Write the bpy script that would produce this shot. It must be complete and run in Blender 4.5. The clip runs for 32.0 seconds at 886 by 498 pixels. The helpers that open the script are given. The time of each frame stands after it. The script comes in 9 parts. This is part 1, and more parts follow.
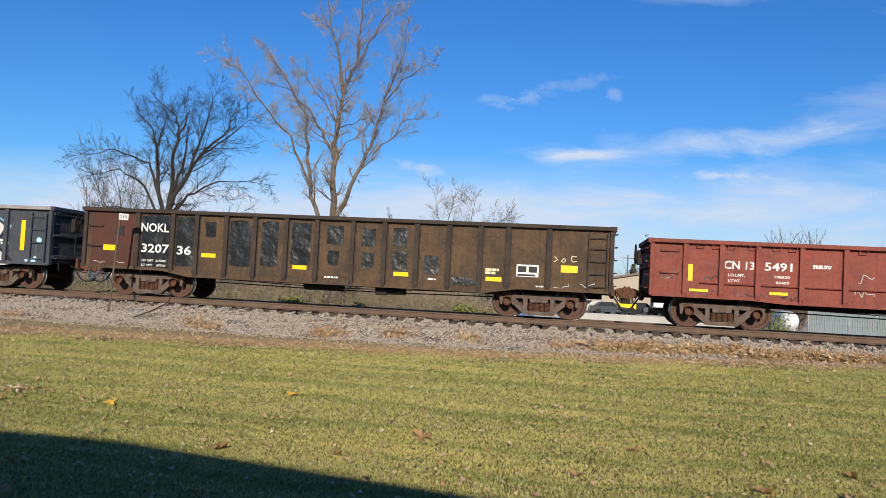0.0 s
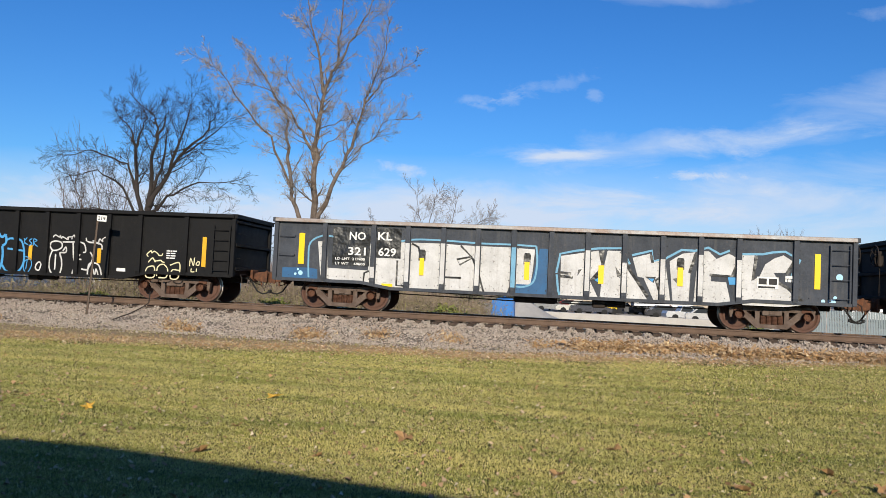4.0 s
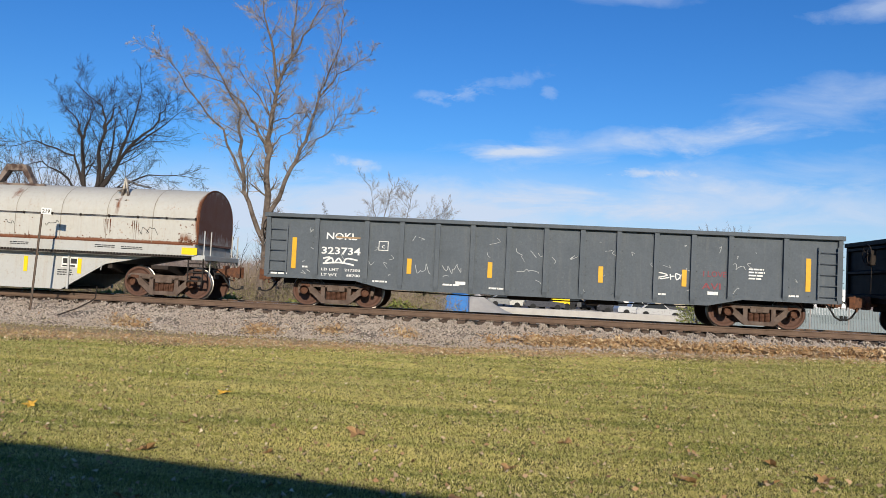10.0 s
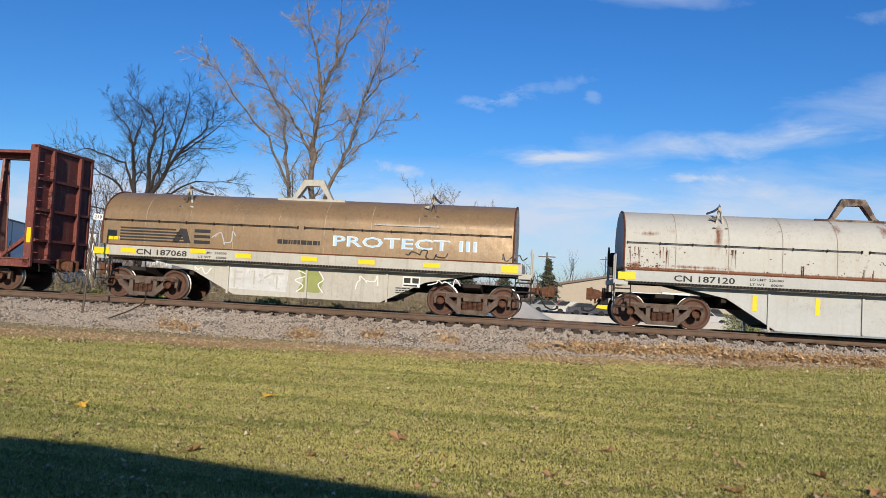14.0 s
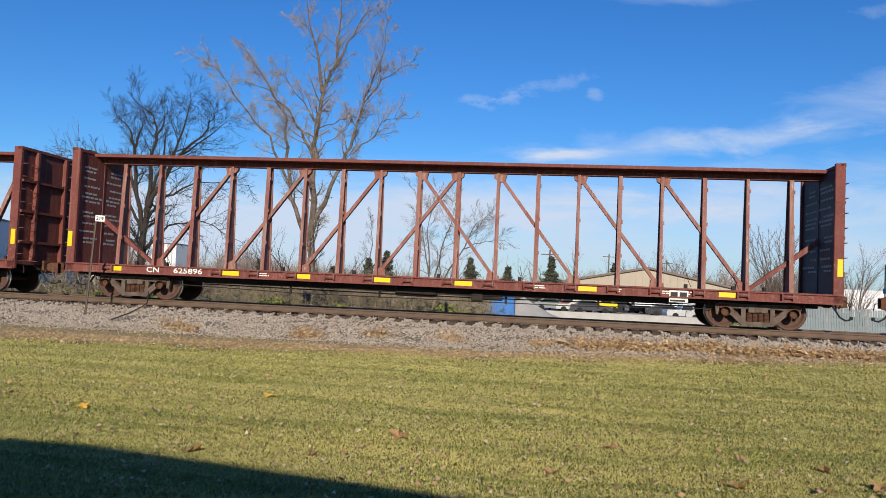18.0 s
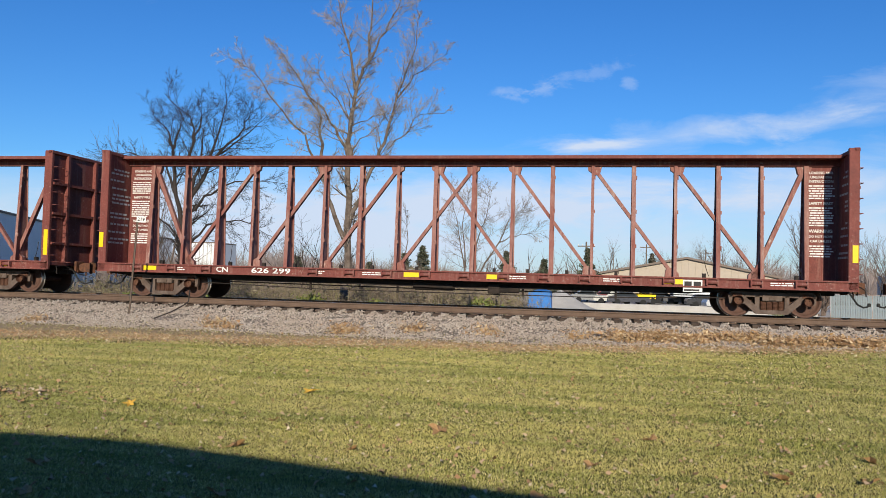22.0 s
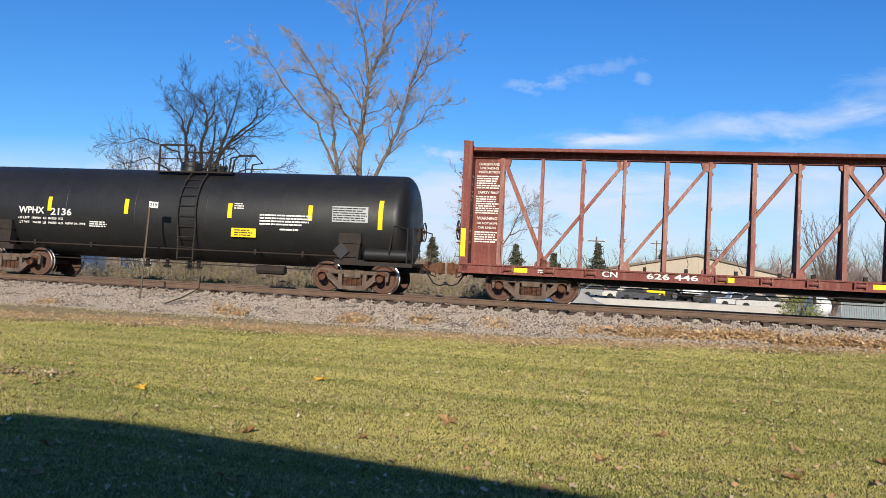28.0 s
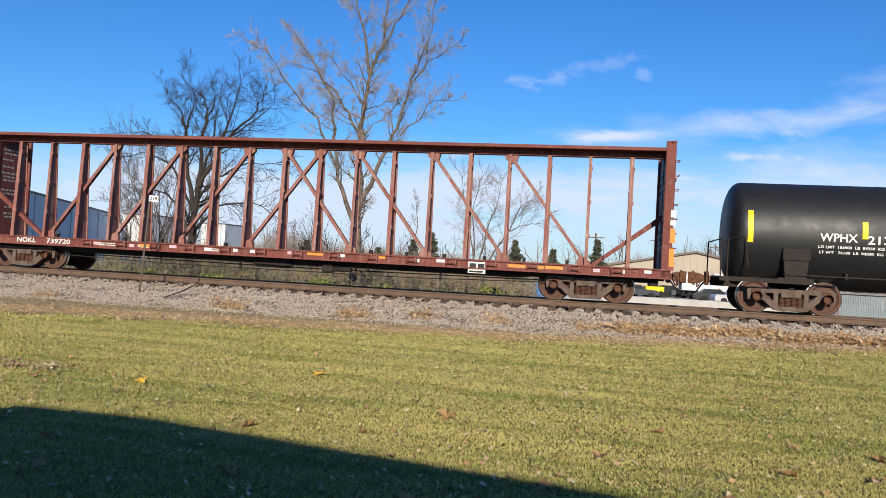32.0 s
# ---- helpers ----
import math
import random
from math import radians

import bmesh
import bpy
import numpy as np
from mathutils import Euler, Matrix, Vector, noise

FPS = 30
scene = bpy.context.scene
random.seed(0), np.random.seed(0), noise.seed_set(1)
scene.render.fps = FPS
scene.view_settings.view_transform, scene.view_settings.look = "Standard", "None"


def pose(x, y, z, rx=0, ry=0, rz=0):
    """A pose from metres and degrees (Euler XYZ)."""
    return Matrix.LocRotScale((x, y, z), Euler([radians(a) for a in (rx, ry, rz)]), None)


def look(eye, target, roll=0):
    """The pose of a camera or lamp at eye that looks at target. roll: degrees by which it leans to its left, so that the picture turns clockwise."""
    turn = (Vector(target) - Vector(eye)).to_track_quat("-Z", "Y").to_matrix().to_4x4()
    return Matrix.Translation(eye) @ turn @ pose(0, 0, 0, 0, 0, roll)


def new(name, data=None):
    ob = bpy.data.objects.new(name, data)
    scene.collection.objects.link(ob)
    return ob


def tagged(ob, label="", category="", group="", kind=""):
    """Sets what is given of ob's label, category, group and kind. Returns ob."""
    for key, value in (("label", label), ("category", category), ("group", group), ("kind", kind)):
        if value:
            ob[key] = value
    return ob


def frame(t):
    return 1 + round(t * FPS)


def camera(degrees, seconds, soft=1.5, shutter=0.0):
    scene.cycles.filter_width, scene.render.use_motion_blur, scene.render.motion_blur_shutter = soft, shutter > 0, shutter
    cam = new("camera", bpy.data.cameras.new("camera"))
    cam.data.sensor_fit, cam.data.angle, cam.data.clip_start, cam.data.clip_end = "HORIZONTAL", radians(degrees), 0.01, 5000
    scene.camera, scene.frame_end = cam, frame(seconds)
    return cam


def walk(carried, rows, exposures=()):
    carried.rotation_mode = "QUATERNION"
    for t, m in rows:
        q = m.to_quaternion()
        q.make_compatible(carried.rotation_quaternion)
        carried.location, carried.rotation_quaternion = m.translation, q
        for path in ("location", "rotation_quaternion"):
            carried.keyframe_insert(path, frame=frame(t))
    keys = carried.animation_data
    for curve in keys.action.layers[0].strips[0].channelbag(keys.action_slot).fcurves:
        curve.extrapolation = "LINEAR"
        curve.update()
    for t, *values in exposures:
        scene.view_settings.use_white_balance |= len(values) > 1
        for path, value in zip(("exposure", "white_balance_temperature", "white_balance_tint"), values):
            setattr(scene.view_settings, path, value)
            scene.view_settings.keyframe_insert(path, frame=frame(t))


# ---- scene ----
# ---------- camera and its walk ----------
cam = camera(58.8, 32.0, 0.62)
PATH = [
    (0.0, -0.045, -0.005, 1.599, 9.965, 2.565, -2.972),
    (0.5, -0.054, 0.003, 1.600, 9.860, 2.548, -2.737),
    (1.0, -0.044, 0.001, 1.598, 9.772, 2.559, -2.587),
    (1.5, -0.036, 0.004, 1.600, 9.826, 2.592, -2.459),
    (2.0, -0.024, 0.002, 1.600, 10.052, 2.637, -2.382),
    (2.5, -0.034, -0.016, 1.601, 9.582, 2.696, -2.545),
    (3.0, -0.049, -0.039, 1.603, 9.109, 2.770, -2.861),
    (3.5, -0.042, -0.027, 1.602, 8.922, 2.733, -2.793),
    (4.0, -0.034, -0.012, 1.604, 8.637, 2.669, -2.707),
    (4.5, -0.045, -0.008, 1.601, 8.388, 2.693, -2.723),
    (6.5, 0.002, -0.003, 1.606, 9.203, 2.540, -1.970),
    (7.0, 0.002, 0.002, 1.606, 9.132, 2.543, -1.892),
    (7.5, -0.023, 0.002, 1.600, 8.732, 2.491, -2.098),
    (8.0, -0.052, -0.014, 1.593, 7.608, 2.457, -2.560),
    (8.5, -0.048, -0.035, 1.596, 6.990, 2.370, -2.731),
    (9.0, -0.048, -0.025, 1.602, 6.011, 2.481, -3.054),
    (9.5, -0.028, -0.003, 1.600, 5.776, 2.411, -2.893),
    (10.0, -0.018, -0.001, 1.603, 5.345, 2.487, -2.797),
    (10.5, -0.007, 0.027, 1.600, 5.107, 2.417, -2.448),
    (11.0, 0.024, 0.068, 1.600, 6.433, 2.283, -1.938),
    (11.5, 0.048, 0.030, 1.612, 7.448, 2.249, -1.956),
    (12.0, 0.014, 0.047, 1.600, 7.991, 2.260, -2.290),
    (12.5, 0.010, 0.030, 1.602, 8.308, 2.247, -2.732),
    (13.0, -0.007, 0.027, 1.598, 8.457, 2.338, -2.976),
    (13.5, -0.010, -0.000, 1.603, 8.515, 2.494, -3.079),
    (14.0, -0.008, -0.012, 1.604, 8.442, 2.729, -3.049),
    (14.5, -0.009, -0.016, 1.601, 8.483, 2.886, -2.980),
    (16.5, -0.007, 0.014, 1.599, 8.674, 2.912, -2.727),
    (17.0, 0.008, 0.029, 1.597, 9.051, 2.723, -2.519),
    (17.5, -0.004, 0.025, 1.597, 8.680, 2.619, -2.712),
    (18.0, 0.023, 0.023, 1.594, 8.693, 2.627, -2.522),
    (18.5, 0.115, 0.064, 1.590, 9.360, 2.498, -2.152),
    (19.0, 0.194, 0.085, 1.596, 10.469, 2.212, -1.931),
    (19.5, 0.195, 0.076, 1.593, 10.158, 2.164, -2.298),
    (20.0, 0.201, 0.017, 1.601, 9.829, 2.181, -2.606),
    (20.5, 0.152, -0.014, 1.600, 9.481, 2.371, -2.441),
    (21.0, 0.191, 0.024, 1.597, 10.739, 2.253, -1.761),
    (21.5, 0.105, 0.013, 1.598, 11.232, 2.001, -1.662),
    (22.0, 0.029, -0.010, 1.600, 11.322, 2.100, -1.556),
    (22.5, -0.033, -0.029, 1.598, 10.619, 1.951, -1.471),
    (23.0, -0.031, -0.035, 1.603, 10.749, 2.038, -1.170),
    (23.5, -0.024, -0.044, 1.603, 10.608, 2.087, -1.106),
    (24.0, -0.010, -0.027, 1.602, 10.620, 1.922, -1.092),
    (24.5, -0.022, -0.017, 1.595, 10.467, 1.759, -1.257),
    (25.0, -0.017, -0.015, 1.592, 10.512, 1.700, -1.367),
    (25.5, 0.004, -0.022, 1.592, 11.000, 1.728, -1.440),
    (26.0, 0.010, -0.014, 1.594, 11.273, 1.752, -1.742),
    (26.5, -0.003, -0.004, 1.592, 11.338, 1.744, -2.100),
    (28.5, -0.020, 0.008, 1.588, 12.190, 1.317, -2.980),
    (29.0, -0.026, -0.001, 1.589, 12.412, 1.183, -3.154),
    (29.5, -0.036, -0.010, 1.587, 12.299, 1.168, -3.426),
    (30.0, -0.045, -0.013, 1.591, 11.853, 1.178, -3.557),
    (30.5, -0.043, -0.016, 1.595, 11.613, 1.196, -3.550),
    (31.0, -0.037, -0.003, 1.592, 11.614, 1.132, -3.510),
    (31.5, -0.019, -0.006, 1.589, 11.943, 1.169, -3.250),
    (32.0, -0.020, -0.021, 1.591, 11.903, 1.154, -3.125),
]
walk(cam, [(t, pose(x, y, z, 90 + p, r, a)) for t, x, y, z, a, p, r in PATH],
     [(0, 0.0), (8, 0.0), (12, -0.07), (17, -0.06), (20, 0.0), (25, 0.04), (28, 0.14), (32, 0.14)])

# ---------- plan ----------
RZ = 0.765       # rail head
TC = 23.56       # centre line of the track
LAWN_END = 20.2  # where the lawn meets the ballast
WHEEL_R = 0.457
LEAN = 0.9       # degrees by which the railway is turned about a point near its middle
PIVOT = 0.0
TURN = Matrix.Translation((PIVOT, TC, 0)) @ Matrix.Rotation(radians(LEAN), 4, "Z") @ Matrix.Translation((-PIVOT, -TC, 0))


def lean(x):
    """How far the track's line lies beyond its middle's distance, at x."""
    return math.tan(radians(LEAN)) * np.clip(x - PIVOT, -40, 34)


def run(t):
    """Metres that the train has gone at t seconds."""
    u = t / 32
    return 190.7693 * u + 5.792 * u ** 2 - 24.0048 * u ** 3 + 16.1518 * u ** 4


# ---------- light ----------
SUN_FROM = Vector((0.238, -1.4, 0.504)).normalized()
world = bpy.data.worlds.new("sky")
scene.world = world
world.use_nodes = True


def build_world():
    nt = world.node_tree
    nt.nodes.clear()
    N, Lk = nt.nodes.new, nt.links.new
    out, bg = N("ShaderNodeOutputWorld"), N("ShaderNodeBackground")
    sky = N("ShaderNodeTexSky")
    sky.sky_type = "NISHITA"
    sky.sun_disc = False
    sky.sun_elevation = math.asin(SUN_FROM.z)
    sky.sun_rotation = math.atan2(SUN_FROM.x, SUN_FROM.y)
    sky.air_density, sky.dust_density, sky.ozone_density = 1.0, 0.3, 2.5
    bg.inputs["Strength"].default_value = 0.086
    # clouds: thin streaks and a pale bank low over the horizon
    tc, sep = N("ShaderNodeTexCoord"), N("ShaderNodeSeparateXYZ")
    Lk(tc.outputs["Generated"], sep.inputs[0])

    def m(op, a, b=None, c=None, clamp=False):
        n = N("ShaderNodeMath")
        n.operation, n.use_clamp = op, clamp
        for i, q in enumerate((a, b, c)):
            if q is None:
                continue
            if isinstance(q, (int, float)):
                n.inputs[i].default_value = q
            else:
                Lk(q, n.inputs[i])
        return n.outputs[0]
    X, Y, Z = sep.outputs
    ry = m("MAXIMUM", Y, 0.05)
    az, el = m("DIVIDE", X, ry), m("DIVIDE", Z, ry)   # slopes to the side and up
    comb = N("ShaderNodeCombineXYZ")
    Lk(az, comb.inputs[0]), Lk(el, comb.inputs[1])

    def tex(scale, sx, sy, detail=6, rough=0.6, dist=0.0):
        mp, nz = N("ShaderNodeMapping"), N("ShaderNodeTexNoise")
        mp.inputs["Scale"].default_value = (sx, sy, 1)
        Lk(comb.outputs[0], mp.inputs[0]), Lk(mp.outputs[0], nz.inputs["Vector"])
        nz.inputs["Scale"].default_value, nz.inputs["Detail"].default_value = scale, detail
        nz.inputs["Roughness"].default_value, nz.inputs["Distortion"].default_value = rough, dist
        return nz.outputs["Fac"]
    tiny = tex(26, 1.0, 1.8, 8, 0.68, 0.3)
    fine, broad = tex(7, 1.0, 3.2, 8, 0.62, 0.4), tex(2.2, 0.8, 2.6, 4, 0.5, 0.2)

    def blob(cx, cy, wx, wy, tilt, amount, gain=2.2):
        """A streak round one slope, frayed by the noise."""
        ca, sa = math.cos(tilt), math.sin(tilt)
        dx, dy = m("SUBTRACT", az, cx), m("SUBTRACT", el, cy)
        u = m("ADD", m("MULTIPLY", dx, ca / wx), m("MULTIPLY", dy, sa / wx))
        v = m("ADD", m("MULTIPLY", dx, -sa / wy), m("MULTIPLY", dy, ca / wy))
        r = m("SQRT", m("ADD", m("MULTIPLY", u, u), m("MULTIPLY", v, v)))
        r = m("ADD", r, m("MULTIPLY", m("SUBTRACT", tiny if wx < 0.06 else fine, 0.5), -gain * (2.2 if wx < 0.06 else 1.0)))
        return m("MULTIPLY", m("SUBTRACT", 1.0, r, clamp=True), amount)
    parts = [blob(*b) for b in CLOUDS]
    low = m("MULTIPLY", m("SUBTRACT", 1.0, m("DIVIDE", m("ABSOLUTE", m("SUBTRACT", el, 0.05)), 0.12), clamp=True),
            m("MULTIPLY", m("SUBTRACT", m("ADD", m("MULTIPLY", broad, 1.3), m("MULTIPLY", fine, 0.9)), 0.42, clamp=True), 1.25))
    wisps = m("MULTIPLY", m("SUBTRACT", m("ADD", m("MULTIPLY", fine, 0.5), m("MULTIPLY", broad, 0.6)), 0.66, clamp=True), 0.55)
    total = m("ADD", low, wisps)
    for p in parts:
        total = m("ADD", total, p)
    total = m("MULTIPLY", m("MINIMUM", total, 0.95), m("MULTIPLY", m("ADD", Y, 0.05), 8.0, clamp=True))   # clear sky at the back
    mix = N("ShaderNodeMix")
    mix.data_type = "RGBA"
    Lk(total, mix.inputs[0])
    tint, hs = N("ShaderNodeMix"), N("ShaderNodeHueSaturation")
    tint.data_type, tint.blend_type = "RGBA", "MULTIPLY"
    tint.inputs[0].default_value, tint.inputs[7].default_value = 1.0, (0.62, 1.02, 1.51, 1)
    hs.inputs["Saturation"].default_value = 1.25
    Lk(sky.outputs[0], hs.inputs["Color"])
    Lk(hs.outputs[0], tint.inputs[6])
    Lk(tint.outputs[2], mix.inputs[6])
    mix.inputs[7].default_value = (7.4, 8.5, 10.4, 1)
    Lk(mix.outputs[2], bg.inputs["Color"])
    Lk(bg.outputs[0], out.inputs[0])


# slope aside, slope up, half width, half height, tilt, amount
CLOUDS = [(0.10, 0.184, 0.19, 0.026, 0.115, 0.48, 3.0), (0.24, 0.20, 0.12, 0.022, 0.10, 0.34, 2.8), (-0.01, 0.172, 0.07, 0.010, 0.06, 0.8),
          (0.40, 0.25, 0.16, 0.035, 0.15, 0.4, 2.6), (0.36, 0.160, 0.22, 0.030, 0.05, 0.38, 2.6), (0.16, 0.150, 0.04, 0.006, 0.05, 0.6),
          (-0.125, 0.241, 0.024, 0.007, -0.1, 0.24, 2.0), (-0.112, 0.233, 0.022, 0.005, -0.15, 0.26, 1.8), (-0.075, 0.243, 0.014, 0.016, -0.6, 0.24, 2.2), (-0.015, 0.262, 0.055, 0.012, 0.22, 0.17, 2.2),
          (0.029, 0.250, 0.010, 0.012, 0.2, 0.22, 2.2), (-0.21, 0.150, 0.03, 0.010, -0.1, 0.6, 1.6), (-0.16, 0.098, 0.34, 0.038, 0.02, 0.75, 1.7), (0.28, 0.118, 0.34, 0.030, 0.04, 0.4, 2.2), (-0.62, 0.10, 0.22, 0.04, 0.0, 0.7, 1.6), (0.44, 0.37, 0.10, 0.02, 0.2, 0.5, 2.6), (0.1, 0.38, 0.14, 0.015, -0.1, 0.35)]
build_world()
sun = new("sun", bpy.data.lights.new("sun", "SUN"))
sun.data.energy, sun.data.angle, sun.data.color = 5.5, radians(0.53), (1.0, 0.90, 0.73)
sun.matrix_world = look(SUN_FROM * 60, (0, 0, 0))
scene.view_settings.exposure = 0.0


# ---------- mesh helpers ----------
class MB:
    """Collects vertices and faces of one part."""

    def __init__(self):
        self.v, self.f = [], []

    def add(self, vs, fs):
        k = len(self.v)
        self.v.extend(vs)
        self.f.extend([tuple(i + k for i in q) for q in fs])
        return self

    def box(self, x0, x1, y0, y1, z0, z1):
        return self.add([(x0, y0, z0), (x1, y0, z0), (x1, y1, z0), (x0, y1, z0), (x0, y0, z1), (x1, y0, z1), (x1, y1, z1), (x0, y1, z1)],
                        [(0, 3, 2, 1), (4, 5, 6, 7), (0, 1, 5, 4), (1, 2, 6, 5), (2, 3, 7, 6), (3, 0, 4, 7)])

    def cbox(self, x0, x1, y0, y1, z0, z1, c=0.01):
        """A box with chamfered edges."""
        vs, idx = [], {}
        for sx in (0, 1):
            for sy in (0, 1):
                for sz in (0, 1):
                    X, Y, Z = (x0, x1)[sx], (y0, y1)[sy], (z0, z1)[sz]
                    cx, cy, cz = (c, -c)[sx], (c, -c)[sy], (c, -c)[sz]
                    for k, q in enumerate(((X, Y + cy, Z + cz), (X + cx, Y, Z + cz), (X + cx, Y + cy, Z))):
                        idx[sx, sy, sz, k] = len(vs)
                        vs.append(q)
        g = lambda *a: idx[a]
        fs = []
        for s in (0, 1):
            q = [g(s, 0, 0, 0), g(s, 1, 0, 0), g(s, 1, 1, 0), g(s, 0, 1, 0)]
            fs.append(q if s else q[::-1])
            q = [g(0, s, 0, 1), g(0, s, 1, 1), g(1, s, 1, 1), g(1, s, 0, 1)]
            fs.append(q if s else q[::-1])
            q = [g(0, 0, s, 2), g(1, 0, s, 2), g(1, 1, s, 2), g(0, 1, s, 2)]
            fs.append(q if s else q[::-1])
        for a in (0, 1):
            for b in (0, 1):
                q = [g(a, b, 0, 0), g(a, b, 1, 0), g(a, b, 1, 1), g(a, b, 0, 1)]
                fs.append(q if a == b else q[::-1])
                q = [g(a, 0, b, 0), g(a, 0, b, 2), g(a, 1, b, 2), g(a, 1, b, 0)]
                fs.append(q if a != b else q[::-1])
                q = [g(0, a, b, 1), g(1, a, b, 1), g(1, a, b, 2), g(0, a, b, 2)]
                fs.append(q if a != b else q[::-1])
                for d in (0, 1):
                    q = [g(a, b, d, 0), g(a, b, d, 1), g(a, b, d, 2)]
                    fs.append(q if (a + b + d) % 2 else q[::-1])
        return self.add(vs, fs)

    def cyl(self, p, q, r, r2=None, n=12, cap=True):
        p, q = Vector(p), Vector(q)
        r2 = r if r2 is None else r2
        d = (q - p).normalized()
        a = d.orthogonal().normalized()
        b = d.cross(a)
        vs = []
        for c, rr in ((p, r), (q, r2)):
            for i in range(n):
                t = 2 * math.pi * i / n
                vs.append(tuple(c + (a * math.cos(t) + b * math.sin(t)) * rr))
        fs = [(i, (i + 1) % n, n + (i + 1) % n, n + i) for i in range(n)]
        if cap:
            fs += [tuple(range(n))[::-1], tuple(range(n, 2 * n))]
        return self.add(vs, fs)

    def tube(self, pts, r, n=6):
        pts = [Vector(p) for p in pts]
        vs, a = [], None
        for i, p in enumerate(pts):
            d = (pts[min(i + 1, len(pts) - 1)] - pts[max(i - 1, 0)]).normalized()
            a = d.orthogonal() if a is None else a - d * a.dot(d)
            a.normalize()
            b = d.cross(a)
            rr = r[i] if isinstance(r, (list, tuple)) else r
            for k in range(n):
                t = 2 * math.pi * k / n
                vs.append(tuple(p + (a * math.cos(t) + b * math.sin(t)) * rr))
        fs = []
        for i in range(len(pts) - 1):
            for k in range(n):
                fs.append((i * n + k, i * n + (k + 1) % n, (i + 1) * n + (k + 1) % n, (i + 1) * n + k))
        fs += [tuple(range(n))[::-1], tuple(range((len(pts) - 1) * n, len(pts) * n))]
        return self.add(vs, fs)

    def prism(self, poly, a, b, axis="y"):
        """A polygon pulled out from a to b along an axis; its corners lie in the two other axes."""
        n = len(poly)
        put = {"y": lambda p, c: (p[0], c, p[1]), "x": lambda p, c: (c, p[0], p[1]), "z": lambda p, c: (p[0], p[1], c)}[axis]
        vs = [put(p, a) for p in poly] + [put(p, b) for p in poly]
        area = sum(poly[i][0] * poly[(i + 1) % n][1] - poly[(i + 1) % n][0] * poly[i][1] for i in range(n))
        flip = (area > 0) ^ (axis == "y") ^ (b < a)
        fs = [tuple(range(n))[::-1], tuple(range(n, 2 * n))] + [(i, (i + 1) % n, n + (i + 1) % n, n + i) for i in range(n)]
        return self.add(vs, fs if flip else [q[::-1] for q in fs])

    def lathe(self, prof, c, axis="x", n=24, a0=0.0, a1=2 * math.pi):
        """A profile of (along, radius) turned round an axis through c."""
        full = abs(a1 - a0 - 2 * math.pi) < 1e-6
        m = n if full else n + 1
        vs, fs = [], []
        for u, r in prof:
            for k in range(m):
                t = a0 + (a1 - a0) * k / n
                cs, sn = math.cos(t) * r, math.sin(t) * r
                p = {"x": (u, cs, sn), "y": (cs, u, sn), "z": (cs, sn, u)}[axis]
                vs.append((p[0] + c[0], p[1] + c[1], p[2] + c[2]))
        for i in range(len(prof) - 1):
            for k in range(n):
                k2 = (k + 1) % m if full else k + 1
                q = (i * m + k, i * m + k2, (i + 1) * m + k2, (i + 1) * m + k)
                fs.append(q if axis == "y" else q[::-1])
        return self.add(vs, fs)

    def mesh(self, name, mats, smooth=True):
        me = bpy.data.meshes.new(name)
        me.from_pydata(self.v, [], self.f)
        for q in mats if isinstance(mats, (list, tuple)) else [mats]:
            me.materials.append(q)
        if smooth:
            me.shade_smooth()
            me.set_sharp_from_angle(angle=radians(34))
        return me


def part(name, mb, material, parent, label="", at=None, smooth=True):
    ob = new(name, mb if isinstance(mb, bpy.types.Mesh) else mb.mesh(name, material, smooth))
    ob.parent = parent
    if at is not None:
        ob.matrix_basis = at if isinstance(at, Matrix) else Matrix.Translation(at)
    if label:
        ob["label"] = label
    return ob


def thing(name, label, category, at=None, group="", kind=""):
    e = new(name)
    e.empty_display_size = 0.5
    if at is not None:
        e.matrix_basis = at if isinstance(at, Matrix) else Matrix.Translation(at)
    return tagged(e, label, category, group, kind)


def solid(name, mb, material, label, category="", group="", kind="", at=None, smooth=True):
    ob = new(name, mb.mesh(name, material, smooth))
    if at is not None:
        ob.matrix_basis = at if isinstance(at, Matrix) else Matrix.Translation(at)
    return tagged(ob, label, category, group, kind)


def words(name, text, size, material, parent, x, y, z, width=0.0, turn=0.0, face=-1, label="", thin=False):
    """Stencilled lettering as flat mesh on a side of a thing; x, z its middle."""
    cu = bpy.data.curves.new(name, "FONT")
    cu.body, cu.align_x, cu.align_y, cu.size = text, "CENTER", "CENTER", size
    cu.extrude, cu.resolution_u = 0.0015, 2
    cu.offset = 0.0 if thin else size * 0.018
    tmp = new(name, cu)
    me = bpy.data.meshes.new_from_object(tmp.evaluated_get(bpy.context.evaluated_depsgraph_get()))
    bpy.data.objects.remove(tmp)
    bpy.data.curves.remove(cu)
    me.materials.clear()
    me.materials.append(material)
    xs = [v.co.x for v in me.vertices]
    k = width / (max(xs) - min(xs)) if width else 1.0
    for v in me.vertices:
        v.co.x *= k
    ob = new(name, me)
    ob.parent = parent
    ob.matrix_basis = pose(x, y, z, 90, 0, 0) @ pose(0, 0, 0, 0, 0, turn)
    if label:
        ob["label"] = label
    return ob


# ---------- materials ----------
def nodes(name):
    mt = bpy.data.materials.new(name)
    mt.use_nodes = True
    nt = mt.node_tree
    return mt, nt, nt.nodes["Principled BSDF"]


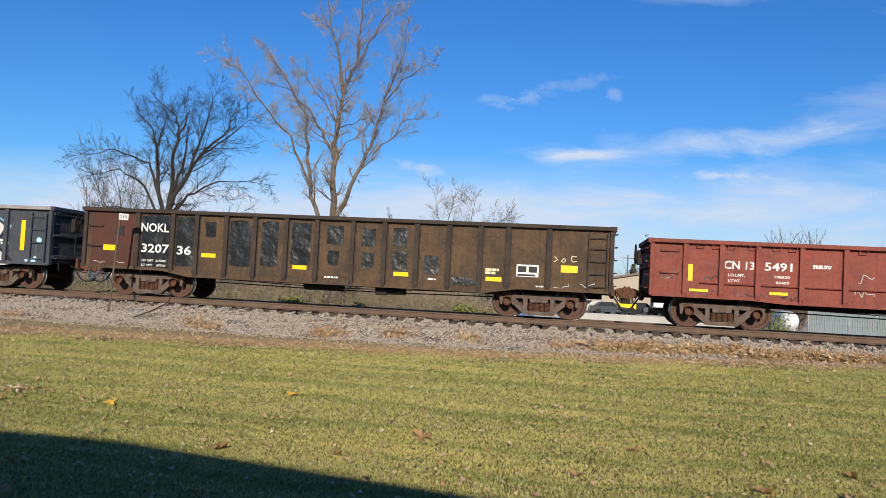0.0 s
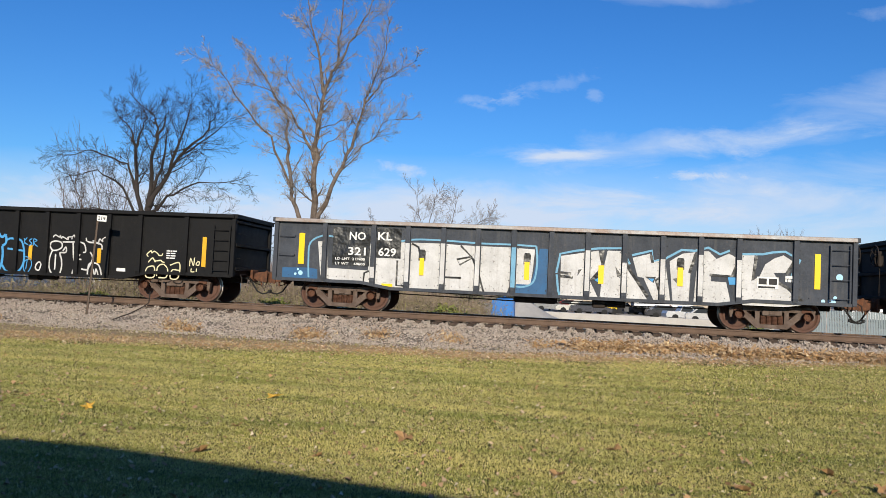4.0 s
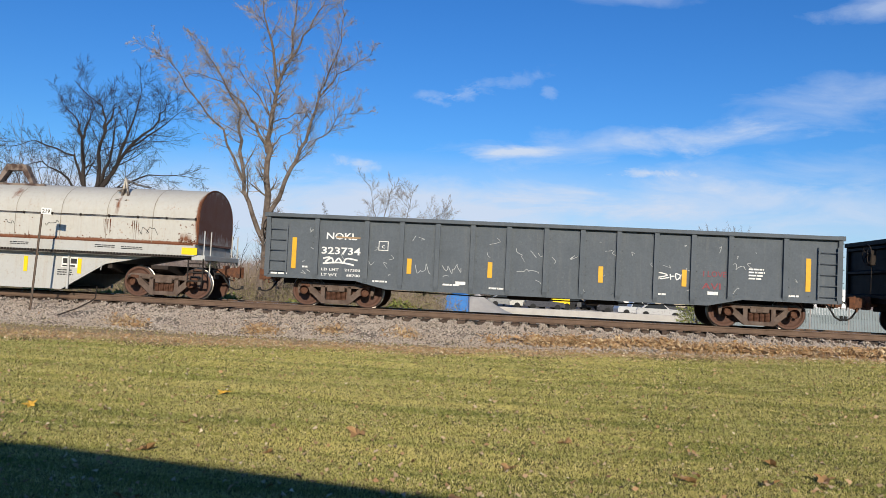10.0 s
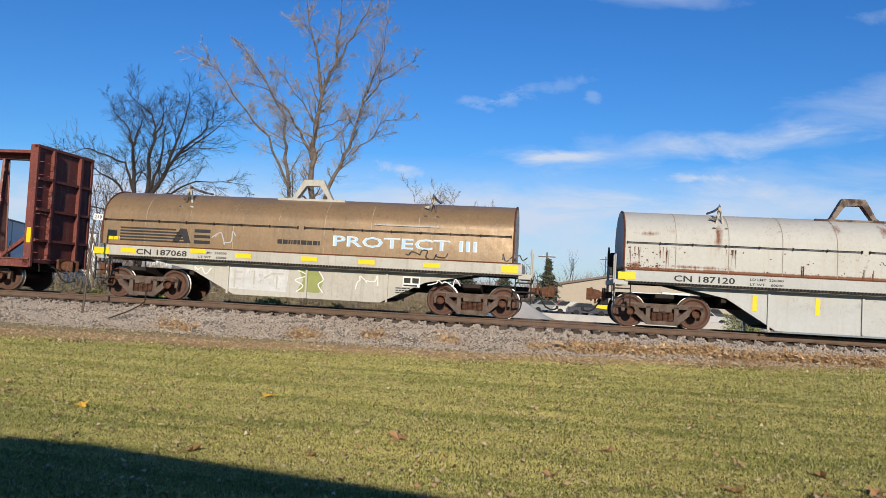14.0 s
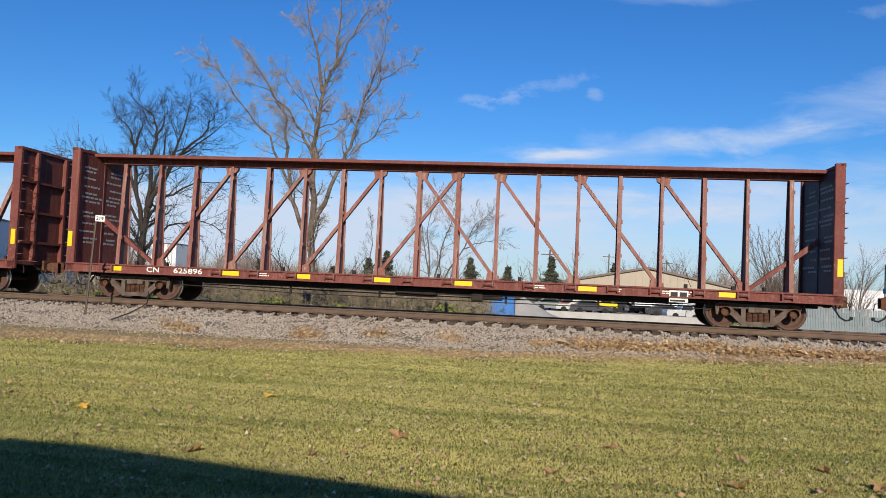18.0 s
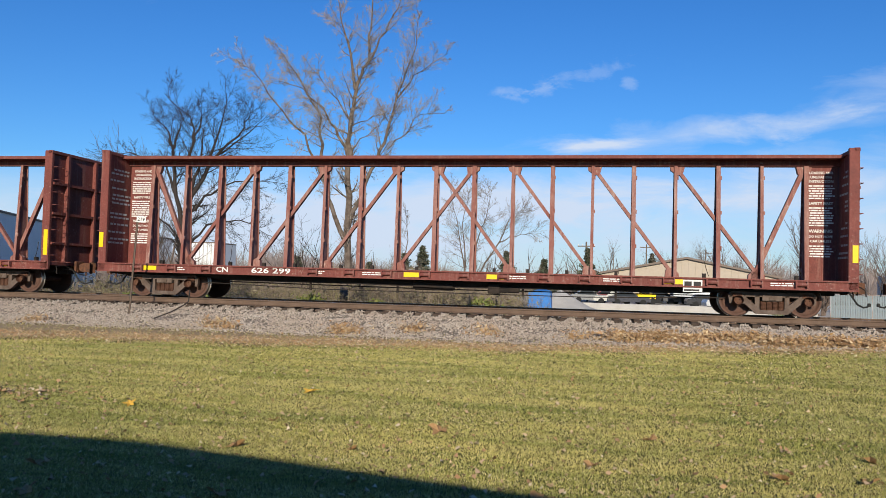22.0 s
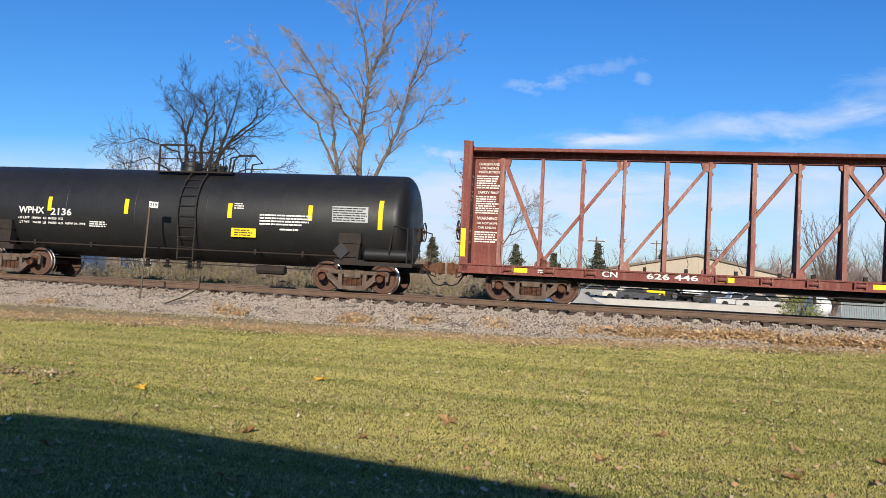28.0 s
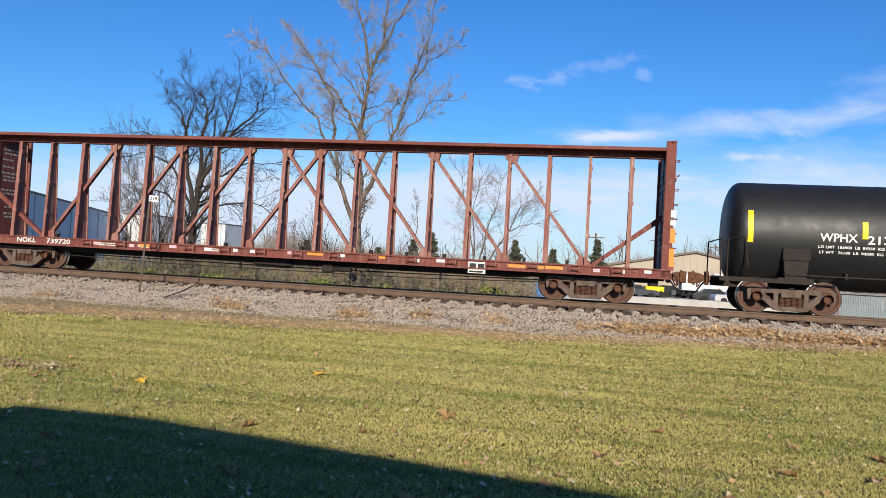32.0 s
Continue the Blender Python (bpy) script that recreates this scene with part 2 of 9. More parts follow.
def surface(name, col, rough=0.7, metal=0.0, second=None, amount=0.5, scale=2.0, streak=0.0, streak_col=(0.12, 0.05, 0.025),
            fine=0.15, bump=0.1, bump_scale=60.0, edge=0.12, rnd=0.0, stretch=(1, 1, 1), spec=0.25, chip=0.0, chip_col=(0.10, 0.05, 0.03), dent=0.0):
    """Paint, metal, wood or earth: a base colour, blotches of a second one, streaks that run down, grain and fine relief."""
    mt, nt, bs = nodes(name)
    N, Lk = nt.nodes.new, nt.links.new
    tc, mp = N("ShaderNodeTexCoord"), N("ShaderNodeMapping")
    mp.inputs["Scale"].default_value = stretch
    Lk(tc.outputs["Object"], mp.inputs[0])
    vec = mp.outputs[0]

    def nz(sc, detail=5, rg=0.6, v=None):
        n = N("ShaderNodeTexNoise")
        n.inputs["Scale"].default_value, n.inputs["Detail"].default_value, n.inputs["Roughness"].default_value = sc, detail, rg
        Lk(v or vec, n.inputs["Vector"])
        return n.outputs["Fac"]

    def ramp(f, lo, hi):
        n = N("ShaderNodeMapRange")
        n.inputs["From Min"].default_value, n.inputs["From Max"].default_value = lo, hi
        Lk(f, n.inputs["Value"])
        return n.outputs[0]

    def mix(f, a, b, mode="MIX", k=1.0):
        n = N("ShaderNodeMix")
        n.data_type, n.blend_type = "RGBA", mode
        if isinstance(f, float):
            n.inputs[0].default_value = f
        else:
            mm = N("ShaderNodeMath")
            mm.operation, mm.use_clamp = "MULTIPLY", True
            mm.inputs[1].default_value = k
            Lk(f, mm.inputs[0])
            Lk(mm.outputs[0], n.inputs[0])
        for q, i in ((a, 6), (b, 7)):
            if isinstance(q, tuple):
                n.inputs[i].default_value = (*q, 1)
            else:
                Lk(q, n.inputs[i])
        return n.outputs[2]
    c = col
    if second:
        c = mix(ramp(nz(scale, 7, 0.65), 0.5 - edge, 0.5 + edge), c, second, k=amount)
    if streak:
        ms = N("ShaderNodeMapping")
        ms.inputs["Scale"].default_value = (9, 9, 0.5)
        Lk(tc.outputs["Object"], ms.inputs[0])
        c = mix(ramp(nz(1.0, 6, 0.7, ms.outputs[0]), 0.52, 0.72), c, streak_col, k=streak)
    if chip:                         # small flakes of lost paint, in clusters
        n = N("ShaderNodeMath")
        n.operation = "MULTIPLY"
        Lk(ramp(nz(11, 9, 0.78), 0.56, 0.62), n.inputs[0]), Lk(ramp(nz(0.9, 4), 0.42, 0.62), n.inputs[1])
        c = mix(n.outputs[0], c, chip_col, k=chip)
    if fine:
        g = ramp(nz(scale * 14, 4, 0.7), 0.25, 0.75)
        dark = mix(g, (1 - fine * 2, 1 - fine * 2, 1 - fine * 2), (1 + fine * 0.4,) * 3)
        c = mix(1.0, c, dark, "MULTIPLY")
    if rnd:
        oi = N("ShaderNodeObjectInfo")
        vr = ramp(oi.outputs["Random"], 0.0, 1.0)
        c = mix(1.0, c, mix(vr, (1 - rnd,) * 3, (1 + rnd,) * 3), "MULTIPLY")
    if isinstance(c, tuple):
        bs.inputs["Base Color"].default_value = (*c, 1)
    else:
        Lk(c, bs.inputs["Base Color"])
    rr = ramp(nz(scale * 3, 4), 0.2, 0.8)
    n = N("ShaderNodeMapRange")
    n.inputs["To Min"].default_value, n.inputs["To Max"].default_value = max(0.02, rough - 0.1), min(1, rough + 0.1)
    Lk(rr, n.inputs["Value"])
    Lk(n.outputs[0], bs.inputs["Roughness"])
    bs.inputs["Metallic"].default_value = metal
    if bump:
        b = N("ShaderNodeBump")
        b.inputs["Strength"].default_value, b.inputs["Distance"].default_value = bump, 0.02
        Lk(nz(bump_scale, 4), b.inputs["Height"])
        if dent:
            d = N("ShaderNodeBump")
            d.inputs["Strength"].default_value, d.inputs["Distance"].default_value = dent, 0.12
            Lk(nz(1.7, 3, 0.5), d.inputs["Height"])
            Lk(d.outputs[0], b.inputs["Normal"])
        Lk(b.outputs[0], bs.inputs["Normal"])
    bs.inputs["Specular IOR Level"].default_value = spec
    return mt
M_LAWN = surface("lawn", (0.075, 0.078, 0.028), 0.9, 0, (0.16, 0.125, 0.06), 0.75, 0.45, fine=0.3, bump=0.5, bump_scale=90, edge=0.2, spec=0.05)
M_DRYTURF = surface("dry_turf", (0.36, 0.265, 0.17), 0.95, 0, (0.24, 0.18, 0.09), 0.8, 1.2, fine=0.3, bump=0.6, bump_scale=40, edge=0.3, spec=0.05)
M_BALLAST = surface("ballast", (0.27, 0.23, 0.19), 0.95, 0, (0.12, 0.10, 0.085), 0.7, 3.0, fine=0.3, bump=0.9, bump_scale=22, edge=0.3, spec=0.05)
M_TIE = surface("tie_wood", (0.075, 0.05, 0.037), 0.95, 0, (0.13, 0.10, 0.08), 0.6, 4, fine=0.3, bump=0.6, stretch=(1, 0.2, 1), rnd=0.3)
M_RAIL = surface("rail_rust", (0.17, 0.112, 0.08), 0.8, 0.1, (0.12, 0.078, 0.057), 0.8, 3, fine=0.2)
M_RAILTOP = surface("rail_head", (0.42, 0.40, 0.38), 0.28, 1.0, fine=0.1, bump=0.05)
M_EARTH = surface("earth", (0.17, 0.13, 0.085), 0.95, 0, (0.10, 0.10, 0.045), 0.7, 0.3, fine=0.3, bump=0.6, bump_scale=20, edge=0.2, spec=0.05)
M_LOT = surface("lot_gravel", (0.52, 0.485, 0.43), 0.95, 0, (0.42, 0.385, 0.335), 0.7, 0.15, fine=0.1, bump=0, spec=0.0)
M_TRUCK = surface("truck_steel", (0.165, 0.122, 0.10), 0.85, 0.05, (0.075, 0.048, 0.036), 0.7, 5, fine=0.2, bump=0.2)
M_TRUCKR = surface("truck_rust", (0.13, 0.062, 0.038), 0.85, 0.1, (0.10, 0.045, 0.03), 0.7, 6, fine=0.2, bump=0.2)
M_WHEEL = surface("wheel_rust", (0.13, 0.068, 0.05), 0.75, 0.2, (0.10, 0.055, 0.042), 0.7, 7, fine=0.15, bump=0.1)
M_TREAD = surface("wheel_tread", (0.42, 0.37, 0.34), 0.35, 1.0, fine=0.1, bump=0.05)
M_UNDER = surface("underframe", (0.028, 0.024, 0.022), 0.85, 0.1, (0.06, 0.04, 0.03), 0.5, 4, fine=0.2)
M_COUPLER = surface("coupler_rust", (0.19, 0.080, 0.042), 0.85, 0.1, (0.06, 0.035, 0.027), 0.8, 8, fine=0.2, bump=0.3)
M_HOSE = surface("hose_rubber", (0.02, 0.02, 0.02), 0.7, fine=0.1)
M_AMBER = surface("weathered_amber", (0.68, 0.38, 0.02), 0.5, 0, (0.54, 0.28, 0.03), 0.5, 9, fine=0.08, bump=0)
M_YELLOW = surface("reflector_yellow", (0.80, 0.53, 0.012), 0.45, fine=0.04, bump=0)
M_WHITE = surface("stencil_white", (0.78, 0.77, 0.74), 0.7, 0, (0.55, 0.53, 0.5), 0.4, 9, fine=0.1, bump=0)
M_BLACK = surface("stencil_black", (0.03, 0.03, 0.03), 0.7, 0, (0.06, 0.05, 0.05), 0.4, 6, fine=0.1, bump=0)



def worn_edge(mt, col):
    """Towards the track the turf thins into bare, leaf-strewn earth along an uneven line."""
    nt = mt.node_tree
    N, Lk = nt.nodes.new, nt.links.new
    bs = nt.nodes["Principled BSDF"]
    src = bs.inputs["Base Color"].links[0].from_socket
    tc, sep, nz = N("ShaderNodeTexCoord"), N("ShaderNodeSeparateXYZ"), N("ShaderNodeTexNoise")
    nz.inputs["Scale"].default_value, nz.inputs["Detail"].default_value = 0.7, 6
    Lk(tc.outputs["Object"], sep.inputs[0]), Lk(tc.outputs["Object"], nz.inputs["Vector"])
    a, b, c = (N("ShaderNodeMath") for _ in range(3))
    a.operation, a.inputs[1].default_value, a.inputs[2].default_value = "MULTIPLY_ADD", -0.2, -18.1
    Lk(sep.outputs[0], a.inputs[0])
    b.operation = "ADD"
    Lk(a.outputs[0], b.inputs[0]), Lk(sep.outputs[1], b.inputs[1])
    c.operation, c.inputs[1].default_value = "MULTIPLY_ADD", 3.0
    Lk(nz.outputs["Fac"], c.inputs[0]), Lk(b.outputs[0], c.inputs[2])
    mr, mx = N("ShaderNodeMapRange"), N("ShaderNodeMix")
    mr.inputs["From Min"].default_value, mr.inputs["From Max"].default_value = 1.1, 2.1
    mx.data_type = "RGBA"
    mx.inputs[7].default_value = (*col, 1)
    Lk(c.outputs[0], mr.inputs["Value"]), Lk(mr.outputs[0], mx.inputs[0]), Lk(src, mx.inputs[6])
    Lk(mx.outputs[2], bs.inputs["Base Color"])


worn_edge(M_LAWN, (0.35, 0.26, 0.165))


# ---------- ground ----------
def smooth(a, b, v):
    u = min(1.0, max(0.0, (v - a) / (b - a)))
    return u * u * (3 - 2 * u)


def ground_z(x, y):
    """Height of the ground: a lawn that rises a little to one side, a ballast bank under the track, lower land behind."""
    y -= float(lean(x)) * smooth(14, 19, y) * (1 - smooth(29, 37, y))
    a = abs(y - TC)
    top, toe = RZ - 0.31, 3.5
    low = min(0.4, max(0.0, (x + 2) * 0.024)) * smooth(8, 20, y) if y < TC else -0.25 - 0.65 * smooth(TC + 3.5, 46, y)
    if a < 1.75:
        return top
    if a < toe:
        return top + (low - top) * (a - 1.75) / (toe - 1.75)
    return low


def build_ground():
    ys = [-400, -60, -10, 0, 4, 8] + [8.5 + 0.5 * i for i in range(22)] + [19.4, TC - 3.5, TC - 2.9, TC - 2.3, TC - 1.75, TC - 0.8, TC + 0.8, TC + 1.75,
          TC + 2.6, TC + 3.5, 29, 32, 36, 40, 44, 46, 60, 90, 140, 260, 600, 2500]
    xs = [-2500, -800, -400, -250] + list(range(-200, -28, 4)) + list(range(-28, 30)) + list(range(30, 201, 4)) + [250, 400, 800, 2500]
    vs = []
    for y in ys:
        for x in xs:
            v = y + float(lean(x)) * smooth(14, 19, y) * (1 - smooth(29, 37, y))
            vs.append((x, v, ground_z(x, v)))
    n = len(xs)
    fs, mi = [], []
    for j in range(len(ys) - 1):
        for i in range(n - 1):
            fs.append((j * n + i, j * n + i + 1, (j + 1) * n + i + 1, (j + 1) * n + i))
            yc = (ys[j] + ys[j + 1]) / 2
            mi.append(0 if yc < 19.3 else 3 if yc < TC - 3.5 else 1 if yc < TC + 3.5 else 2)
    me = bpy.data.meshes.new("ground")
    me.from_pydata(vs, [], fs)
    for q in (M_LAWN, M_BALLAST, M_EARTH, M_DRYTURF):
        me.materials.append(q)
    me.polygons.foreach_set("material_index", mi)
    tagged(new("ground", me), "mown lawn, grey ballast bank and bare earth beyond", "ground", kind="structure")


build_ground()

RAIL_PROF = [(-0.07, 0), (0.07, 0), (0.07, 0.012), (0.012, 0.03), (0.012, 0.125), (0.036, 0.135), (0.036, 0.165), (0.028, 0.172),
             (-0.028, 0.172), (-0.036, 0.165), (-0.036, 0.135), (-0.012, 0.125), (-0.012, 0.03), (-0.07, 0.012)]
GAUGE = 0.753


def build_track():
    tr = thing("railway_track", "single track of rusty rails on dark wooden ties", "railway", TURN @ Matrix.Translation((0, TC, 0)), kind="structure")
    for s in (-1, 1):
        m = MB().prism([(s * GAUGE + a, RZ - 0.172 + b) for a, b in RAIL_PROF], -260, 230, "x")
        me = m.mesh("rail", [M_RAIL, M_RAILTOP], False)
        for q in me.polygons:
            if q.normal.z > 0.9 and q.center.z > RZ - 0.01:
                q.material_index = 1
        part("rail", me, None, tr)
    tie = MB().cbox(-0.115, 0.115, -1.3, 1.3, RZ - 0.36, RZ - 0.186, 0.012).mesh("tie", M_TIE)
    plate = MB().cbox(-0.09, 0.09, -0.17, 0.17, RZ - 0.186, RZ - 0.168, 0.004).mesh("tie_plate", M_RAIL)
    rg = random.Random(4)
    far = MB()
    for i in range(-420, 380):
        x = i * 0.51 + rg.uniform(-0.04, 0.04)
        if -31 < x < 18:
            o = part("tie", tie, None, tr, at=pose(x, rg.uniform(-0.06, 0.06), rg.uniform(-0.025, 0.0), 0, 0, rg.uniform(-1.2, 1.2)))
            for s in (-1, 1):
                part("tie_plate", plate, None, o, at=(0, s * GAUGE, 0))
        else:
            far.box(x - 0.115, x + 0.115, -1.3, 1.3, RZ - 0.36, RZ - 0.19)
    o = part("tie_run", far, M_TIE, tr, smooth=False)
    o["kind"] = "stuff"


build_track()


# ---------- railway wagons ----------
def truck_master():
    """One bogie: side frames with spring nests, bearing caps, bolster and two wheelsets."""
    t = {}
    R = WHEEL_R
    for s in (-1, 1):
        m = MB()
        y0, y1 = s * 0.93, s * 1.06
        y0, y1 = min(y0, y1), max(y0, y1)
        # top member, two sloping struts, spring seat
        m.prism([(-1.13, 0.62), (-1.0, 0.70), (-0.4, 0.675), (0.4, 0.675), (1.0, 0.70), (1.13, 0.62), (1.10, 0.53), (0.42, 0.55), (-0.42, 0.55), (-1.10, 0.53)], y0, y1)
        for d in (-1, 1):
            m.prism([(d * 0.98, 0.60), (d * 0.74, 0.60), (d * 0.30, 0.22), (d * 0.30, 0.10), (d * 0.42, 0.10)], y0 - 0.01, y1 + 0.01)
            m.prism([(d * 0.44, 0.60), (d * 0.32, 0.60), (d * 0.32, 0.16), (d * 0.44, 0.16)], y0, y1)
            m.prism([(d * 1.13, 0.62), (d * 1.02, 0.62), (d * 1.02, 0.36), (d * 1.10, 0.36)], y0, y1)
            m.prism([(d * 0.78, 0.62), (d * 0.68, 0.62), (d * 0.72, 0.36), (d * 0.76, 0.36)], y0, y1)
        m.prism([(-0.46, 0.20), (0.46, 0.20), (0.40, 0.09), (-0.40, 0.09)], y0 - 0.015, y1 + 0.015)
        t["side_frame", s] = m.mesh("side_frame", M_TRUCK)
    for s in (-1, 1):
        m = MB()
        for i in range(4):
            x = -0.225 + i * 0.15
            for k in range(6):
                z = 0.215 + k * 0.036
                m.cyl((x, s * 0.995, z), (x, s * 0.995, z + 0.02), 0.07, n=8)
            m.cyl((x, s * 0.975, 0.2), (x, s * 0.975, 0.44), 0.058, n=8)
            m.cyl((x + 0.075, s * 0.93, 0.2), (x + 0.075, s * 0.93, 0.44), 0.06, n=8)
        t["spring", s] = m.mesh("spring_nest", M_TRUCKR)
    t["bolster"] = MB().cbox(-0.26, 0.26, -1.1, 1.1, 0.44, 0.60, 0.02).cbox(-0.09, 0.09, -1.13, 1.13, 0.47, 0.55, 0.01).cyl((0, 0, 0.6), (0, 0, 0.72), 0.2).mesh("bolster", M_TRUCK)
    for s in (-1, 1):
        m = MB()
        m.lathe([(0.0, 0.0), (0.0, 0.06), (-0.012, 0.075), (-0.012, 0.105), (-0.05, 0.125), (-0.16, 0.125)] if s < 0 else
                [(0.0, 0.0), (0.0, 0.06), (0.012, 0.075), (0.012, 0.105), (0.05, 0.125), (0.16, 0.125)], (0, s * 1.13 + (0.0 if s < 0 else 0), R), "y", 14)
        for k in range(3):
            a = k * 2.1 + 0.5
            m.cyl((0.06 * math.cos(a), s * 1.12, R + 0.06 * math.sin(a)), (0.06 * math.cos(a), s * 1.155, R + 0.06 * math.sin(a)), 0.02, n=6)
        m.cbox(-0.13, 0.13, s * 1.0 - 0.08, s * 1.0 + 0.08, R + 0.08, R + 0.19, 0.015)
        t["bearing", s] = m.mesh("bearing", M_TRUCKR)
    m = MB()
    prof = [(0.0, 0.0), (0.0, 0.10), (0.02, 0.11), (0.045, 0.2), (0.05, 0.33), (0.02, 0.375), (0.0, 0.385), (0.0, 0.44), (0.012, R), (0.11, R + 0.006), (0.115, R + 0.026), (0.14, R + 0.024), (0.145, 0.38), (0.1, 0.3), (0.09, 0.0)]
    for s in (-1, 1):
        m.lathe([(s * (0.80 - u) if s > 0 else -(0.80 - u), r) for u, r in (prof if s < 0 else prof)], (0, 0, 0), "y", 36)
    m.cyl((0, -0.7, 0), (0, 0.7, 0), 0.085, n=12)
    m.cyl((0, -1.02, 0), (0, -0.7, 0), 0.075, n=12)
    m.cyl((0, 0.7, 0), (0, 1.02, 0), 0.075, n=12)
    for s in (-1, 1):    # casting marks, so that the turning shows
        for k in range(2):
            a = k * math.pi + 0.4
            m.cyl((0.26 * math.cos(a), s * 0.765, 0.26 * math.sin(a)), (0.26 * math.cos(a), s * 0.745, 0.26 * math.sin(a)), 0.03, n=8)
    me = m.mesh("wheelset", [M_WHEEL, M_TREAD])
    for q in me.polygons:
        r = math.hypot(q.center.x, q.center.z)
        if r > 0.445 and abs(q.center.y) > 0.6:
            q.material_index = 1
    t["wheelset"] = me
    m = MB()
    for s in (-1, 1):
        for d in (-1, 1):
            m.prism([(d * 0.36, 0.30), (d * 0.44, 0.34), (d * 0.44, 0.56), (d * 0.36, 0.58), (d * 0.33, 0.44)], s * 0.68 - 0.05, s * 0.68 + 0.05)
    for d in (-1, 1):
        m.box(d * 0.34 - 0.03, d * 0.34 + 0.03, -0.75, 0.75, 0.36, 0.42)
    t["brake"] = m.mesh("brake_beam", M_TRUCKR)
    return t


TRUCK = truck_master()
WHEELSETS = []


def add_truck(car, x, grey=True):
    tk = part("truck", TRUCK["bolster"], None, car, "rusty cast steel truck", at=(x, 0, 0))
    for s in (-1, 1):
        part("side_frame", TRUCK["side_frame", s], None, tk)
        part("spring_nest", TRUCK["spring", s], None, tk)
    part("brake_beam", TRUCK["brake"], None, tk)
    for d in (-0.889, 0.889):
        for s in (-1, 1):
            part("bearing", TRUCK["bearing", s], None, tk, at=(d, 0, 0))
        w = part("wheelset", TRUCK["wheelset"], None, tk, at=(d, 0, WHEEL_R))
        WHEELSETS.append((w, d))
    return tk


def coupler_mesh():
    """Shank, head with guard arm and knuckle, lock lifter, carrier and striker."""
    m = MB()
    m.cbox(-0.55, 0.25, -0.08, 0.08, -0.09, 0.09, 0.02)
    m.prism([(0.20, -0.11), (0.34, -0.15), (0.46, -0.15), (0.46, 0.15), (0.34, 0.15), (0.20, 0.11)], -0.13, 0.10)
    m.prism([(0.40, -0.20), (0.58, -0.17), (0.56, -0.06), (0.44, -0.02)], -0.15, 0.15, "z")
    m.prism([(0.42, 0.03), (0.56, 0.05), (0.60, 0.12), (0.50, 0.18), (0.42, 0.14)], -0.17, 0.17, "z")
    m.cyl((0.46, 0.1, -0.20), (0.46, 0.1, 0.20), 0.03, n=8)
    m.cbox(0.05, 0.13, -0.24, 0.24, -0.19, 0.20, 0.02)
    m.box(0.02, 0.16, -0.16, 0.16, -0.15, -0.10)
    m.cyl((0.34, 0, -0.15), (0.34, 0, -0.27), 0.025, n=6)
    return m.mesh("coupler", M_COUPLER)


def lever_mesh():
    return MB().tube([(0.34, 0.0, -0.26), (0.26, -0.25, -0.22), (0.16, -0.5, -0.06), (0.14, -0.85, 0.04), (0.14, -1.25, 0.02), (0.22, -1.32, -0.05), (0.24, -1.34, -0.22)], 0.016, 5).mesh("cut_lever", M_UNDER)


def hose_mesh():
    m = MB().tube([(0, -0.30, 0.02), (0.10, -0.34, -0.02), (0.20, -0.35, -0.16), (0.32, -0.34, -0.34), (0.48, -0.30, -0.42), (0.60, -0.25, -0.40), (0.67, -0.20, -0.34)], 0.026)
    m.cbox(0.62, 0.70, -0.24, -0.16, -0.40, -0.30, 0.015)
    m.tube([(-0.35, -0.30, 0.04), (0.02, -0.30, 0.03)], 0.035)
    return m.mesh("air_hose", M_HOSE)


LEVER = lever_mesh()
COUPLER, HOSE = coupler_mesh(), hose_mesh()


def add_ends(car, L, z=0.85):
    for d in (-1, 1):
        part("coupler", COUPLER, None, car, "rusty knuckle coupler", at=pose(d * (L / 2), 0, z, 0, 0, 0 if d > 0 else 180))
        part("cut_lever", LEVER, None, car, "thin bent uncoupling rod", at=pose(d * (L / 2), 0, z, 0, 0, 0 if d > 0 else 180) if d < 0 else Matrix.Translation((L / 2, 0, z)))
        part("air_hose", HOSE, None, car, "black rubber hose", at=pose(d * (L / 2 + 0.02), 0, z - 0.1, 0, 0, 0 if d > 0 else 180))


def brake_wheel(car, x, y, z, mat, r=0.28):
    m = MB()
    m.tube([(0, r * math.cos(a * math.pi / 8), r * math.sin(a * math.pi / 8)) for a in range(17)], 0.018, 5)
    for k in range(5):
        a = k * 2 * math.pi / 5
        m.cyl((0, 0, 0), (0, r * math.cos(a), r * math.sin(a)), 0.012, n=5)
    m.cyl((-0.12, 0, 0), (0.03, 0, 0), 0.05, n=8)
    part("brake_wheel", m, mat, car, at=pose(x, y, z, 0, 0, 0 if x > 0 else 180))
    q = x - math.copysign(0.13, x)
    part("brake_housing", MB().cbox(q - 0.09, q + 0.05, y - 0.16, y + 0.16, z - 0.3, z + 0.12, 0.02).cyl((q, y, z - 0.3), (q, y, z - 1.1), 0.012, n=5), mat, car)


GOND_W = 1.46
WEATHERED = []


def spans(xs):
    return list(zip(xs[:-1], xs[1:]))


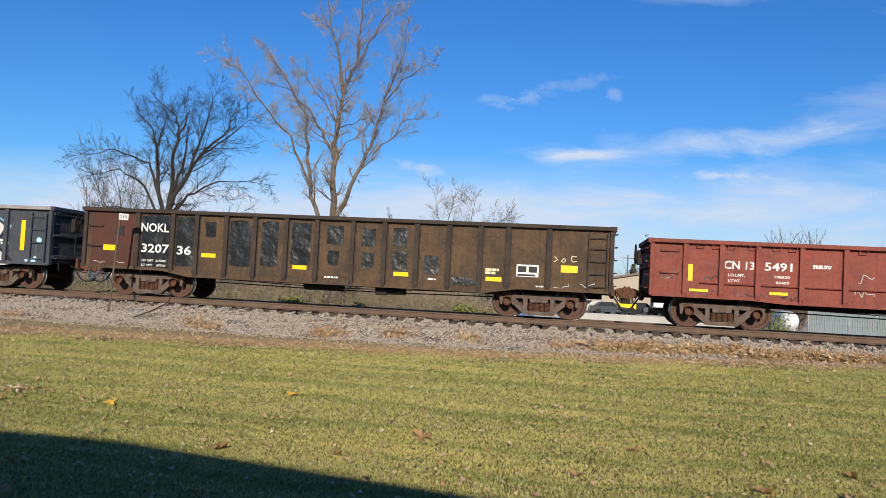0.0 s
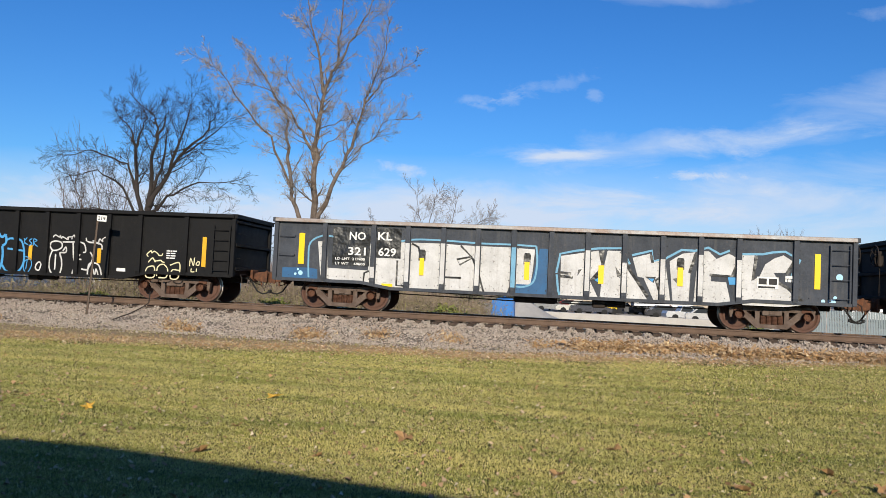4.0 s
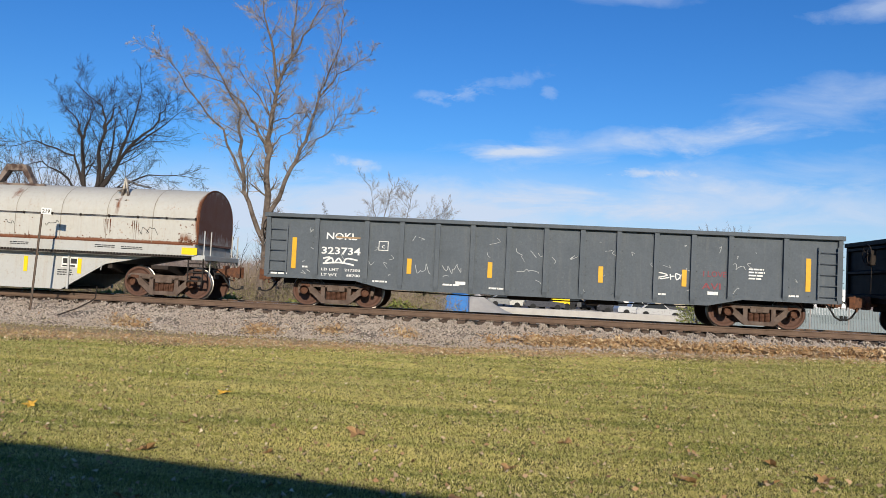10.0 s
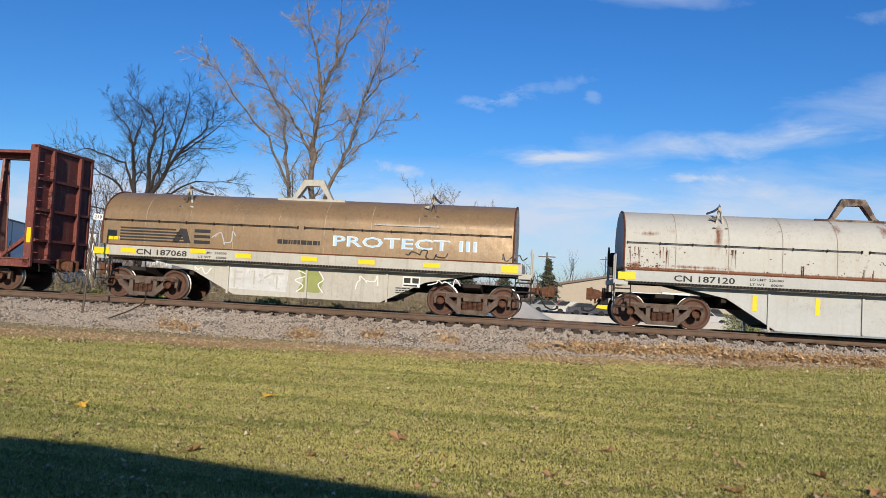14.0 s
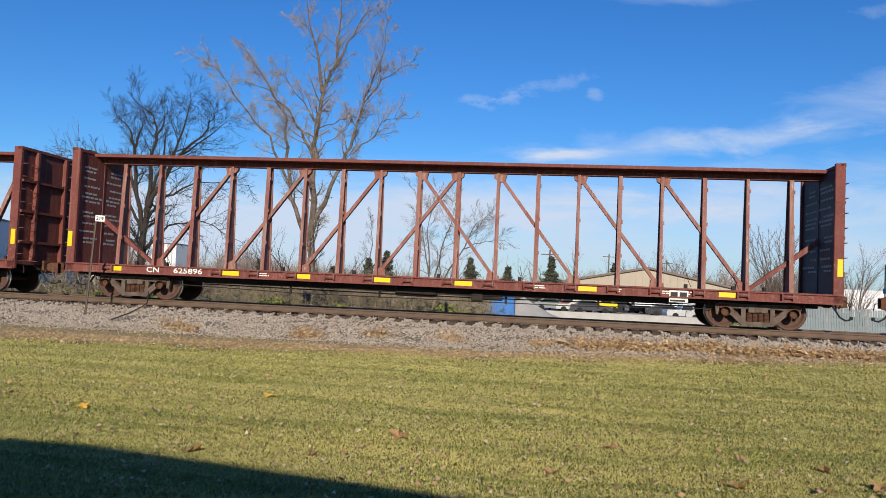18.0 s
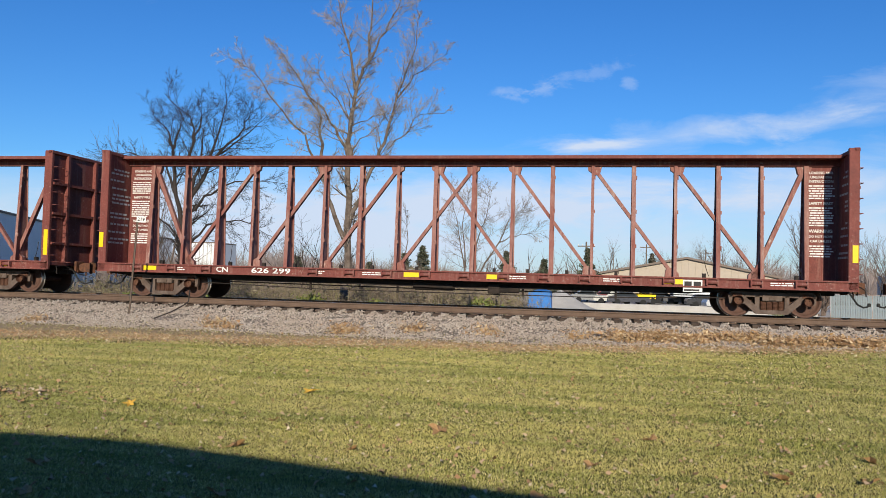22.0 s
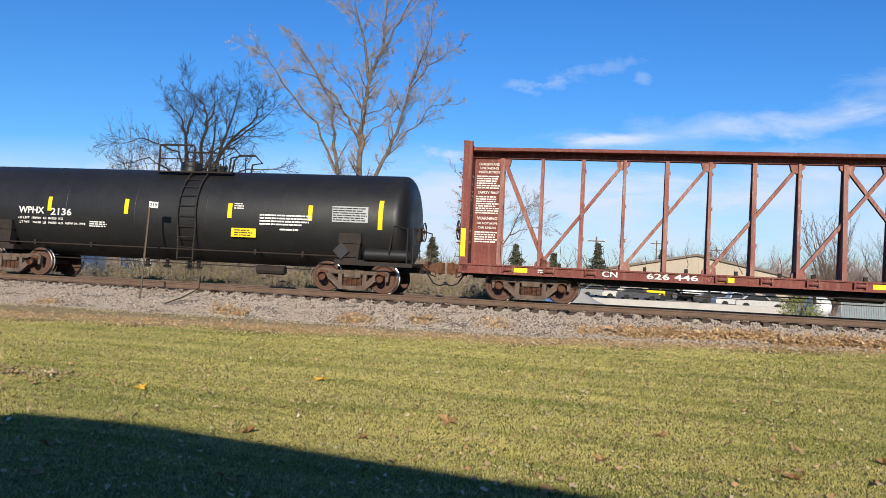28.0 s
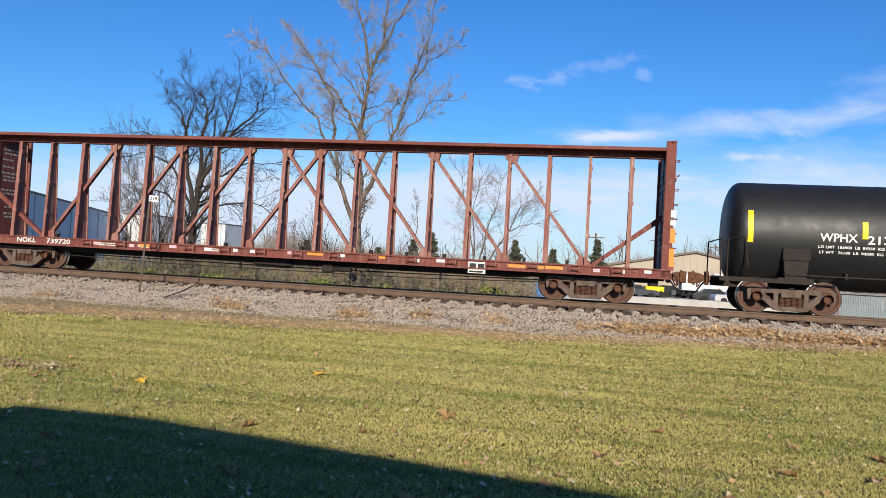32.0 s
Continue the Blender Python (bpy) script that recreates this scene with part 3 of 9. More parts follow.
def gondola(label, cx, L, top, ribs, paint, rib_paint, chord_paint, inner, low_end, low_mid, knee, ladders=(), rib_w=0.13,
            trucks=None, end_rails=3, group="gondola wagons", ledge=None, brake=-1):
    """An open wagon: side panels between ribs, chords, sills, ends with ridges, floor, ladders, trucks and couplers.
    ribs: middles of the ribs along the side; knee: where the sill steps down, from each end."""
    car = thing("gondola_wagon", label, "freight wagon", (cx, TC, RZ), group)
    h = L / 2

    def zl(x):
        d = h - abs(x)
        return low_end + (low_mid - low_end) * min(1, max(0, (d - knee) / 0.9))
    edges = [-h + 0.05] + list(ribs) + [h - 0.05]
    for s in (-1, 1):
        y0, y1 = (-GOND_W, -GOND_W + 0.02) if s < 0 else (GOND_W - 0.02, GOND_W)
        for a, b in spans(edges):
            xs = [a] + [x for x in (-h + knee, -h + knee + 0.9, h - knee - 0.9, h - knee) if a + 0.01 < x < b - 0.01] + [b]
            poly = [(x, zl(x)) for x in xs] + [(b, top - 0.02), (a, top - 0.02)]
            part("side_panel", MB().prism(poly, y0, y1), paint, car, smooth=False)
        for x in ribs:
            z = zl(x) + 0.01
            w = rib_w / 2
            m = MB()
            a, b = (-GOND_W - 0.10, -GOND_W) if s < 0 else (GOND_W, GOND_W + 0.10)
            m.prism([(a, top - 0.1), (b, top - 0.1), (b, z), (a + (0.035 if s < 0 else 0), z), (a + (0 if s < 0 else 0), z + 0.12)] if s < 0 else
                    [(a, top - 0.1), (b, top - 0.1), (b, z + 0.12), (b - 0.035, z), (a, z)], x - w, x + w, "x")
            m.box(x - w - 0.025, x + w + 0.025, a if s > 0 else b - 0.012, b if s < 0 else a + 0.012, z + 0.02, top - 0.12)
            part("rib", m, rib_paint, car, smooth=False)
        y = s * (GOND_W + 0.03)
        part("top_chord", MB().cbox(-h, h, y - 0.11, y + 0.09, top - 0.11, top, 0.012), chord_paint, car)
        xs = [-h + 0.03, -h + knee, -h + knee + 0.9, h - knee - 0.9, h - knee, h - 0.03]
        poly = [(x, zl(x) + 0.07) for x in xs] + [(x, zl(x) - 0.02) for x in xs[::-1]]
        a, b = (-GOND_W - 0.055, -GOND_W + 0.06) if s < 0 else (GOND_W - 0.06, GOND_W + 0.055)
        part("side_sill", MB().prism(poly, a, b), paint, car, smooth=False)
        if ledge:
            part("ledge", MB().prism([(a - (0.02 if s < 0 else 0), ledge), (b, ledge + 0.05), (b, ledge - 0.05)] if s < 0 else [(a, ledge + 0.05), (b + 0.02, ledge), (a, ledge - 0.05)],
                                     -h + 1.3, h - 1.3, "x"), rib_paint, car, smooth=False)
    for d in (-1, 1):
        m = MB()
        x0, x1 = sorted((d * (h - 0.03), d * (h - 0.06)))
        m.box(x0, x1, -GOND_W, GOND_W, low_end + 0.05, top - 0.03)
        part("end_wall", m, rib_paint, car, smooth=False)
        for i in range(end_rails):
            m = MB()
            z = low_end + 0.25 + i * (top - low_end - 0.45) / (end_rails - 1)
            m.prism([(d * (h - 0.03), z - 0.07), (d * (h + 0.055), z - 0.035), (d * (h + 0.055), z + 0.035), (d * (h - 0.03), z + 0.07)], -GOND_W + 0.05, GOND_W - 0.05)
            part("end_ridge", m, rib_paint, car, smooth=False)
        for s in (-1, 1):
            m = MB()
            m.cbox(d * (h - 0.03) - 0.06, d * (h - 0.03) + 0.06, s * GOND_W - 0.08, s * GOND_W + 0.08, low_end, top - 0.02, 0.01)
            part("corner_post", m, rib_paint, car)
        m = MB()
        m.cbox(d * h - 0.09, d * h + 0.09, -GOND_W - 0.09, GOND_W + 0.09, top - 0.12, top + 0.012, 0.012)
        part("end_cap", m, rib_paint, car)
        for k in range(5):
            m = MB()
            z = low_end + 0.2 + k * 0.36
            m.tube([(d * (h + 0.06), -1.35, z), (d * (h + 0.13), -1.35, z), (d * (h + 0.13), -0.9, z), (d * (h + 0.06), -0.9, z)], 0.012, 5)
            part("rung", m, rib_paint, car)
    part("floor", MB().box(-h + 0.06, h - 0.06, -GOND_W + 0.02, GOND_W - 0.02, 0.92, 1.0), inner, car, "rusty steel floor", smooth=False)
    for x0, x1, zs in ladders:
        for z in zs:
            m = MB()
            yy = -GOND_W
            m.tube([(x0, yy, z), (x0, yy - 0.09, z - 0.03), (x1, yy - 0.09, z - 0.03), (x1, yy, z)], 0.013, 5)
            part("rung", m, rib_paint, car)
    for x0, x1, zs in ladders:
        if len(zs) > 3:
            for x in (x0, x1):
                part("ladder_stile", MB().box(x - 0.02, x + 0.02, -GOND_W - 0.10, -GOND_W - 0.085, zs[0] - 0.12, zs[-1] + 0.12), rib_paint, car, smooth=False)
    m = MB()
    for x in ribs:                   # rivet heads beside the ribs and along the sill
        for k in range(8):
            z = zl(x) + 0.18 + k * (top - 0.35 - zl(x)) / 7
            for dx in (-rib_w / 2 - 0.05, rib_w / 2 + 0.05):
                m.cyl((x + dx, -GOND_W, z), (x + dx, -GOND_W - 0.012, z), 0.017, 0.010, n=5)
    for k in range(int(L / 0.24)):
        x = -h + 0.2 + k * 0.24
        m.cyl((x, -GOND_W, zl(x) + 0.16), (x, -GOND_W - 0.012, zl(x) + 0.16), 0.017, 0.010, n=5)
    part("rivet", m, rib_paint, car, smooth=False)["kind"] = "stuff"
    underframe(car, L, trucks or (-h + 1.98, h - 1.98), z=low_mid)
    brake_wheel(car, brake * (h + 0.34), -0.55, top - 0.42, M_UNDER)
    return car


def underframe(car, L, tx, z=0.6, gear=True, side=1.4):
    h = L / 2
    part("centre_sill", MB().cbox(-h + 0.2, h - 0.2, -0.22, 0.22, 0.62, 0.95, 0.02), M_UNDER, car)
    n = 7
    for i in range(n):
        m = MB()
        x = tx[0] + 1.6 + i * (tx[1] - tx[0] - 3.2) / (n - 1)
        m.prism([(-side, 0.92), (side, 0.92), (side, 0.80), (0.4, 0.66), (-0.4, 0.66), (-side, 0.80)], x - 0.07, x + 0.07, "x")
        part("cross_bearer", m, M_UNDER, car, smooth=False)
    for x in tx:
        part("body_bolster", MB().prism([(-1.42, 0.95), (1.42, 0.95), (1.42, 0.84), (0.5, 0.66), (-0.5, 0.66), (-1.42, 0.84)], x - 0.25, x + 0.25, "x"), M_UNDER, car, smooth=False)
    if gear:
        m = MB().lathe([(-0.62, 0.0), (-0.62, 0.1), (-0.56, 0.16), (0.56, 0.16), (0.62, 0.1), (0.62, 0.0)], (-0.4, -0.95, 0.62), "x", 14)
        part("air_reservoir", m, M_UNDER, car)
        m = MB().cbox(1.2, 1.55, -1.15, -0.85, 0.42, 0.70, 0.03).cyl((1.55, -1.0, 0.55), (2.1, -1.0, 0.55), 0.1, n=10)
        m.tube([(-h + 3.0, -0.6, 0.55), (-1.2, -0.65, 0.5), (1.2, -0.7, 0.5), (h - 3.0, -0.6, 0.55)], 0.018, 5)
        m.tube([(tx[0] + 1.3, -0.9, 0.66), (0, -1.2, 0.56), (tx[1] - 1.3, -0.9, 0.66)], 0.014, 5)
        part("brake_gear", m, M_UNDER, car)
    for x in tx:
        add_truck(car, x)
    add_ends(car, L)


def strip(car, x, z, w, hgt, y=-1.47, mat=None):
    mat = mat or (M_AMBER if car in WEATHERED else None)
    part("reflector_strip", MB().box(x - w / 2, x + w / 2, y - 0.006, y - 0.001, z - hgt / 2, z + hgt / 2), mat or M_YELLOW, car, "yellow reflective strip", smooth=False)


M_GBROWN = surface("brown_paint", (0.125, 0.076, 0.043), 0.8, 0.0, (0.06, 0.043, 0.032), 0.85, 1.6, streak=0.6, streak_col=(0.035, 0.026, 0.022), fine=0.2, chip=0.7, chip_col=(0.20, 0.12, 0.06), dent=0.25, spec=0.2)
M_GBRIB = surface("brown_rib", (0.066, 0.047, 0.036), 0.8, 0.0, (0.035, 0.029, 0.026), 0.8, 2.0, fine=0.2, chip=0.5, chip_col=(0.16, 0.09, 0.05), spec=0.2)
M_INNER = surface("wagon_inside", (0.13, 0.075, 0.05), 0.9, 0, (0.07, 0.05, 0.04), 0.7, 1.0, fine=0.2)
M_BLACKP = surface("black_paint", (0.0105, 0.0105, 0.0115), 0.6, 0, (0.014, 0.0135, 0.013), 0.6, 1.5, streak=0.22, streak_col=(0.028, 0.025, 0.023), fine=0.12, chip=0.25, chip_col=(0.05, 0.035, 0.028), dent=0.12, spec=0.12)
M_GREYP = surface("grey_paint", (0.100, 0.115, 0.132), 0.65, 0, (0.083, 0.096, 0.110), 0.6, 1.5, streak=0.4, streak_col=(0.15, 0.155, 0.155), fine=0.1, chip=0.3, chip_col=(0.2, 0.2, 0.19), dent=0.2, spec=0.15)
M_REDP = surface("oxide_red_paint", (0.27, 0.066, 0.046), 0.72, 0, (0.19, 0.055, 0.041), 0.8, 1.6, streak=0.55, streak_col=(0.11, 0.04, 0.03), fine=0.18, chip=0.45, chip_col=(0.40, 0.22, 0.17), dent=0.6, spec=0.25)
M_CBRED = surface("brown_red_paint", (0.205, 0.060, 0.048), 0.7, 0, (0.145, 0.045, 0.038), 0.7, 1.2, streak=0.55, streak_col=(0.33, 0.19, 0.15), fine=0.18, chip=0.55, chip_col=(0.42, 0.30, 0.25), spec=0.2)
M_CBPOST = surface("worn_post_paint", (0.235, 0.082, 0.066), 0.7, 0, (0.33, 0.175, 0.145), 0.75, 2.6, streak=0.7, streak_col=(0.44, 0.31, 0.26), fine=0.2, chip=0.8, chip_col=(0.52, 0.42, 0.36), spec=0.2, stretch=(1, 1, 0.4))
# slate for inner plates turned from the sun, their shade put into the colour
M_SLATESHADE = surface("shaded_slate_plate", (0.060, 0.066, 0.080), 0.6, 0, (0.10, 0.055, 0.055), 0.5, 1.1, streak=0.4, streak_col=(0.12, 0.12, 0.13), fine=0.15, spec=0.2)
M_CREAM = surface("cream_paint", (0.455, 0.442, 0.405), 0.6, 0, (0.42, 0.40, 0.355), 0.6, 0.8, streak=0.3, streak_col=(0.34, 0.23, 0.15), fine=0.04, chip=0.6, chip_col=(0.26, 0.13, 0.07), dent=0.15)
M_TROUGH = surface("pale_grey_paint", (0.43, 0.435, 0.43), 0.6, 0, (0.41, 0.40, 0.37), 0.6, 0.8, streak=0.35, streak_col=(0.33, 0.24, 0.16), fine=0.05, chip=0.4, chip_col=(0.22, 0.13, 0.08), dent=0.15)
M_HOODBR = surface("brown_hood_paint", (0.29, 0.185, 0.095), 0.42, 0.2, (0.22, 0.145, 0.08), 0.7, 0.9, streak=0.55, streak_col=(0.13, 0.095, 0.06), fine=0.1, chip=0.4, chip_col=(0.42, 0.34, 0.24), dent=0.15, spec=0.5)
M_TANKP = surface("tank_black", (0.012, 0.012, 0.013), 0.5, 0, (0.017, 0.0165, 0.0165), 0.7, 0.8, streak=0.3, streak_col=(0.035, 0.033, 0.031), fine=0.08, spec=0.4)
M_GRAFP = surface("weathered_dark_grey", (0.066, 0.073, 0.088), 0.7, 0, (0.040, 0.045, 0.055), 0.7, 1.5, streak=0.5, streak_col=(0.12, 0.115, 0.11), fine=0.15, chip=0.5, chip_col=(0.13, 0.11, 0.10), dent=0.3, spec=0.15)
M_CREAM2 = surface("grey_cream_paint", (0.47, 0.445, 0.39), 0.6, 0, (0.38, 0.35, 0.30), 0.7, 1.0, streak=0.45, streak_col=(0.24, 0.18, 0.12), fine=0.06, chip=0.4, chip_col=(0.2, 0.14, 0.09))
M_SEAMD = surface("dark_seam", (0.24, 0.20, 0.16), 0.8, 0, (0.36, 0.33, 0.28), 0.8, 4, fine=0.15, bump=0)
M_SEAML = surface("pale_seam", (0.42, 0.33, 0.22), 0.7, 0, (0.26, 0.17, 0.09), 0.9, 2.5, fine=0.15, bump=0, edge=0.05)
M_SILVER = surface("galvanised", (0.40, 0.40, 0.40), 0.6, 0.3, (0.27, 0.17, 0.12), 0.7, 1.6, fine=0.15, chip=0.4)
M_BRACKET = surface("worn_bracket", (0.50, 0.45, 0.38), 0.7, 0, (0.07, 0.05, 0.04), 0.95, 4, fine=0.2, edge=0.05)
M_ARCH = surface("rusty_arch", (0.075, 0.045, 0.035), 0.8, 0, (0.30, 0.24, 0.20), 0.7, 3.0, fine=0.2, edge=0.06)
M_RUSTY = surface("rust", (0.17, 0.06, 0.028), 0.9, 0.1, (0.09, 0.04, 0.022), 0.7, 6, fine=0.25)


def stain(mt, spots, col, drip=0.5, edge=0.25):
    """Rust with frayed edges round the given spots (along, height, half width, half height, amount), with thin runs below."""
    nt = mt.node_tree
    N, Lk = nt.nodes.new, nt.links.new
    bs = nt.nodes["Principled BSDF"]
    src = bs.inputs["Base Color"].links[0].from_socket
    tc, sep = N("ShaderNodeTexCoord"), N("ShaderNodeSeparateXYZ")
    Lk(tc.outputs["Object"], sep.inputs[0])

    def m(op, a, b, c=None, clamp=False):
        n = N("ShaderNodeMath")
        n.operation, n.use_clamp = op, clamp
        for k, q in enumerate((a, b, c)):
            if isinstance(q, (int, float)):
                n.inputs[k].default_value = q
            elif q is not None:
                Lk(q, n.inputs[k])
        return n.outputs[0]

    def noise(scale):
        mp, nz = N("ShaderNodeMapping"), N("ShaderNodeTexNoise")
        mp.inputs["Scale"].default_value = scale
        nz.inputs["Scale"].default_value, nz.inputs["Detail"].default_value, nz.inputs["Roughness"].default_value = 1.0, 6, 0.65
        Lk(tc.outputs["Object"], mp.inputs[0]), Lk(mp.outputs[0], nz.inputs["Vector"])
        return nz.outputs["Fac"]
    rough, runs = noise((5, 5, 5)), noise((16, 4, 1.0))
    mixed = m("ADD", m("MULTIPLY", rough, 1 - drip), m("MULTIPLY", runs, drip))
    total = 0.0
    for x, z, w, h, k in spots:
        u, v = m("DIVIDE", m("SUBTRACT", sep.outputs[0], x), w), m("DIVIDE", m("SUBTRACT", sep.outputs[2], z), h)
        r = m("SQRT", m("ADD", m("MULTIPLY", u, u), m("MULTIPLY", v, v)), 0.0)
        f = m("MULTIPLY", m("SUBTRACT", 1.0, r, clamp=True), k)
        total = f if isinstance(total, float) else m("MAXIMUM", total, f)
    f = m("DIVIDE", m("SUBTRACT", m("ADD", total, mixed), 0.86), edge, clamp=True)
    f = m("MULTIPLY", f, m("GREATER_THAN", total, 0.004))
    mx = N("ShaderNodeMix")
    mx.data_type = "RGBA"
    mx.inputs[7].default_value = (*col, 1)
    Lk(f, mx.inputs[0]), Lk(src, mx.inputs[6])
    Lk(mx.outputs[2], bs.inputs["Base Color"])


RUST_COL = (0.16, 0.062, 0.03)
stain(M_CREAM, [(6.33, 2.5, 0.30, 1.6, 1.0), (-6.27, 2.3, 0.06, 1.5, 0.55), (-5.6, 2.6, 0.9, 0.18, 0.6), (3.78, 2.65, 0.22, 0.8, 0.62), (-3.78, 2.6, 0.25, 0.9, 0.66), (0.55, 2.95, 0.35, 0.5, 0.6), (-0.65, 2.95, 0.35, 0.5, 0.55),
                (0, 1.62, 60, 0.11, 0.85), (-6.0, 1.7, 0.6, 0.25, 0.7), (5.9, 1.75, 0.45, 0.35, 0.72), (0, 2.33, 60, 0.05, 0.36), (0.0, 1.95, 0.2, 0.3, 0.5), (-4.4, 1.72, 2.6, 0.14, 0.6)], RUST_COL)
stain(M_CREAM, [(-3.85, 2.2, 0.14, 1.0, 0.5), (3.82, 2.2, 0.12, 0.9, 0.45), (-5.0, 2.7, 0.5, 0.2, 0.5)], (0.33, 0.17, 0.08), 0.85, 0.5)
M_SILLC = surface("pale_sill_paint", (0.43, 0.43, 0.415), 0.6, 0, (0.38, 0.37, 0.34), 0.6, 0.8, streak=0.25, streak_col=(0.33, 0.24, 0.16), fine=0.05, chip=0.4, chip_col=(0.22, 0.13, 0.08))
stain(M_SILLC, [(0, 1.61, 60, 0.16, 0.5), (0, 1.6, 1.4, 0.30, 0.42), (1.2, 1.6, 0.5, 0.34, 0.5), (-6.2, 1.55, 0.4, 0.3, 0.5), (6.2, 1.5, 0.3, 0.4, 0.5)], (0.26, 0.13, 0.07), 0.8, 0.4)


def coil_wagon(label, cx, L, hood_L, hood_x, paint, hood, rust, low=0.30, tx=(-5.15, 5.2), arch=None, seam=None, bracket=None):
    """A coil wagon: rounded hood with ribs and lifting brackets, walkways, and a trough body that drops between the trucks."""
    car = thing("coil_wagon", label, "freight wagon", (cx, TC, RZ), "coil wagons")
    bracket = bracket or M_BRACKET
    h, W = L / 2, 1.5
    a, b = hood_x - hood_L / 2, hood_x + hood_L / 2
    HZ, top = 1.60, 3.30
    # hood: a half barrel, upright at the foot
    prof = [(-1.40, HZ), (-1.40, 2.25), (-1.36, 2.5)]
    for i in range(13):
        t = math.pi - (0.16 + (math.pi - 0.32) * i / 12)
        prof.append((1.36 * math.cos(t) / math.cos(0.16), 2.42 + (top - 2.42) * math.sin(t)))
    prof += [(1.36, 2.5), (1.40, 2.25), (1.40, HZ)]
    prof = [p for i, p in enumerate(prof) if i == 0 or p != prof[i - 1]]
    vs, fs = [], []
    n = len(prof)
    for x, k in ((a, 0.985), (a + 0.03, 1.0), (b - 0.03, 1.0), (b, 0.985)):
        vs += [(x, y * k, HZ + (z - HZ) * k) for y, z in prof]
    for j in range(3):
        for i in range(n - 1):
            fs.append((j * n + i, j * n + i + 1, (j + 1) * n + i + 1, (j + 1) * n + i))
    fs += [tuple(range(n)), tuple(range(3 * n, 4 * n))[::-1]]
    fs = [q[::-1] for q in fs]
    hd = part("hood", MB().add(vs, fs), hood, car, "rounded steel hood")
    for x in (a + 0.02, b - 0.02):      # end rims
        m = MB()
        m.tube([(x, y * 1.008, z + 0.008) for y, z in prof], 0.028, 5)
        part("hood_rim", m, rust, hd)
    for i in range(1, 9):               # seams
        x = a + i * hood_L / 9
        m = MB()
        for j in range(n - 1):
            (y0, z0), (y1, z1) = prof[j], prof[j + 1]
            m.add([(x - 0.010, y0 * 1.004, z0 + 0.006), (x + 0.010, y0 * 1.004, z0 + 0.006), (x + 0.010, y1 * 1.004, z1 + 0.006), (x - 0.010, y1 * 1.004, z1 + 0.006)], [(0, 1, 2, 3)])
        part("seam", m, seam or hood, hd, smooth=False)
    m = MB()
    for p, q in ((a + 0.1, hood_x - 0.1), (hood_x + 0.1, b - 0.1)):
        k = 7
        m.tube([(p + (q - p) * i / k, -1.46, 2.34) for i in range(k + 1)], 0.014, 5)
        for i in range(k + 1):
            m.box(p + (q - p) * i / k - 0.012, p + (q - p) * i / k + 0.012, -1.47, -1.39, 2.30, 2.37)
    part("grab_rail", m, M_UNDER, hd)
    for x, big in ((a + hood_L * 0.2, 0), (hood_x, 1), (b - hood_L * 0.2, 0)):
        m = MB()
        if big:
            m.box(x - 1.05, x + 1.05, -0.62, -0.52, top - 0.16, top - 0.03)
            # a trapezoid of flat plate: two legs and a crosspiece
            for q in (-1, 1):
                m.prism([(x + q * 0.64, top - 0.05), (x + q * 0.52, top - 0.05), (x + q * 0.20, top + 0.40), (x + q * 0.34, top + 0.50)], -0.50, -0.26)
            m.prism([(x - 0.35, top + 0.49), (x - 0.30, top + 0.57), (x + 0.30, top + 0.57), (x + 0.35, top + 0.49), (x + 0.24, top + 0.38), (x - 0.24, top + 0.38)], -0.48, -0.28)
            m.cyl((x - 0.58, -0.55, top - 0.04), (x - 0.58, -0.3, top - 0.04), 0.07, n=8).cyl((x + 0.58, -0.55, top - 0.04), (x + 0.58, -0.3, top - 0.04), 0.07, n=8)
            part("lifting_frame", m, arch or rust, hd)
        else:
            m.prism([(x - 0.07, 2.80), (x - 0.01, 2.80), (x + 0.09, 3.46), (x + 0.05, 3.52)], -1.10, -1.02).prism([(x + 0.16, 2.84), (x + 0.22, 2.84), (x + 0.09, 3.46), (x + 0.05, 3.50)], -1.08, -1.0)
            m.tube([(x + 0.07, -1.0, 3.44), (x + 0.07, -0.3, 3.40), (x + 0.05, 0.6, 3.42)], 0.035, 5)
            m.cyl((x - 0.14, -1.16, 2.80), (x + 0.26, -1.16, 2.80), 0.045, n=8)
            for q in (-0.1, 0.22):
                m.lathe([(-0.03, 0.03), (-0.03, 0.08), (0.03, 0.08), (0.03, 0.03)], (x + q, -1.2, 2.78), "y", 10)
            m.prism([(x - 0.2, 3.12), (x + 0.02, 3.02), (x + 0.06, 3.2)], -1.04, -0.96)
            part("bracket", m, bracket, hd)
    # body
    m = MB().cbox(-h + 0.35, h - 0.35, -W, W, 1.26, 1.60, 0.015)
    part("side_sill", m, M_SILLC if paint is M_TROUGH else paint, car)
    part("rust_line", MB().box(-h + 0.4, h - 0.4, -W - 0.004, -W + 0.01, 1.565, 1.603), rust, car, smooth=False)
    knee = 2.9
    for s in (-1, 1):
        y0, y1 = sorted((s * 1.30, s * 1.24))
        part("trough_side", MB().prism([(-h + 1.4, 1.26), (-h + knee + 0.2, 0.92), (-h + knee + 1.5, low), (h - knee - 1.5, low), (h - knee - 0.2, 0.92), (h - 1.4, 1.26)], y0, y1), paint, car, smooth=False)
        y0, y1 = sorted((s * 1.30, s * 1.36))
        for x in (-2.4, 0.0, 2.4):
            part("post", MB().box(x - 0.03, x + 0.03, y0, y1 - 0.02, low + 0.02, 1.26), paint, car, smooth=False)
    part("trough_floor", MB().box(-h + knee + 1.5, h - knee - 1.5, -1.24, 1.24, low, low + 0.06), M_UNDER, car, smooth=False)
    m = MB()
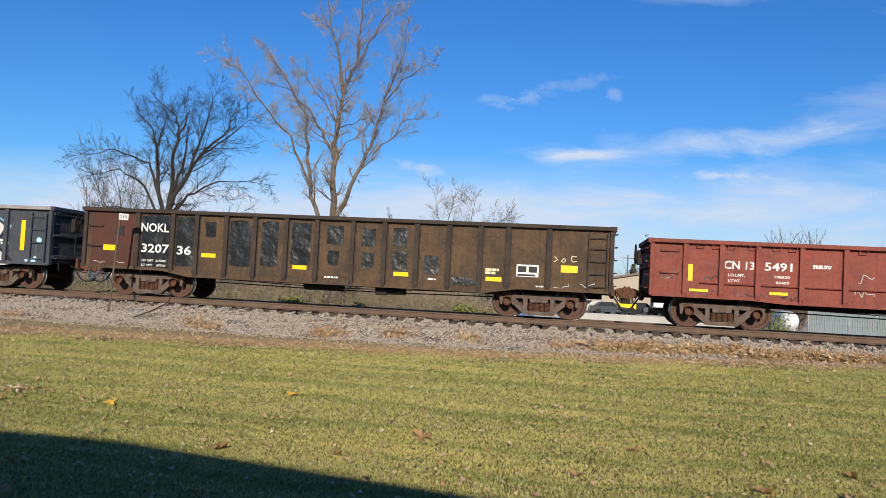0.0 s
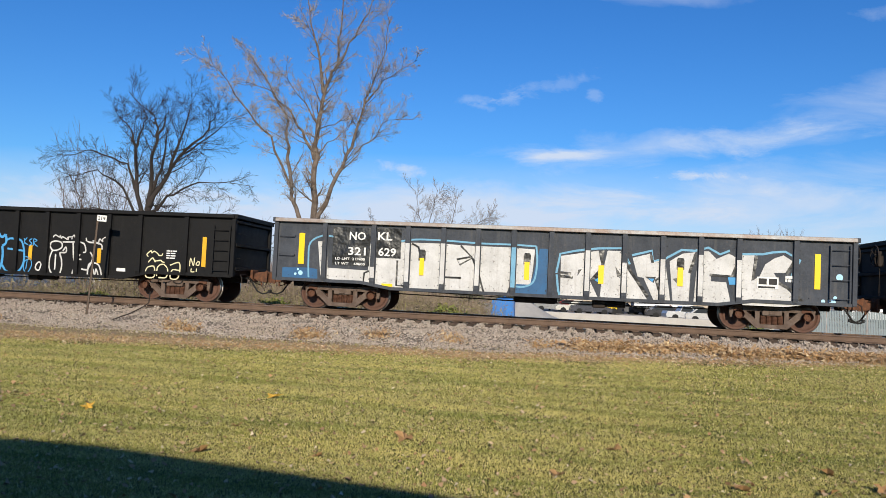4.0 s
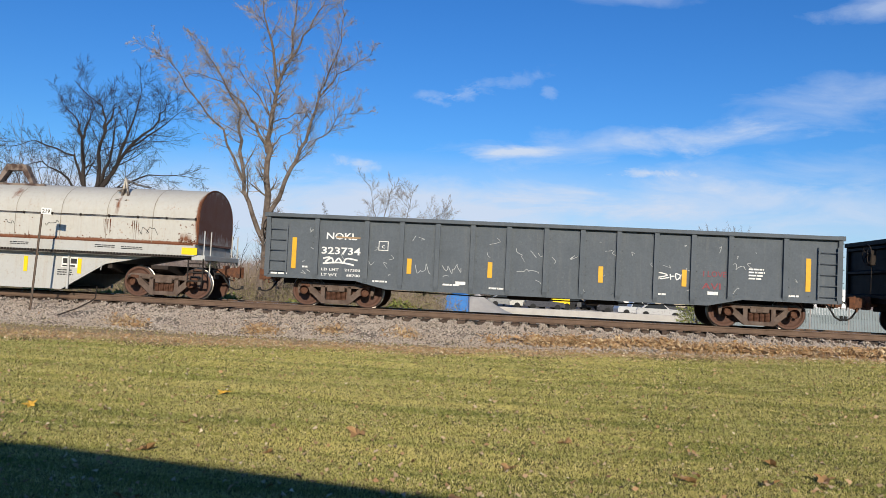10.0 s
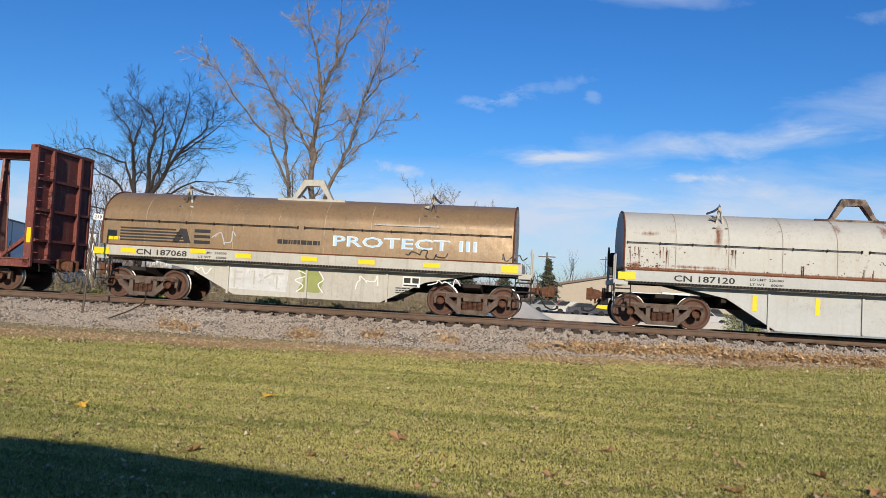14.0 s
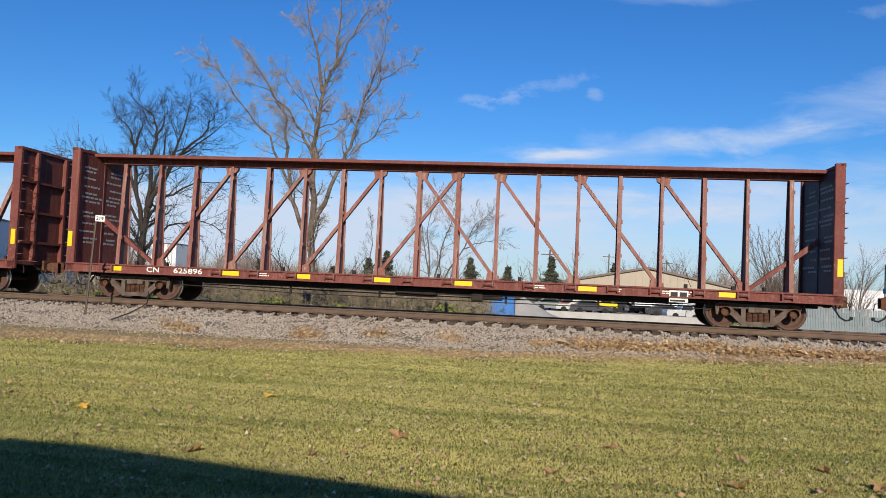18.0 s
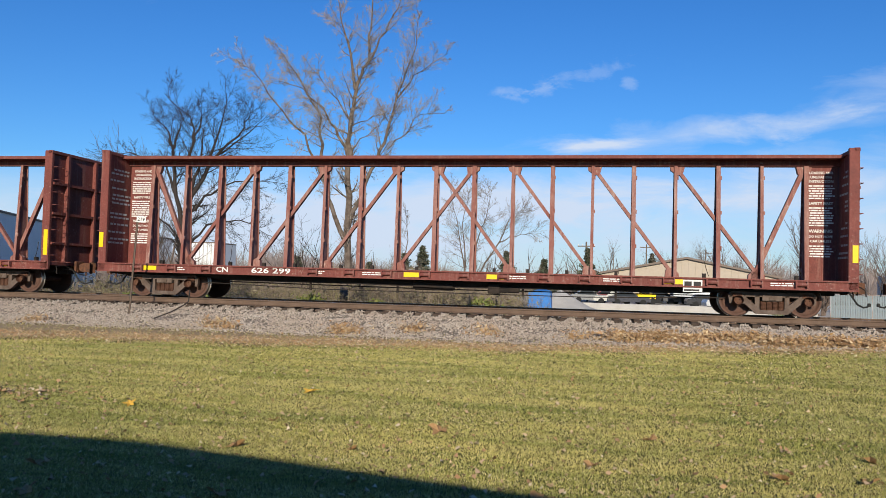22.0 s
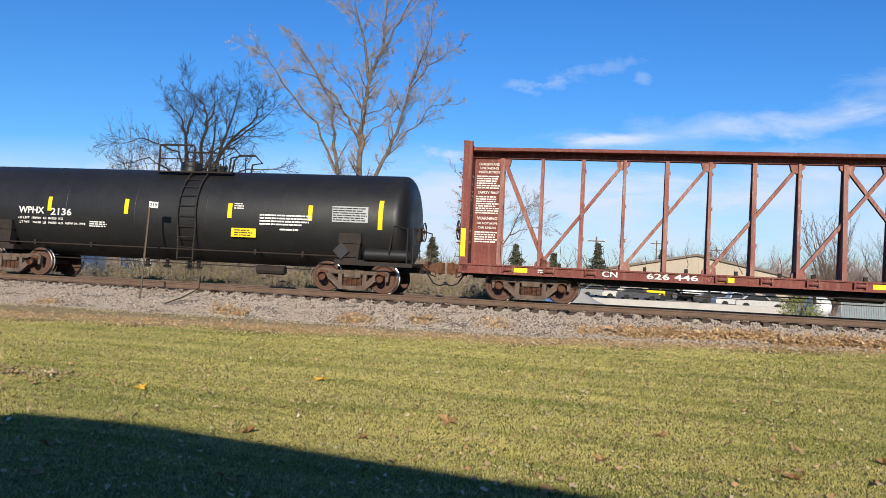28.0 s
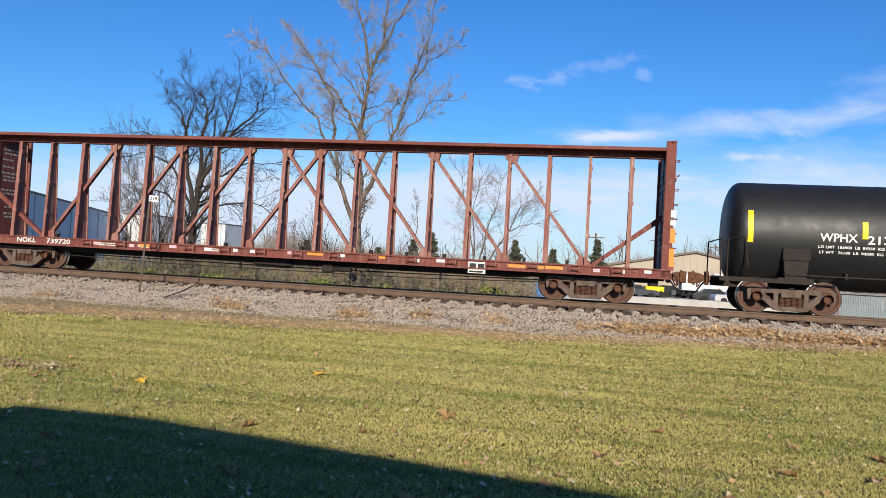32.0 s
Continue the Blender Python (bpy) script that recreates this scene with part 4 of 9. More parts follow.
    m.box(-h + 0.5, h - 0.5, -1.62, -1.40, 1.20, 1.225)
    k = int((L - 1.0) / 0.09)
    for i in range(k):
        x = -h + 0.5 + i * 0.09
        m.box(x, x + 0.045, -1.625, -1.60, 1.20, 1.265)
    part("walkway", m, M_UNDER, car, "dark expanded steel walkway", smooth=False)
    part("walkway", MB().box(-h + 0.5, h - 0.5, 1.40, 1.62, 1.20, 1.25), M_UNDER, car, smooth=False)
    for d in (-1, 1):
        m = MB()
        m.cbox(d * (h - 0.25) - 0.2, d * (h - 0.25) + 0.2, -1.45, 1.45, 1.15, 1.30, 0.01)
        for y in (-1.42, -0.9, 0.9, 1.42):
            m.tube([(d * (h - 0.1), y, 0.7), (d * (h - 0.1), y, 2.0)], 0.02, 5)
        part("end_platform", m, paint, car)
        m = MB()
        for z in (0.55, 0.8, 1.05):
            m.box(d * (h - 0.3) - 0.22, d * (h - 0.3) + 0.22, -1.52, -1.44, z - 0.02, z + 0.02)
        for x in (-0.22, 0.22):
            m.box(d * (h - 0.3) + x - 0.015, d * (h - 0.3) + x + 0.015, -1.5, -1.46, 0.5, 1.2)
        part("step_ladder", m, M_UNDER, car)
    underframe(car, L, tx, gear=False, side=1.2)
    brake_wheel(car, -h + 0.05, 0.6, 2.0, M_UNDER)
    return car


def centrebeam(label, cx, L, top, posts, braces, panels=True, clear=(0, 0), group="centre-beam flat wagons"):
    """A centre-beam flat wagon: deck, two end bulkheads, a spine of posts and slanting braces under a top chord."""
    car = thing("centrebeam_wagon", label, "freight wagon", (cx, TC, RZ), group)
    h, W, DZ = L / 2, 1.50, 1.02
    part("deck", MB().box(-h, h, -1.4, 1.4, DZ - 0.12, DZ - 0.02), M_CBRED, car, smooth=False)
    for s in (-1, 1):
        m = MB()
        y0, y1 = sorted((s * W, s * (W - 0.05)))
        m.box(-h, h, y0, y1, DZ - 0.22, DZ)
        part("side_sill", m, M_CBRED, car, smooth=False)
        y0, y1 = sorted((s * (W + 0.05), s * (W - 0.10)))
        part("deck_edge", MB().box(-h, h, y0, y1, DZ - 0.03, DZ + 0.012), M_CBRED, car, smooth=False)
        part("sill_flange", MB().box(-h, h, y0, y1, DZ - 0.26, DZ - 0.22), M_CBRED, car, smooth=False)
        y0, y1 = sorted((s * 1.0, s * 0.94))
        part("lower_sill", MB().prism([(-h + 0.1, 0.76), (h - 0.1, 0.76), (h - 0.1, 0.70), (h - 3.4, 0.66), (h - 4.2, 0.58), (-h + 4.2, 0.58), (-h + 3.4, 0.66), (-h + 0.1, 0.70)], y0, y1), M_UNDER, car, smooth=False)
    n = 18
    winch = MB().cyl((-0.12, 0, 0), (0.12, 0, 0), 0.055, n=8).box(-0.16, -0.12, -0.07, 0.05, -0.08, 0.08).box(0.12, 0.16, -0.07, 0.05, -0.08, 0.08).mesh("winch", M_CBRED)
    for i in range(n):
        x = -h + 1.4 + i * (L - 2.8) / (n - 1)
        if not clear[0] < x < clear[1]:
            part("winch", winch, None, car, at=(x, -W - 0.055, DZ - 0.11))
    # top chord and posts
    m = MB().cbox(-h + 0.05, h - 0.05, -0.55, 0.55, top - 0.10, top, 0.01).box(-h + 0.05, h - 0.05, -0.13, 0.13, top - 0.26, top - 0.10)
    part("top_chord", m, M_CBRED, car)
    for x, w in posts:
        # an H section that spreads towards the deck: two flanges and a web
        m = MB()
        k = w * 0.36
        for q in (-1, 1):
            ya, yb, t = q * 0.13, q * 0.31, q * 0.03
            m.prism([(ya, top - 0.25), (ya - t, top - 0.25), (yb - t, DZ - 0.02), (yb, DZ - 0.02)], x - k, x + k, "x")
        m.prism([(-0.10, top - 0.25), (0.10, top - 0.25), (0.28, DZ - 0.02), (-0.28, DZ - 0.02)], x - 0.012, x + 0.012, "x")
        for z in (1.9, 2.9, 3.9):        # cleats for the straps
            y = -0.13 - 0.18 * (top - 0.25 - z) / (top - 0.23 - DZ)
            m.box(x + k, x + k + 0.03, y - 0.01, y + 0.06, z - 0.05, z + 0.05)
        part("post", m, M_CBPOST, car, smooth=False)
    for x0, x1 in braces:            # from the head of one post to the foot of another
        d = 1 if x1 > x0 else -1
        z0, z1 = top - 0.38, DZ + 0.12
        k = 0.075
        m = MB().prism([(x0 - d * k * 0.4, z0 + 0.06), (x0 + d * k * 1.6, z0 + 0.02), (x1 + d * k * 0.6, z1 - 0.06), (x1 - d * k * 1.4, z1 - 0.02)], -0.07, 0.07)
        m.prism([(x0 - d * 0.16, top - 0.25), (x0 + d * 0.26, top - 0.25), (x0 + d * 0.20, z0 - 0.10), (x0 + d * 0.06, z0 - 0.14), (x0 - d * 0.14, z0)], -0.075, 0.075)
        m.prism([(x1 + d * 0.14, DZ - 0.02), (x1 - d * 0.26, DZ - 0.02), (x1 - d * 0.24, z1 + 0.10), (x1 - d * 0.1, z1 + 0.16), (x1 + d * 0.12, z1 + 0.02)], -0.075, 0.075)
        part("brace", m, M_CBPOST, car, smooth=False)
    for d in (-1, 1):
        m = MB()
        x0, x1 = sorted((d * h, d * (h - 0.10)))
        m.box(x0 + 0.03, x1 - 0.03, -1.42, 1.42, DZ, top + 0.0)
        bh = part("bulkhead", m, M_CBRED, car, "brown-red steel end bulkhead")
        for s in (-1, 1):
            x2, x3 = sorted((d * (h + 0.02), d * (h - 0.24)))
            y0, y1 = sorted((s * 1.50, s * 1.38))
            part("corner_post", MB().cbox(x2, x3, y0, y1, DZ - 0.25, top + 0.03, 0.015), M_CBRED, bh)
        x2, x3 = sorted((d * (h + 0.03), d * (h - 0.12)))
        part("cap", MB().cbox(x2, x3, -1.5, 1.5, top - 0.06, top + 0.04, 0.01), M_CBRED, bh)
        for y in (-0.72, 0.72):
            x2, x3 = sorted((d * (h + 0.09), d * (h - 0.05)))
            part("stiffener", MB().box(x2, x3, y - 0.05, y + 0.05, DZ, top - 0.05), M_CBRED, bh, smooth=False)
        for z in (1.6, 2.55, 3.5):
            x2, x3 = sorted((d * (h + 0.07), d * (h - 0.05)))
            part("cross_stiffener", MB().box(x2, x3, -1.4, 1.4, z - 0.04, z + 0.04), M_CBRED, bh, smooth=False)
        for k in range(8):
            m = MB()
            z = DZ + 0.2 + k * 0.4
            x2 = d * (h + 0.10)
            m.tube([(x2 - d * 0.08, -1.38, z), (x2 + d * 0.04, -1.38, z), (x2 + d * 0.04, -0.98, z), (x2 - d * 0.08, -0.98, z)], 0.012, 5)
            part("rung", m, M_CBRED, bh)
        if panels:
            x2, x3 = sorted((d * (h - 0.1), d * (h - 0.98)))
            part("centre_panel", MB().box(x2, x3, -0.05, 0.05, DZ, top - 0.22), M_CBRED, car, smooth=False)
        else:                        # short strut from the bulkhead down to the deck, and an inner plate
            xa, xb = d * (h - 0.12), d * (h - 2.05)
            part("end_strut", MB().prism([(xa, 2.66), (xa, 2.46), (xb, DZ), (xb - d * 0.16, DZ)], -0.07, 0.07), M_CBRED, car, smooth=False)
            x2, x3 = sorted((xa, d * (h - 0.17)))
            # at d > 0 plate and rib have their shade painted in as dark slate
            part("inner_plate", MB().box(x2, x3, -1.36, 1.36, DZ, top - 0.1), M_CBRED if d < 0 else M_SLATESHADE, car, smooth=False)
            part("plate_rib", MB().box(*sorted((d * (h - 0.17), d * (h - 0.19))), -0.05, 0.0, DZ, top - 0.1), M_CBRED if d < 0 else M_SLATESHADE, car, smooth=False)
    tx = 9.0 if L > 22.3 else h - 2.02
    underframe(car, L, (-tx, tx), z=0.7)
    brake_wheel(car, -h - 0.2, -0.75, 2.0, M_UNDER)
    m = MB()
    for x in (-4.2, -1.5, 2.2, 4.8):
        m.box(x - 0.03, x + 0.03, -0.95, -0.90, 0.36, 0.85)
    m.tube([(-h + 3.2, -0.92, 0.5), (-4, -0.92, 0.40), (4, -0.92, 0.40), (h - 3.2, -0.92, 0.5)], 0.014, 5)
    part("brake_rod", m, M_UNDER, car)
    return car


def tank_wagon(label, cx, L):
    car = thing("tank_wagon", label, "freight wagon", (cx, TC, RZ), "tank wagons")
    h, R, CZ = L / 2, 1.46, 2.16
    e = h - 0.15
    prof = []
    for i in range(9):
        t = math.pi / 2 * i / 8
        prof.append((-e + 0.42 - 0.42 * math.cos(t) ** 0.8, R * math.sin(t) ** 0.62 if i else 0.0))
    prof += [(-x, r) for x, r in prof[::-1]]
    part("tank", MB().lathe(prof, (0, 0, CZ), "x", 48), M_TANKP, car, "black steel tank with rounded ends")
    for x in (-3.6, -1.2, 1.2, 3.6):
        part("weld_seam", MB().lathe([(x - 0.012, R), (x, R + 0.006), (x + 0.012, R)], (0, 0, CZ), "x", 48), M_TANKP, car)
    top = CZ + R
    m = MB().cyl((-0.15, 0, top - 0.15), (-0.15, 0, top + 0.27), 0.34, n=20).cyl((-0.15, 0, top + 0.27), (-0.15, 0, top + 0.34), 0.28, 0.12, n=20)
    m.cyl((0.75, 0, top - 0.1), (0.75, 0, top + 0.12), 0.3, n=16).cyl((0.75, 0, top + 0.12), (0.75, 0, top + 0.18), 0.34, n=16)
    for k in range(8):
        a = k * math.pi / 4
        m.cyl((0.75 + 0.3 * math.cos(a), 0.3 * math.sin(a), top + 0.1), (0.75 + 0.3 * math.cos(a), 0.3 * math.sin(a), top + 0.24), 0.03, n=6)
    part("dome", m, M_TANKP, car)
    m = MB()
    for s in (-1, 1):
        y = s * 0.78
        m.tube([(-0.85, y, top - 0.1), (-0.85, y, top + 0.70), (-0.8, y, top + 0.74), (0.3, y, top + 0.74), (0.36, y, top + 0.68), (0.36, y, top - 0.1)], 0.032, 6)
        m.tube([(-0.85, y, top + 0.3), (0.36, y, top + 0.3)], 0.018, 6)
        m.tube([(0.85, y, top - 0.1), (0.95, y, top + 0.5), (1.1, y, top + 0.66), (1.7, y, top + 0.66), (1.95, y, top + 0.42), (1.6, y, top + 0.36), (1.55, y, top - 0.1)], 0.032, 6)
        m.tube([(1.35, y, top + 0.66), (1.35, y, top - 0.1)], 0.02, 6)
        m.box(-0.9, 1.7, y - 0.14, y + 0.14, top - 0.14, top - 0.10)
    part("platform", m, M_UNDER, car, "black railed top platform")
    m = MB()
    arc = [(math.radians(90 + 8 * i)) for i in range(14)]
    for x in (0.35, 0.87):
        pts = [(x + (0.04 if x > 0.6 else -0.04) * i / 13, (R + 0.09) * math.cos(t), CZ + (R + 0.09) * math.sin(t)) for i, t in enumerate(arc)]
        pts += [(x, -1.5, 1.2), (x, -1.5, 0.75)]
        m.tube(pts, 0.026, 6)
    for z in (0.8, 1.12, 1.44, 1.76, 2.08, 2.4, 2.72, 3.0, 3.25):
        y = -1.5 if z < 1.9 else -math.sqrt(max(0.0, (R + 0.09) ** 2 - (z - CZ) ** 2))
        m.tube([(0.35, y, z), (0.87, y, z)], 0.014, 6)
    part("ladder", m, M_UNDER, car, "black steel ladder")
    m = MB()
    m.tube([(-h + 1.6, -1.5, 1.06), (h - 1.6, -1.5, 1.06)], 0.022, 6)
    for x in (-4.6, -2.6, 2.9, 4.4):
        m.box(x - 0.03, x + 0.03, -1.5, -1.2, 1.0, 1.16)
    part("side_rail", m, M_UNDER, car)
    for d in (-1, 1):
        x = d * (h - 1.82)
        m = MB().box(x - 0.45, x + 0.45, -1.49, 1.49, 0.82, 0.98)
        m.prism([(x - 0.32, 1.5), (x + 0.32, 1.5), (x + 0.26, 0.95), (x - 0.26, 0.95)], -1.46, -1.15).prism([(x - 0.32, 1.5), (x + 0.32, 1.5), (x + 0.26, 0.95), (x - 0.26, 0.95)], 1.15, 1.46)
        m.box(x - 0.34, x + 0.34, -1.5, -1.3, 1.45, 1.75)
        m.box(d * (h - 1.6), d * (h + 0.1), -0.3, 0.3, 0.66, 0.95) if d > 0 else m.box(-(h + 0.1), -(h - 1.6), -0.3, 0.3, 0.66, 0.95)
        m.box(*(sorted((d * (h + 0.1), d * (h - 0.25)))), -1.5, 1.5, 0.84, 0.92)
        m.box(*(sorted((d * (h + 0.1), d * (h - 1.4)))), -1.52, -1.46, 0.82, 0.94)
        part("saddle", m, M_UNDER, car, smooth=False)
        m = MB().tube([(d * (h - 0.1), -1.4, 0.9), (d * (h - 0.1), -1.4, 1.95), (d * (h - 0.5), -1.47, 2.02), (d * (h - 0.62), -1.5, 1.2)], 0.02, 6)
        m.tube([(d * (h + 0.05), -1.3, 0.85), (d * (h + 0.05), -1.3, 1.95), (d * (h + 0.05), 1.3, 1.95), (d * (h + 0.05), 1.3, 0.85)], 0.02, 6)
        part("handrail", m, M_UNDER, car)
    part("air_reservoir", MB().lathe([(-0.7, 0), (-0.7, 0.12), (-0.64, 0.18), (0.64, 0.18), (0.7, 0.12), (0.7, 0)], (h - 0.75, -1.2, 1.16), "x", 14), M_TANKP, car)
    m = MB()
    for x in (-1.3, -0.6, 0.2, 0.5):
        m.cyl((x, -0.4, 0.45), (x, -0.4, 0.75), 0.06, n=8).cyl((x - 0.12, -0.4, 0.5), (x + 0.12, -0.4, 0.5), 0.035, n=6)
    m.tube([(-h + 3, -0.7, 0.62), (h - 3, -0.7, 0.62)], 0.016, 5)
    m.cyl((2.7, -0.8, 0.55), (3.6, -0.8, 0.55), 0.14, n=10)
    part("outlet_valve", m, M_UNDER, car)
    for x in (-h + 1.82, h - 1.82):
        add_truck(car, x)
    add_ends(car, L + 0.3)
    brake_wheel(car, h + 0.22, -0.6, 1.9, M_UNDER)
    return car


# ---------- the train ----------
TRAIN = []


def even(L, n, inset):
    return [-L / 2 + inset + i * (L - 2 * inset) / (n - 1) for i in range(n)]


def cb_layout(L):
    """Posts and braces of a centre-beam wagon, alike on both halves."""
    h = L / 2
    xs = [-h + 0.95 + i * (L - 1.9) / 17 for i in range(18)]
    posts = [(x, 0.165 if i in (0, 2, 4, 6, 8, 9, 11, 13, 15, 17) else 0.12) for i, x in enumerate(xs)]
    braces = [(xs[0], xs[1] + 0.2), (xs[3], xs[1]), (xs[5], xs[3]), (xs[7], xs[5]), (xs[9], xs[7]), (xs[8], xs[10]), (xs[10], xs[12]), (xs[12], xs[14]), (xs[14], xs[16]), (xs[17], xs[16] - 0.2)]
    return posts, braces


RIBS = [-6.5, -5.06, -4.06, -3.04, -2.05, -1.04, 0.0, 1.0, 2.0, 3.02, 4.02, 5.02, 6.48]
LADDER = [1.0 + 0.30 * k for k in range(5)]


def build_train():
    t = TRAIN.append
    t(gondola("faded oxide red gondola wagon, dented, with yellow strips", 9.77, 16.0, 2.39,
              [-7.09, -6.15, -5.22, -4.11, -3.02, -1.8, -0.6, 0.6, 1.8, 3.02, 4.11, 5.22, 6.15, 7.09], M_REDP, M_REDP, M_REDP, M_INNER, 0.84, 0.78, 2.6,
              ledge=1.22, ladders=((-7.75, -7.25, [1.5, 2.1]),)))
    t(gondola("brown gondola wagon with black repainted patches", -7.2, 15.9, 2.64,
              [-6.18, -5.04, -4.27, -3.34, -2.44, -1.47, -0.53, 0.55, 1.5, 2.45, 3.37, 4.28, 5.06, 6.2], M_GBROWN, M_GBRIB, M_GBRIB, M_INNER, 0.82, 0.67, 2.6,
              ladders=((-7.8, -7.35, [1.5, 2.1]), (7.3, 7.8, [1.0, 1.35, 1.7, 2.05, 2.35]))))
    t(gondola("dark grey gondola wagon covered in white and blue graffiti", -24.3, 16.0, 2.60, RIBS, M_GRAFP, M_GRAFP, M_SILVER, M_INNER, 0.80, 0.66, 2.6, brake=1,
              ladders=((-7.85, -7.4, [1.55, 2.1]), (7.35, 7.85, [1.0, 1.5, 1.9, 2.3]))))
    t(gondola("black gondola wagon with small graffiti tags", -41.53, 15.95, 2.64, RIBS, M_BLACKP, M_BLACKP, M_BLACKP, M_INNER, 0.80, 0.60, 2.6,
              ladders=((-7.85, -7.35, LADDER), (7.35, 7.85, LADDER))))
    t(gondola("slate grey gondola wagon with light scratches", -58.87, 15.9, 2.62, RIBS, M_GREYP, M_GREYP, M_GREYP, M_INNER, 0.80, 0.60, 2.6,
              ladders=((-7.85, -7.35, LADDER), (7.35, 7.85, LADDER))))
    t(coil_wagon("cream coil wagon with a rust-stained hood", -75.19, 13.2, 12.6, 0.0, M_TROUGH, M_CREAM, M_RUSTY, 0.12, arch=M_ARCH, seam=M_SEAMD))
    t(coil_wagon("cream coil wagon with a glossy brown hood", -90.5, 13.2, 12.45, -0.22, M_CREAM2, M_HOODBR, M_RUSTY, 0.28, (-5.2, 4.85), M_CREAM2, M_SEAML))
    p, b = cb_layout(22.2)
    inner = b[1:-1]
    for panels, cx in ((False, -110.29), (True, -134.06), (True, -157.88), (False, -198.36)):
        L = 22.46 if cx < -190 else 21.88 if -135 < cx < -130 else 22.2
        p, b = cb_layout(21.88 if L < 22 else 22.2)
        inner = b[1:-1]
        t(centrebeam("brown-red centre-beam flat wagon, empty" + (", with lettered end panels" if panels else ""), cx, L, 4.50, p, b if panels else inner, panels, (-8.9, -6.6) if not panels else (-7.2, -4.5)))
    t(tank_wagon("black tank wagon with white lettering and yellow strips", -178.1, 15.3))


build_train()
WEATHERED += [TRAIN[3], TRAIN[4]]


# ---------- trees ----------
M_BARK = surface("bark", (0.21, 0.165, 0.135), 0.95, 0, (0.085, 0.06, 0.045), 0.85, 3.5, fine=0.25, bump=0.5)
M_BARKD = surface("dark_bark", (0.055, 0.043, 0.038), 0.95, 0, (0.036, 0.030, 0.028), 0.7, 6, fine=0.25, bump=0.4)
M_TWIG = surface("twigs", (0.43, 0.385, 0.345), 0.9, 0, (0.20, 0.155, 0.125), 0.8, 4, fine=0.15, bump=0)
M_TWIGB = surface("brown_twigs", (0.17, 0.125, 0.10), 0.9, 0, (0.10, 0.075, 0.06), 0.6, 4, fine=0.15, bump=0)
M_LEAFB = surface("brown_leaf", (0.38, 0.31, 0.24), 0.8, 0, (0.22, 0.15, 0.10), 0.8, 8, fine=0.15, bump=0, rnd=0)


class TreeMesh:
    def __init__(self, rg):
        self.w, self.t, self.l, self.rg = MB(), MB(), MB(), rg

    def limb(self, p, d, length, r, level, cfg):
        rg = self.rg
        n = 5 if level < 2 else 4 if level == 2 else 3
        pts, rs = [p.copy()], [r]
        steps = cfg["steps"][min(level, len(cfg["steps"]) - 1)]
        q, v = p.copy(), d.normalized()
        for i in range(steps):
            v = (v + Vector((rg.gauss(0, 1), rg.gauss(0, 1), rg.gauss(0, 1))) * cfg["wiggle"] + Vector((0, 0, cfg["lift"][min(level, len(cfg["lift"]) - 1)]))).normalized()
            q = q + v * (length / steps)
            pts.append(q.copy())
            rs.append(max(0.0048, r * (1 - 0.82 * (i + 1) / steps)))
        (self.w if level < cfg.get("fine", 3) else self.t).tube(pts, rs, n if level else 8)
        if level >= cfg["depth"]:
            if rg.random() < cfg["leafy"]:
                for _ in range(cfg.get("leaves", 3)):
                    c = pts[rg.randrange(1, len(pts))] + Vector((rg.gauss(0, 0.1), rg.gauss(0, 0.1), rg.gauss(-0.05, 0.08)))
                    s = rg.uniform(0.014, 0.032)
                    a = Vector((rg.gauss(0, 1), rg.gauss(0, 1), rg.gauss(0, 1))).normalized() * s
                    b = a.orthogonal().normalized() * s * 0.7
                    self.l.add([tuple(c - a), tuple(c + b), tuple(c + a), tuple(c - b)], [(0, 1, 2, 3)])
            return
        k = cfg["kids"][min(level, len(cfg["kids"]) - 1)]
        for i in range(k):
            f = cfg["from"][min(level, len(cfg["from"]) - 1)]
            u = f + (1 - f) * (i + rg.uniform(0.1, 0.9)) / k
            j = min(int(u * steps), steps - 1)
            w = u * steps - j
            at = pts[j].lerp(pts[j + 1], w)
            axis = (pts[j + 1] - pts[j]).normalized()
            side = axis.orthogonal().normalized()
            side.rotate(Matrix.Rotation(rg.uniform(0, 2 * math.pi), 3, axis))
            ang = radians(rg.uniform(*cfg["angle"]))
            dd = axis * math.cos(ang) + side * math.sin(ang)
            ln = length * rg.uniform(*cfg["shrink"]) * (1.12 - 0.5 * u)
            self.limb(at, dd, ln, max(0.008, rs[j] * rg.uniform(0.45, 0.65)), level + 1, cfg)


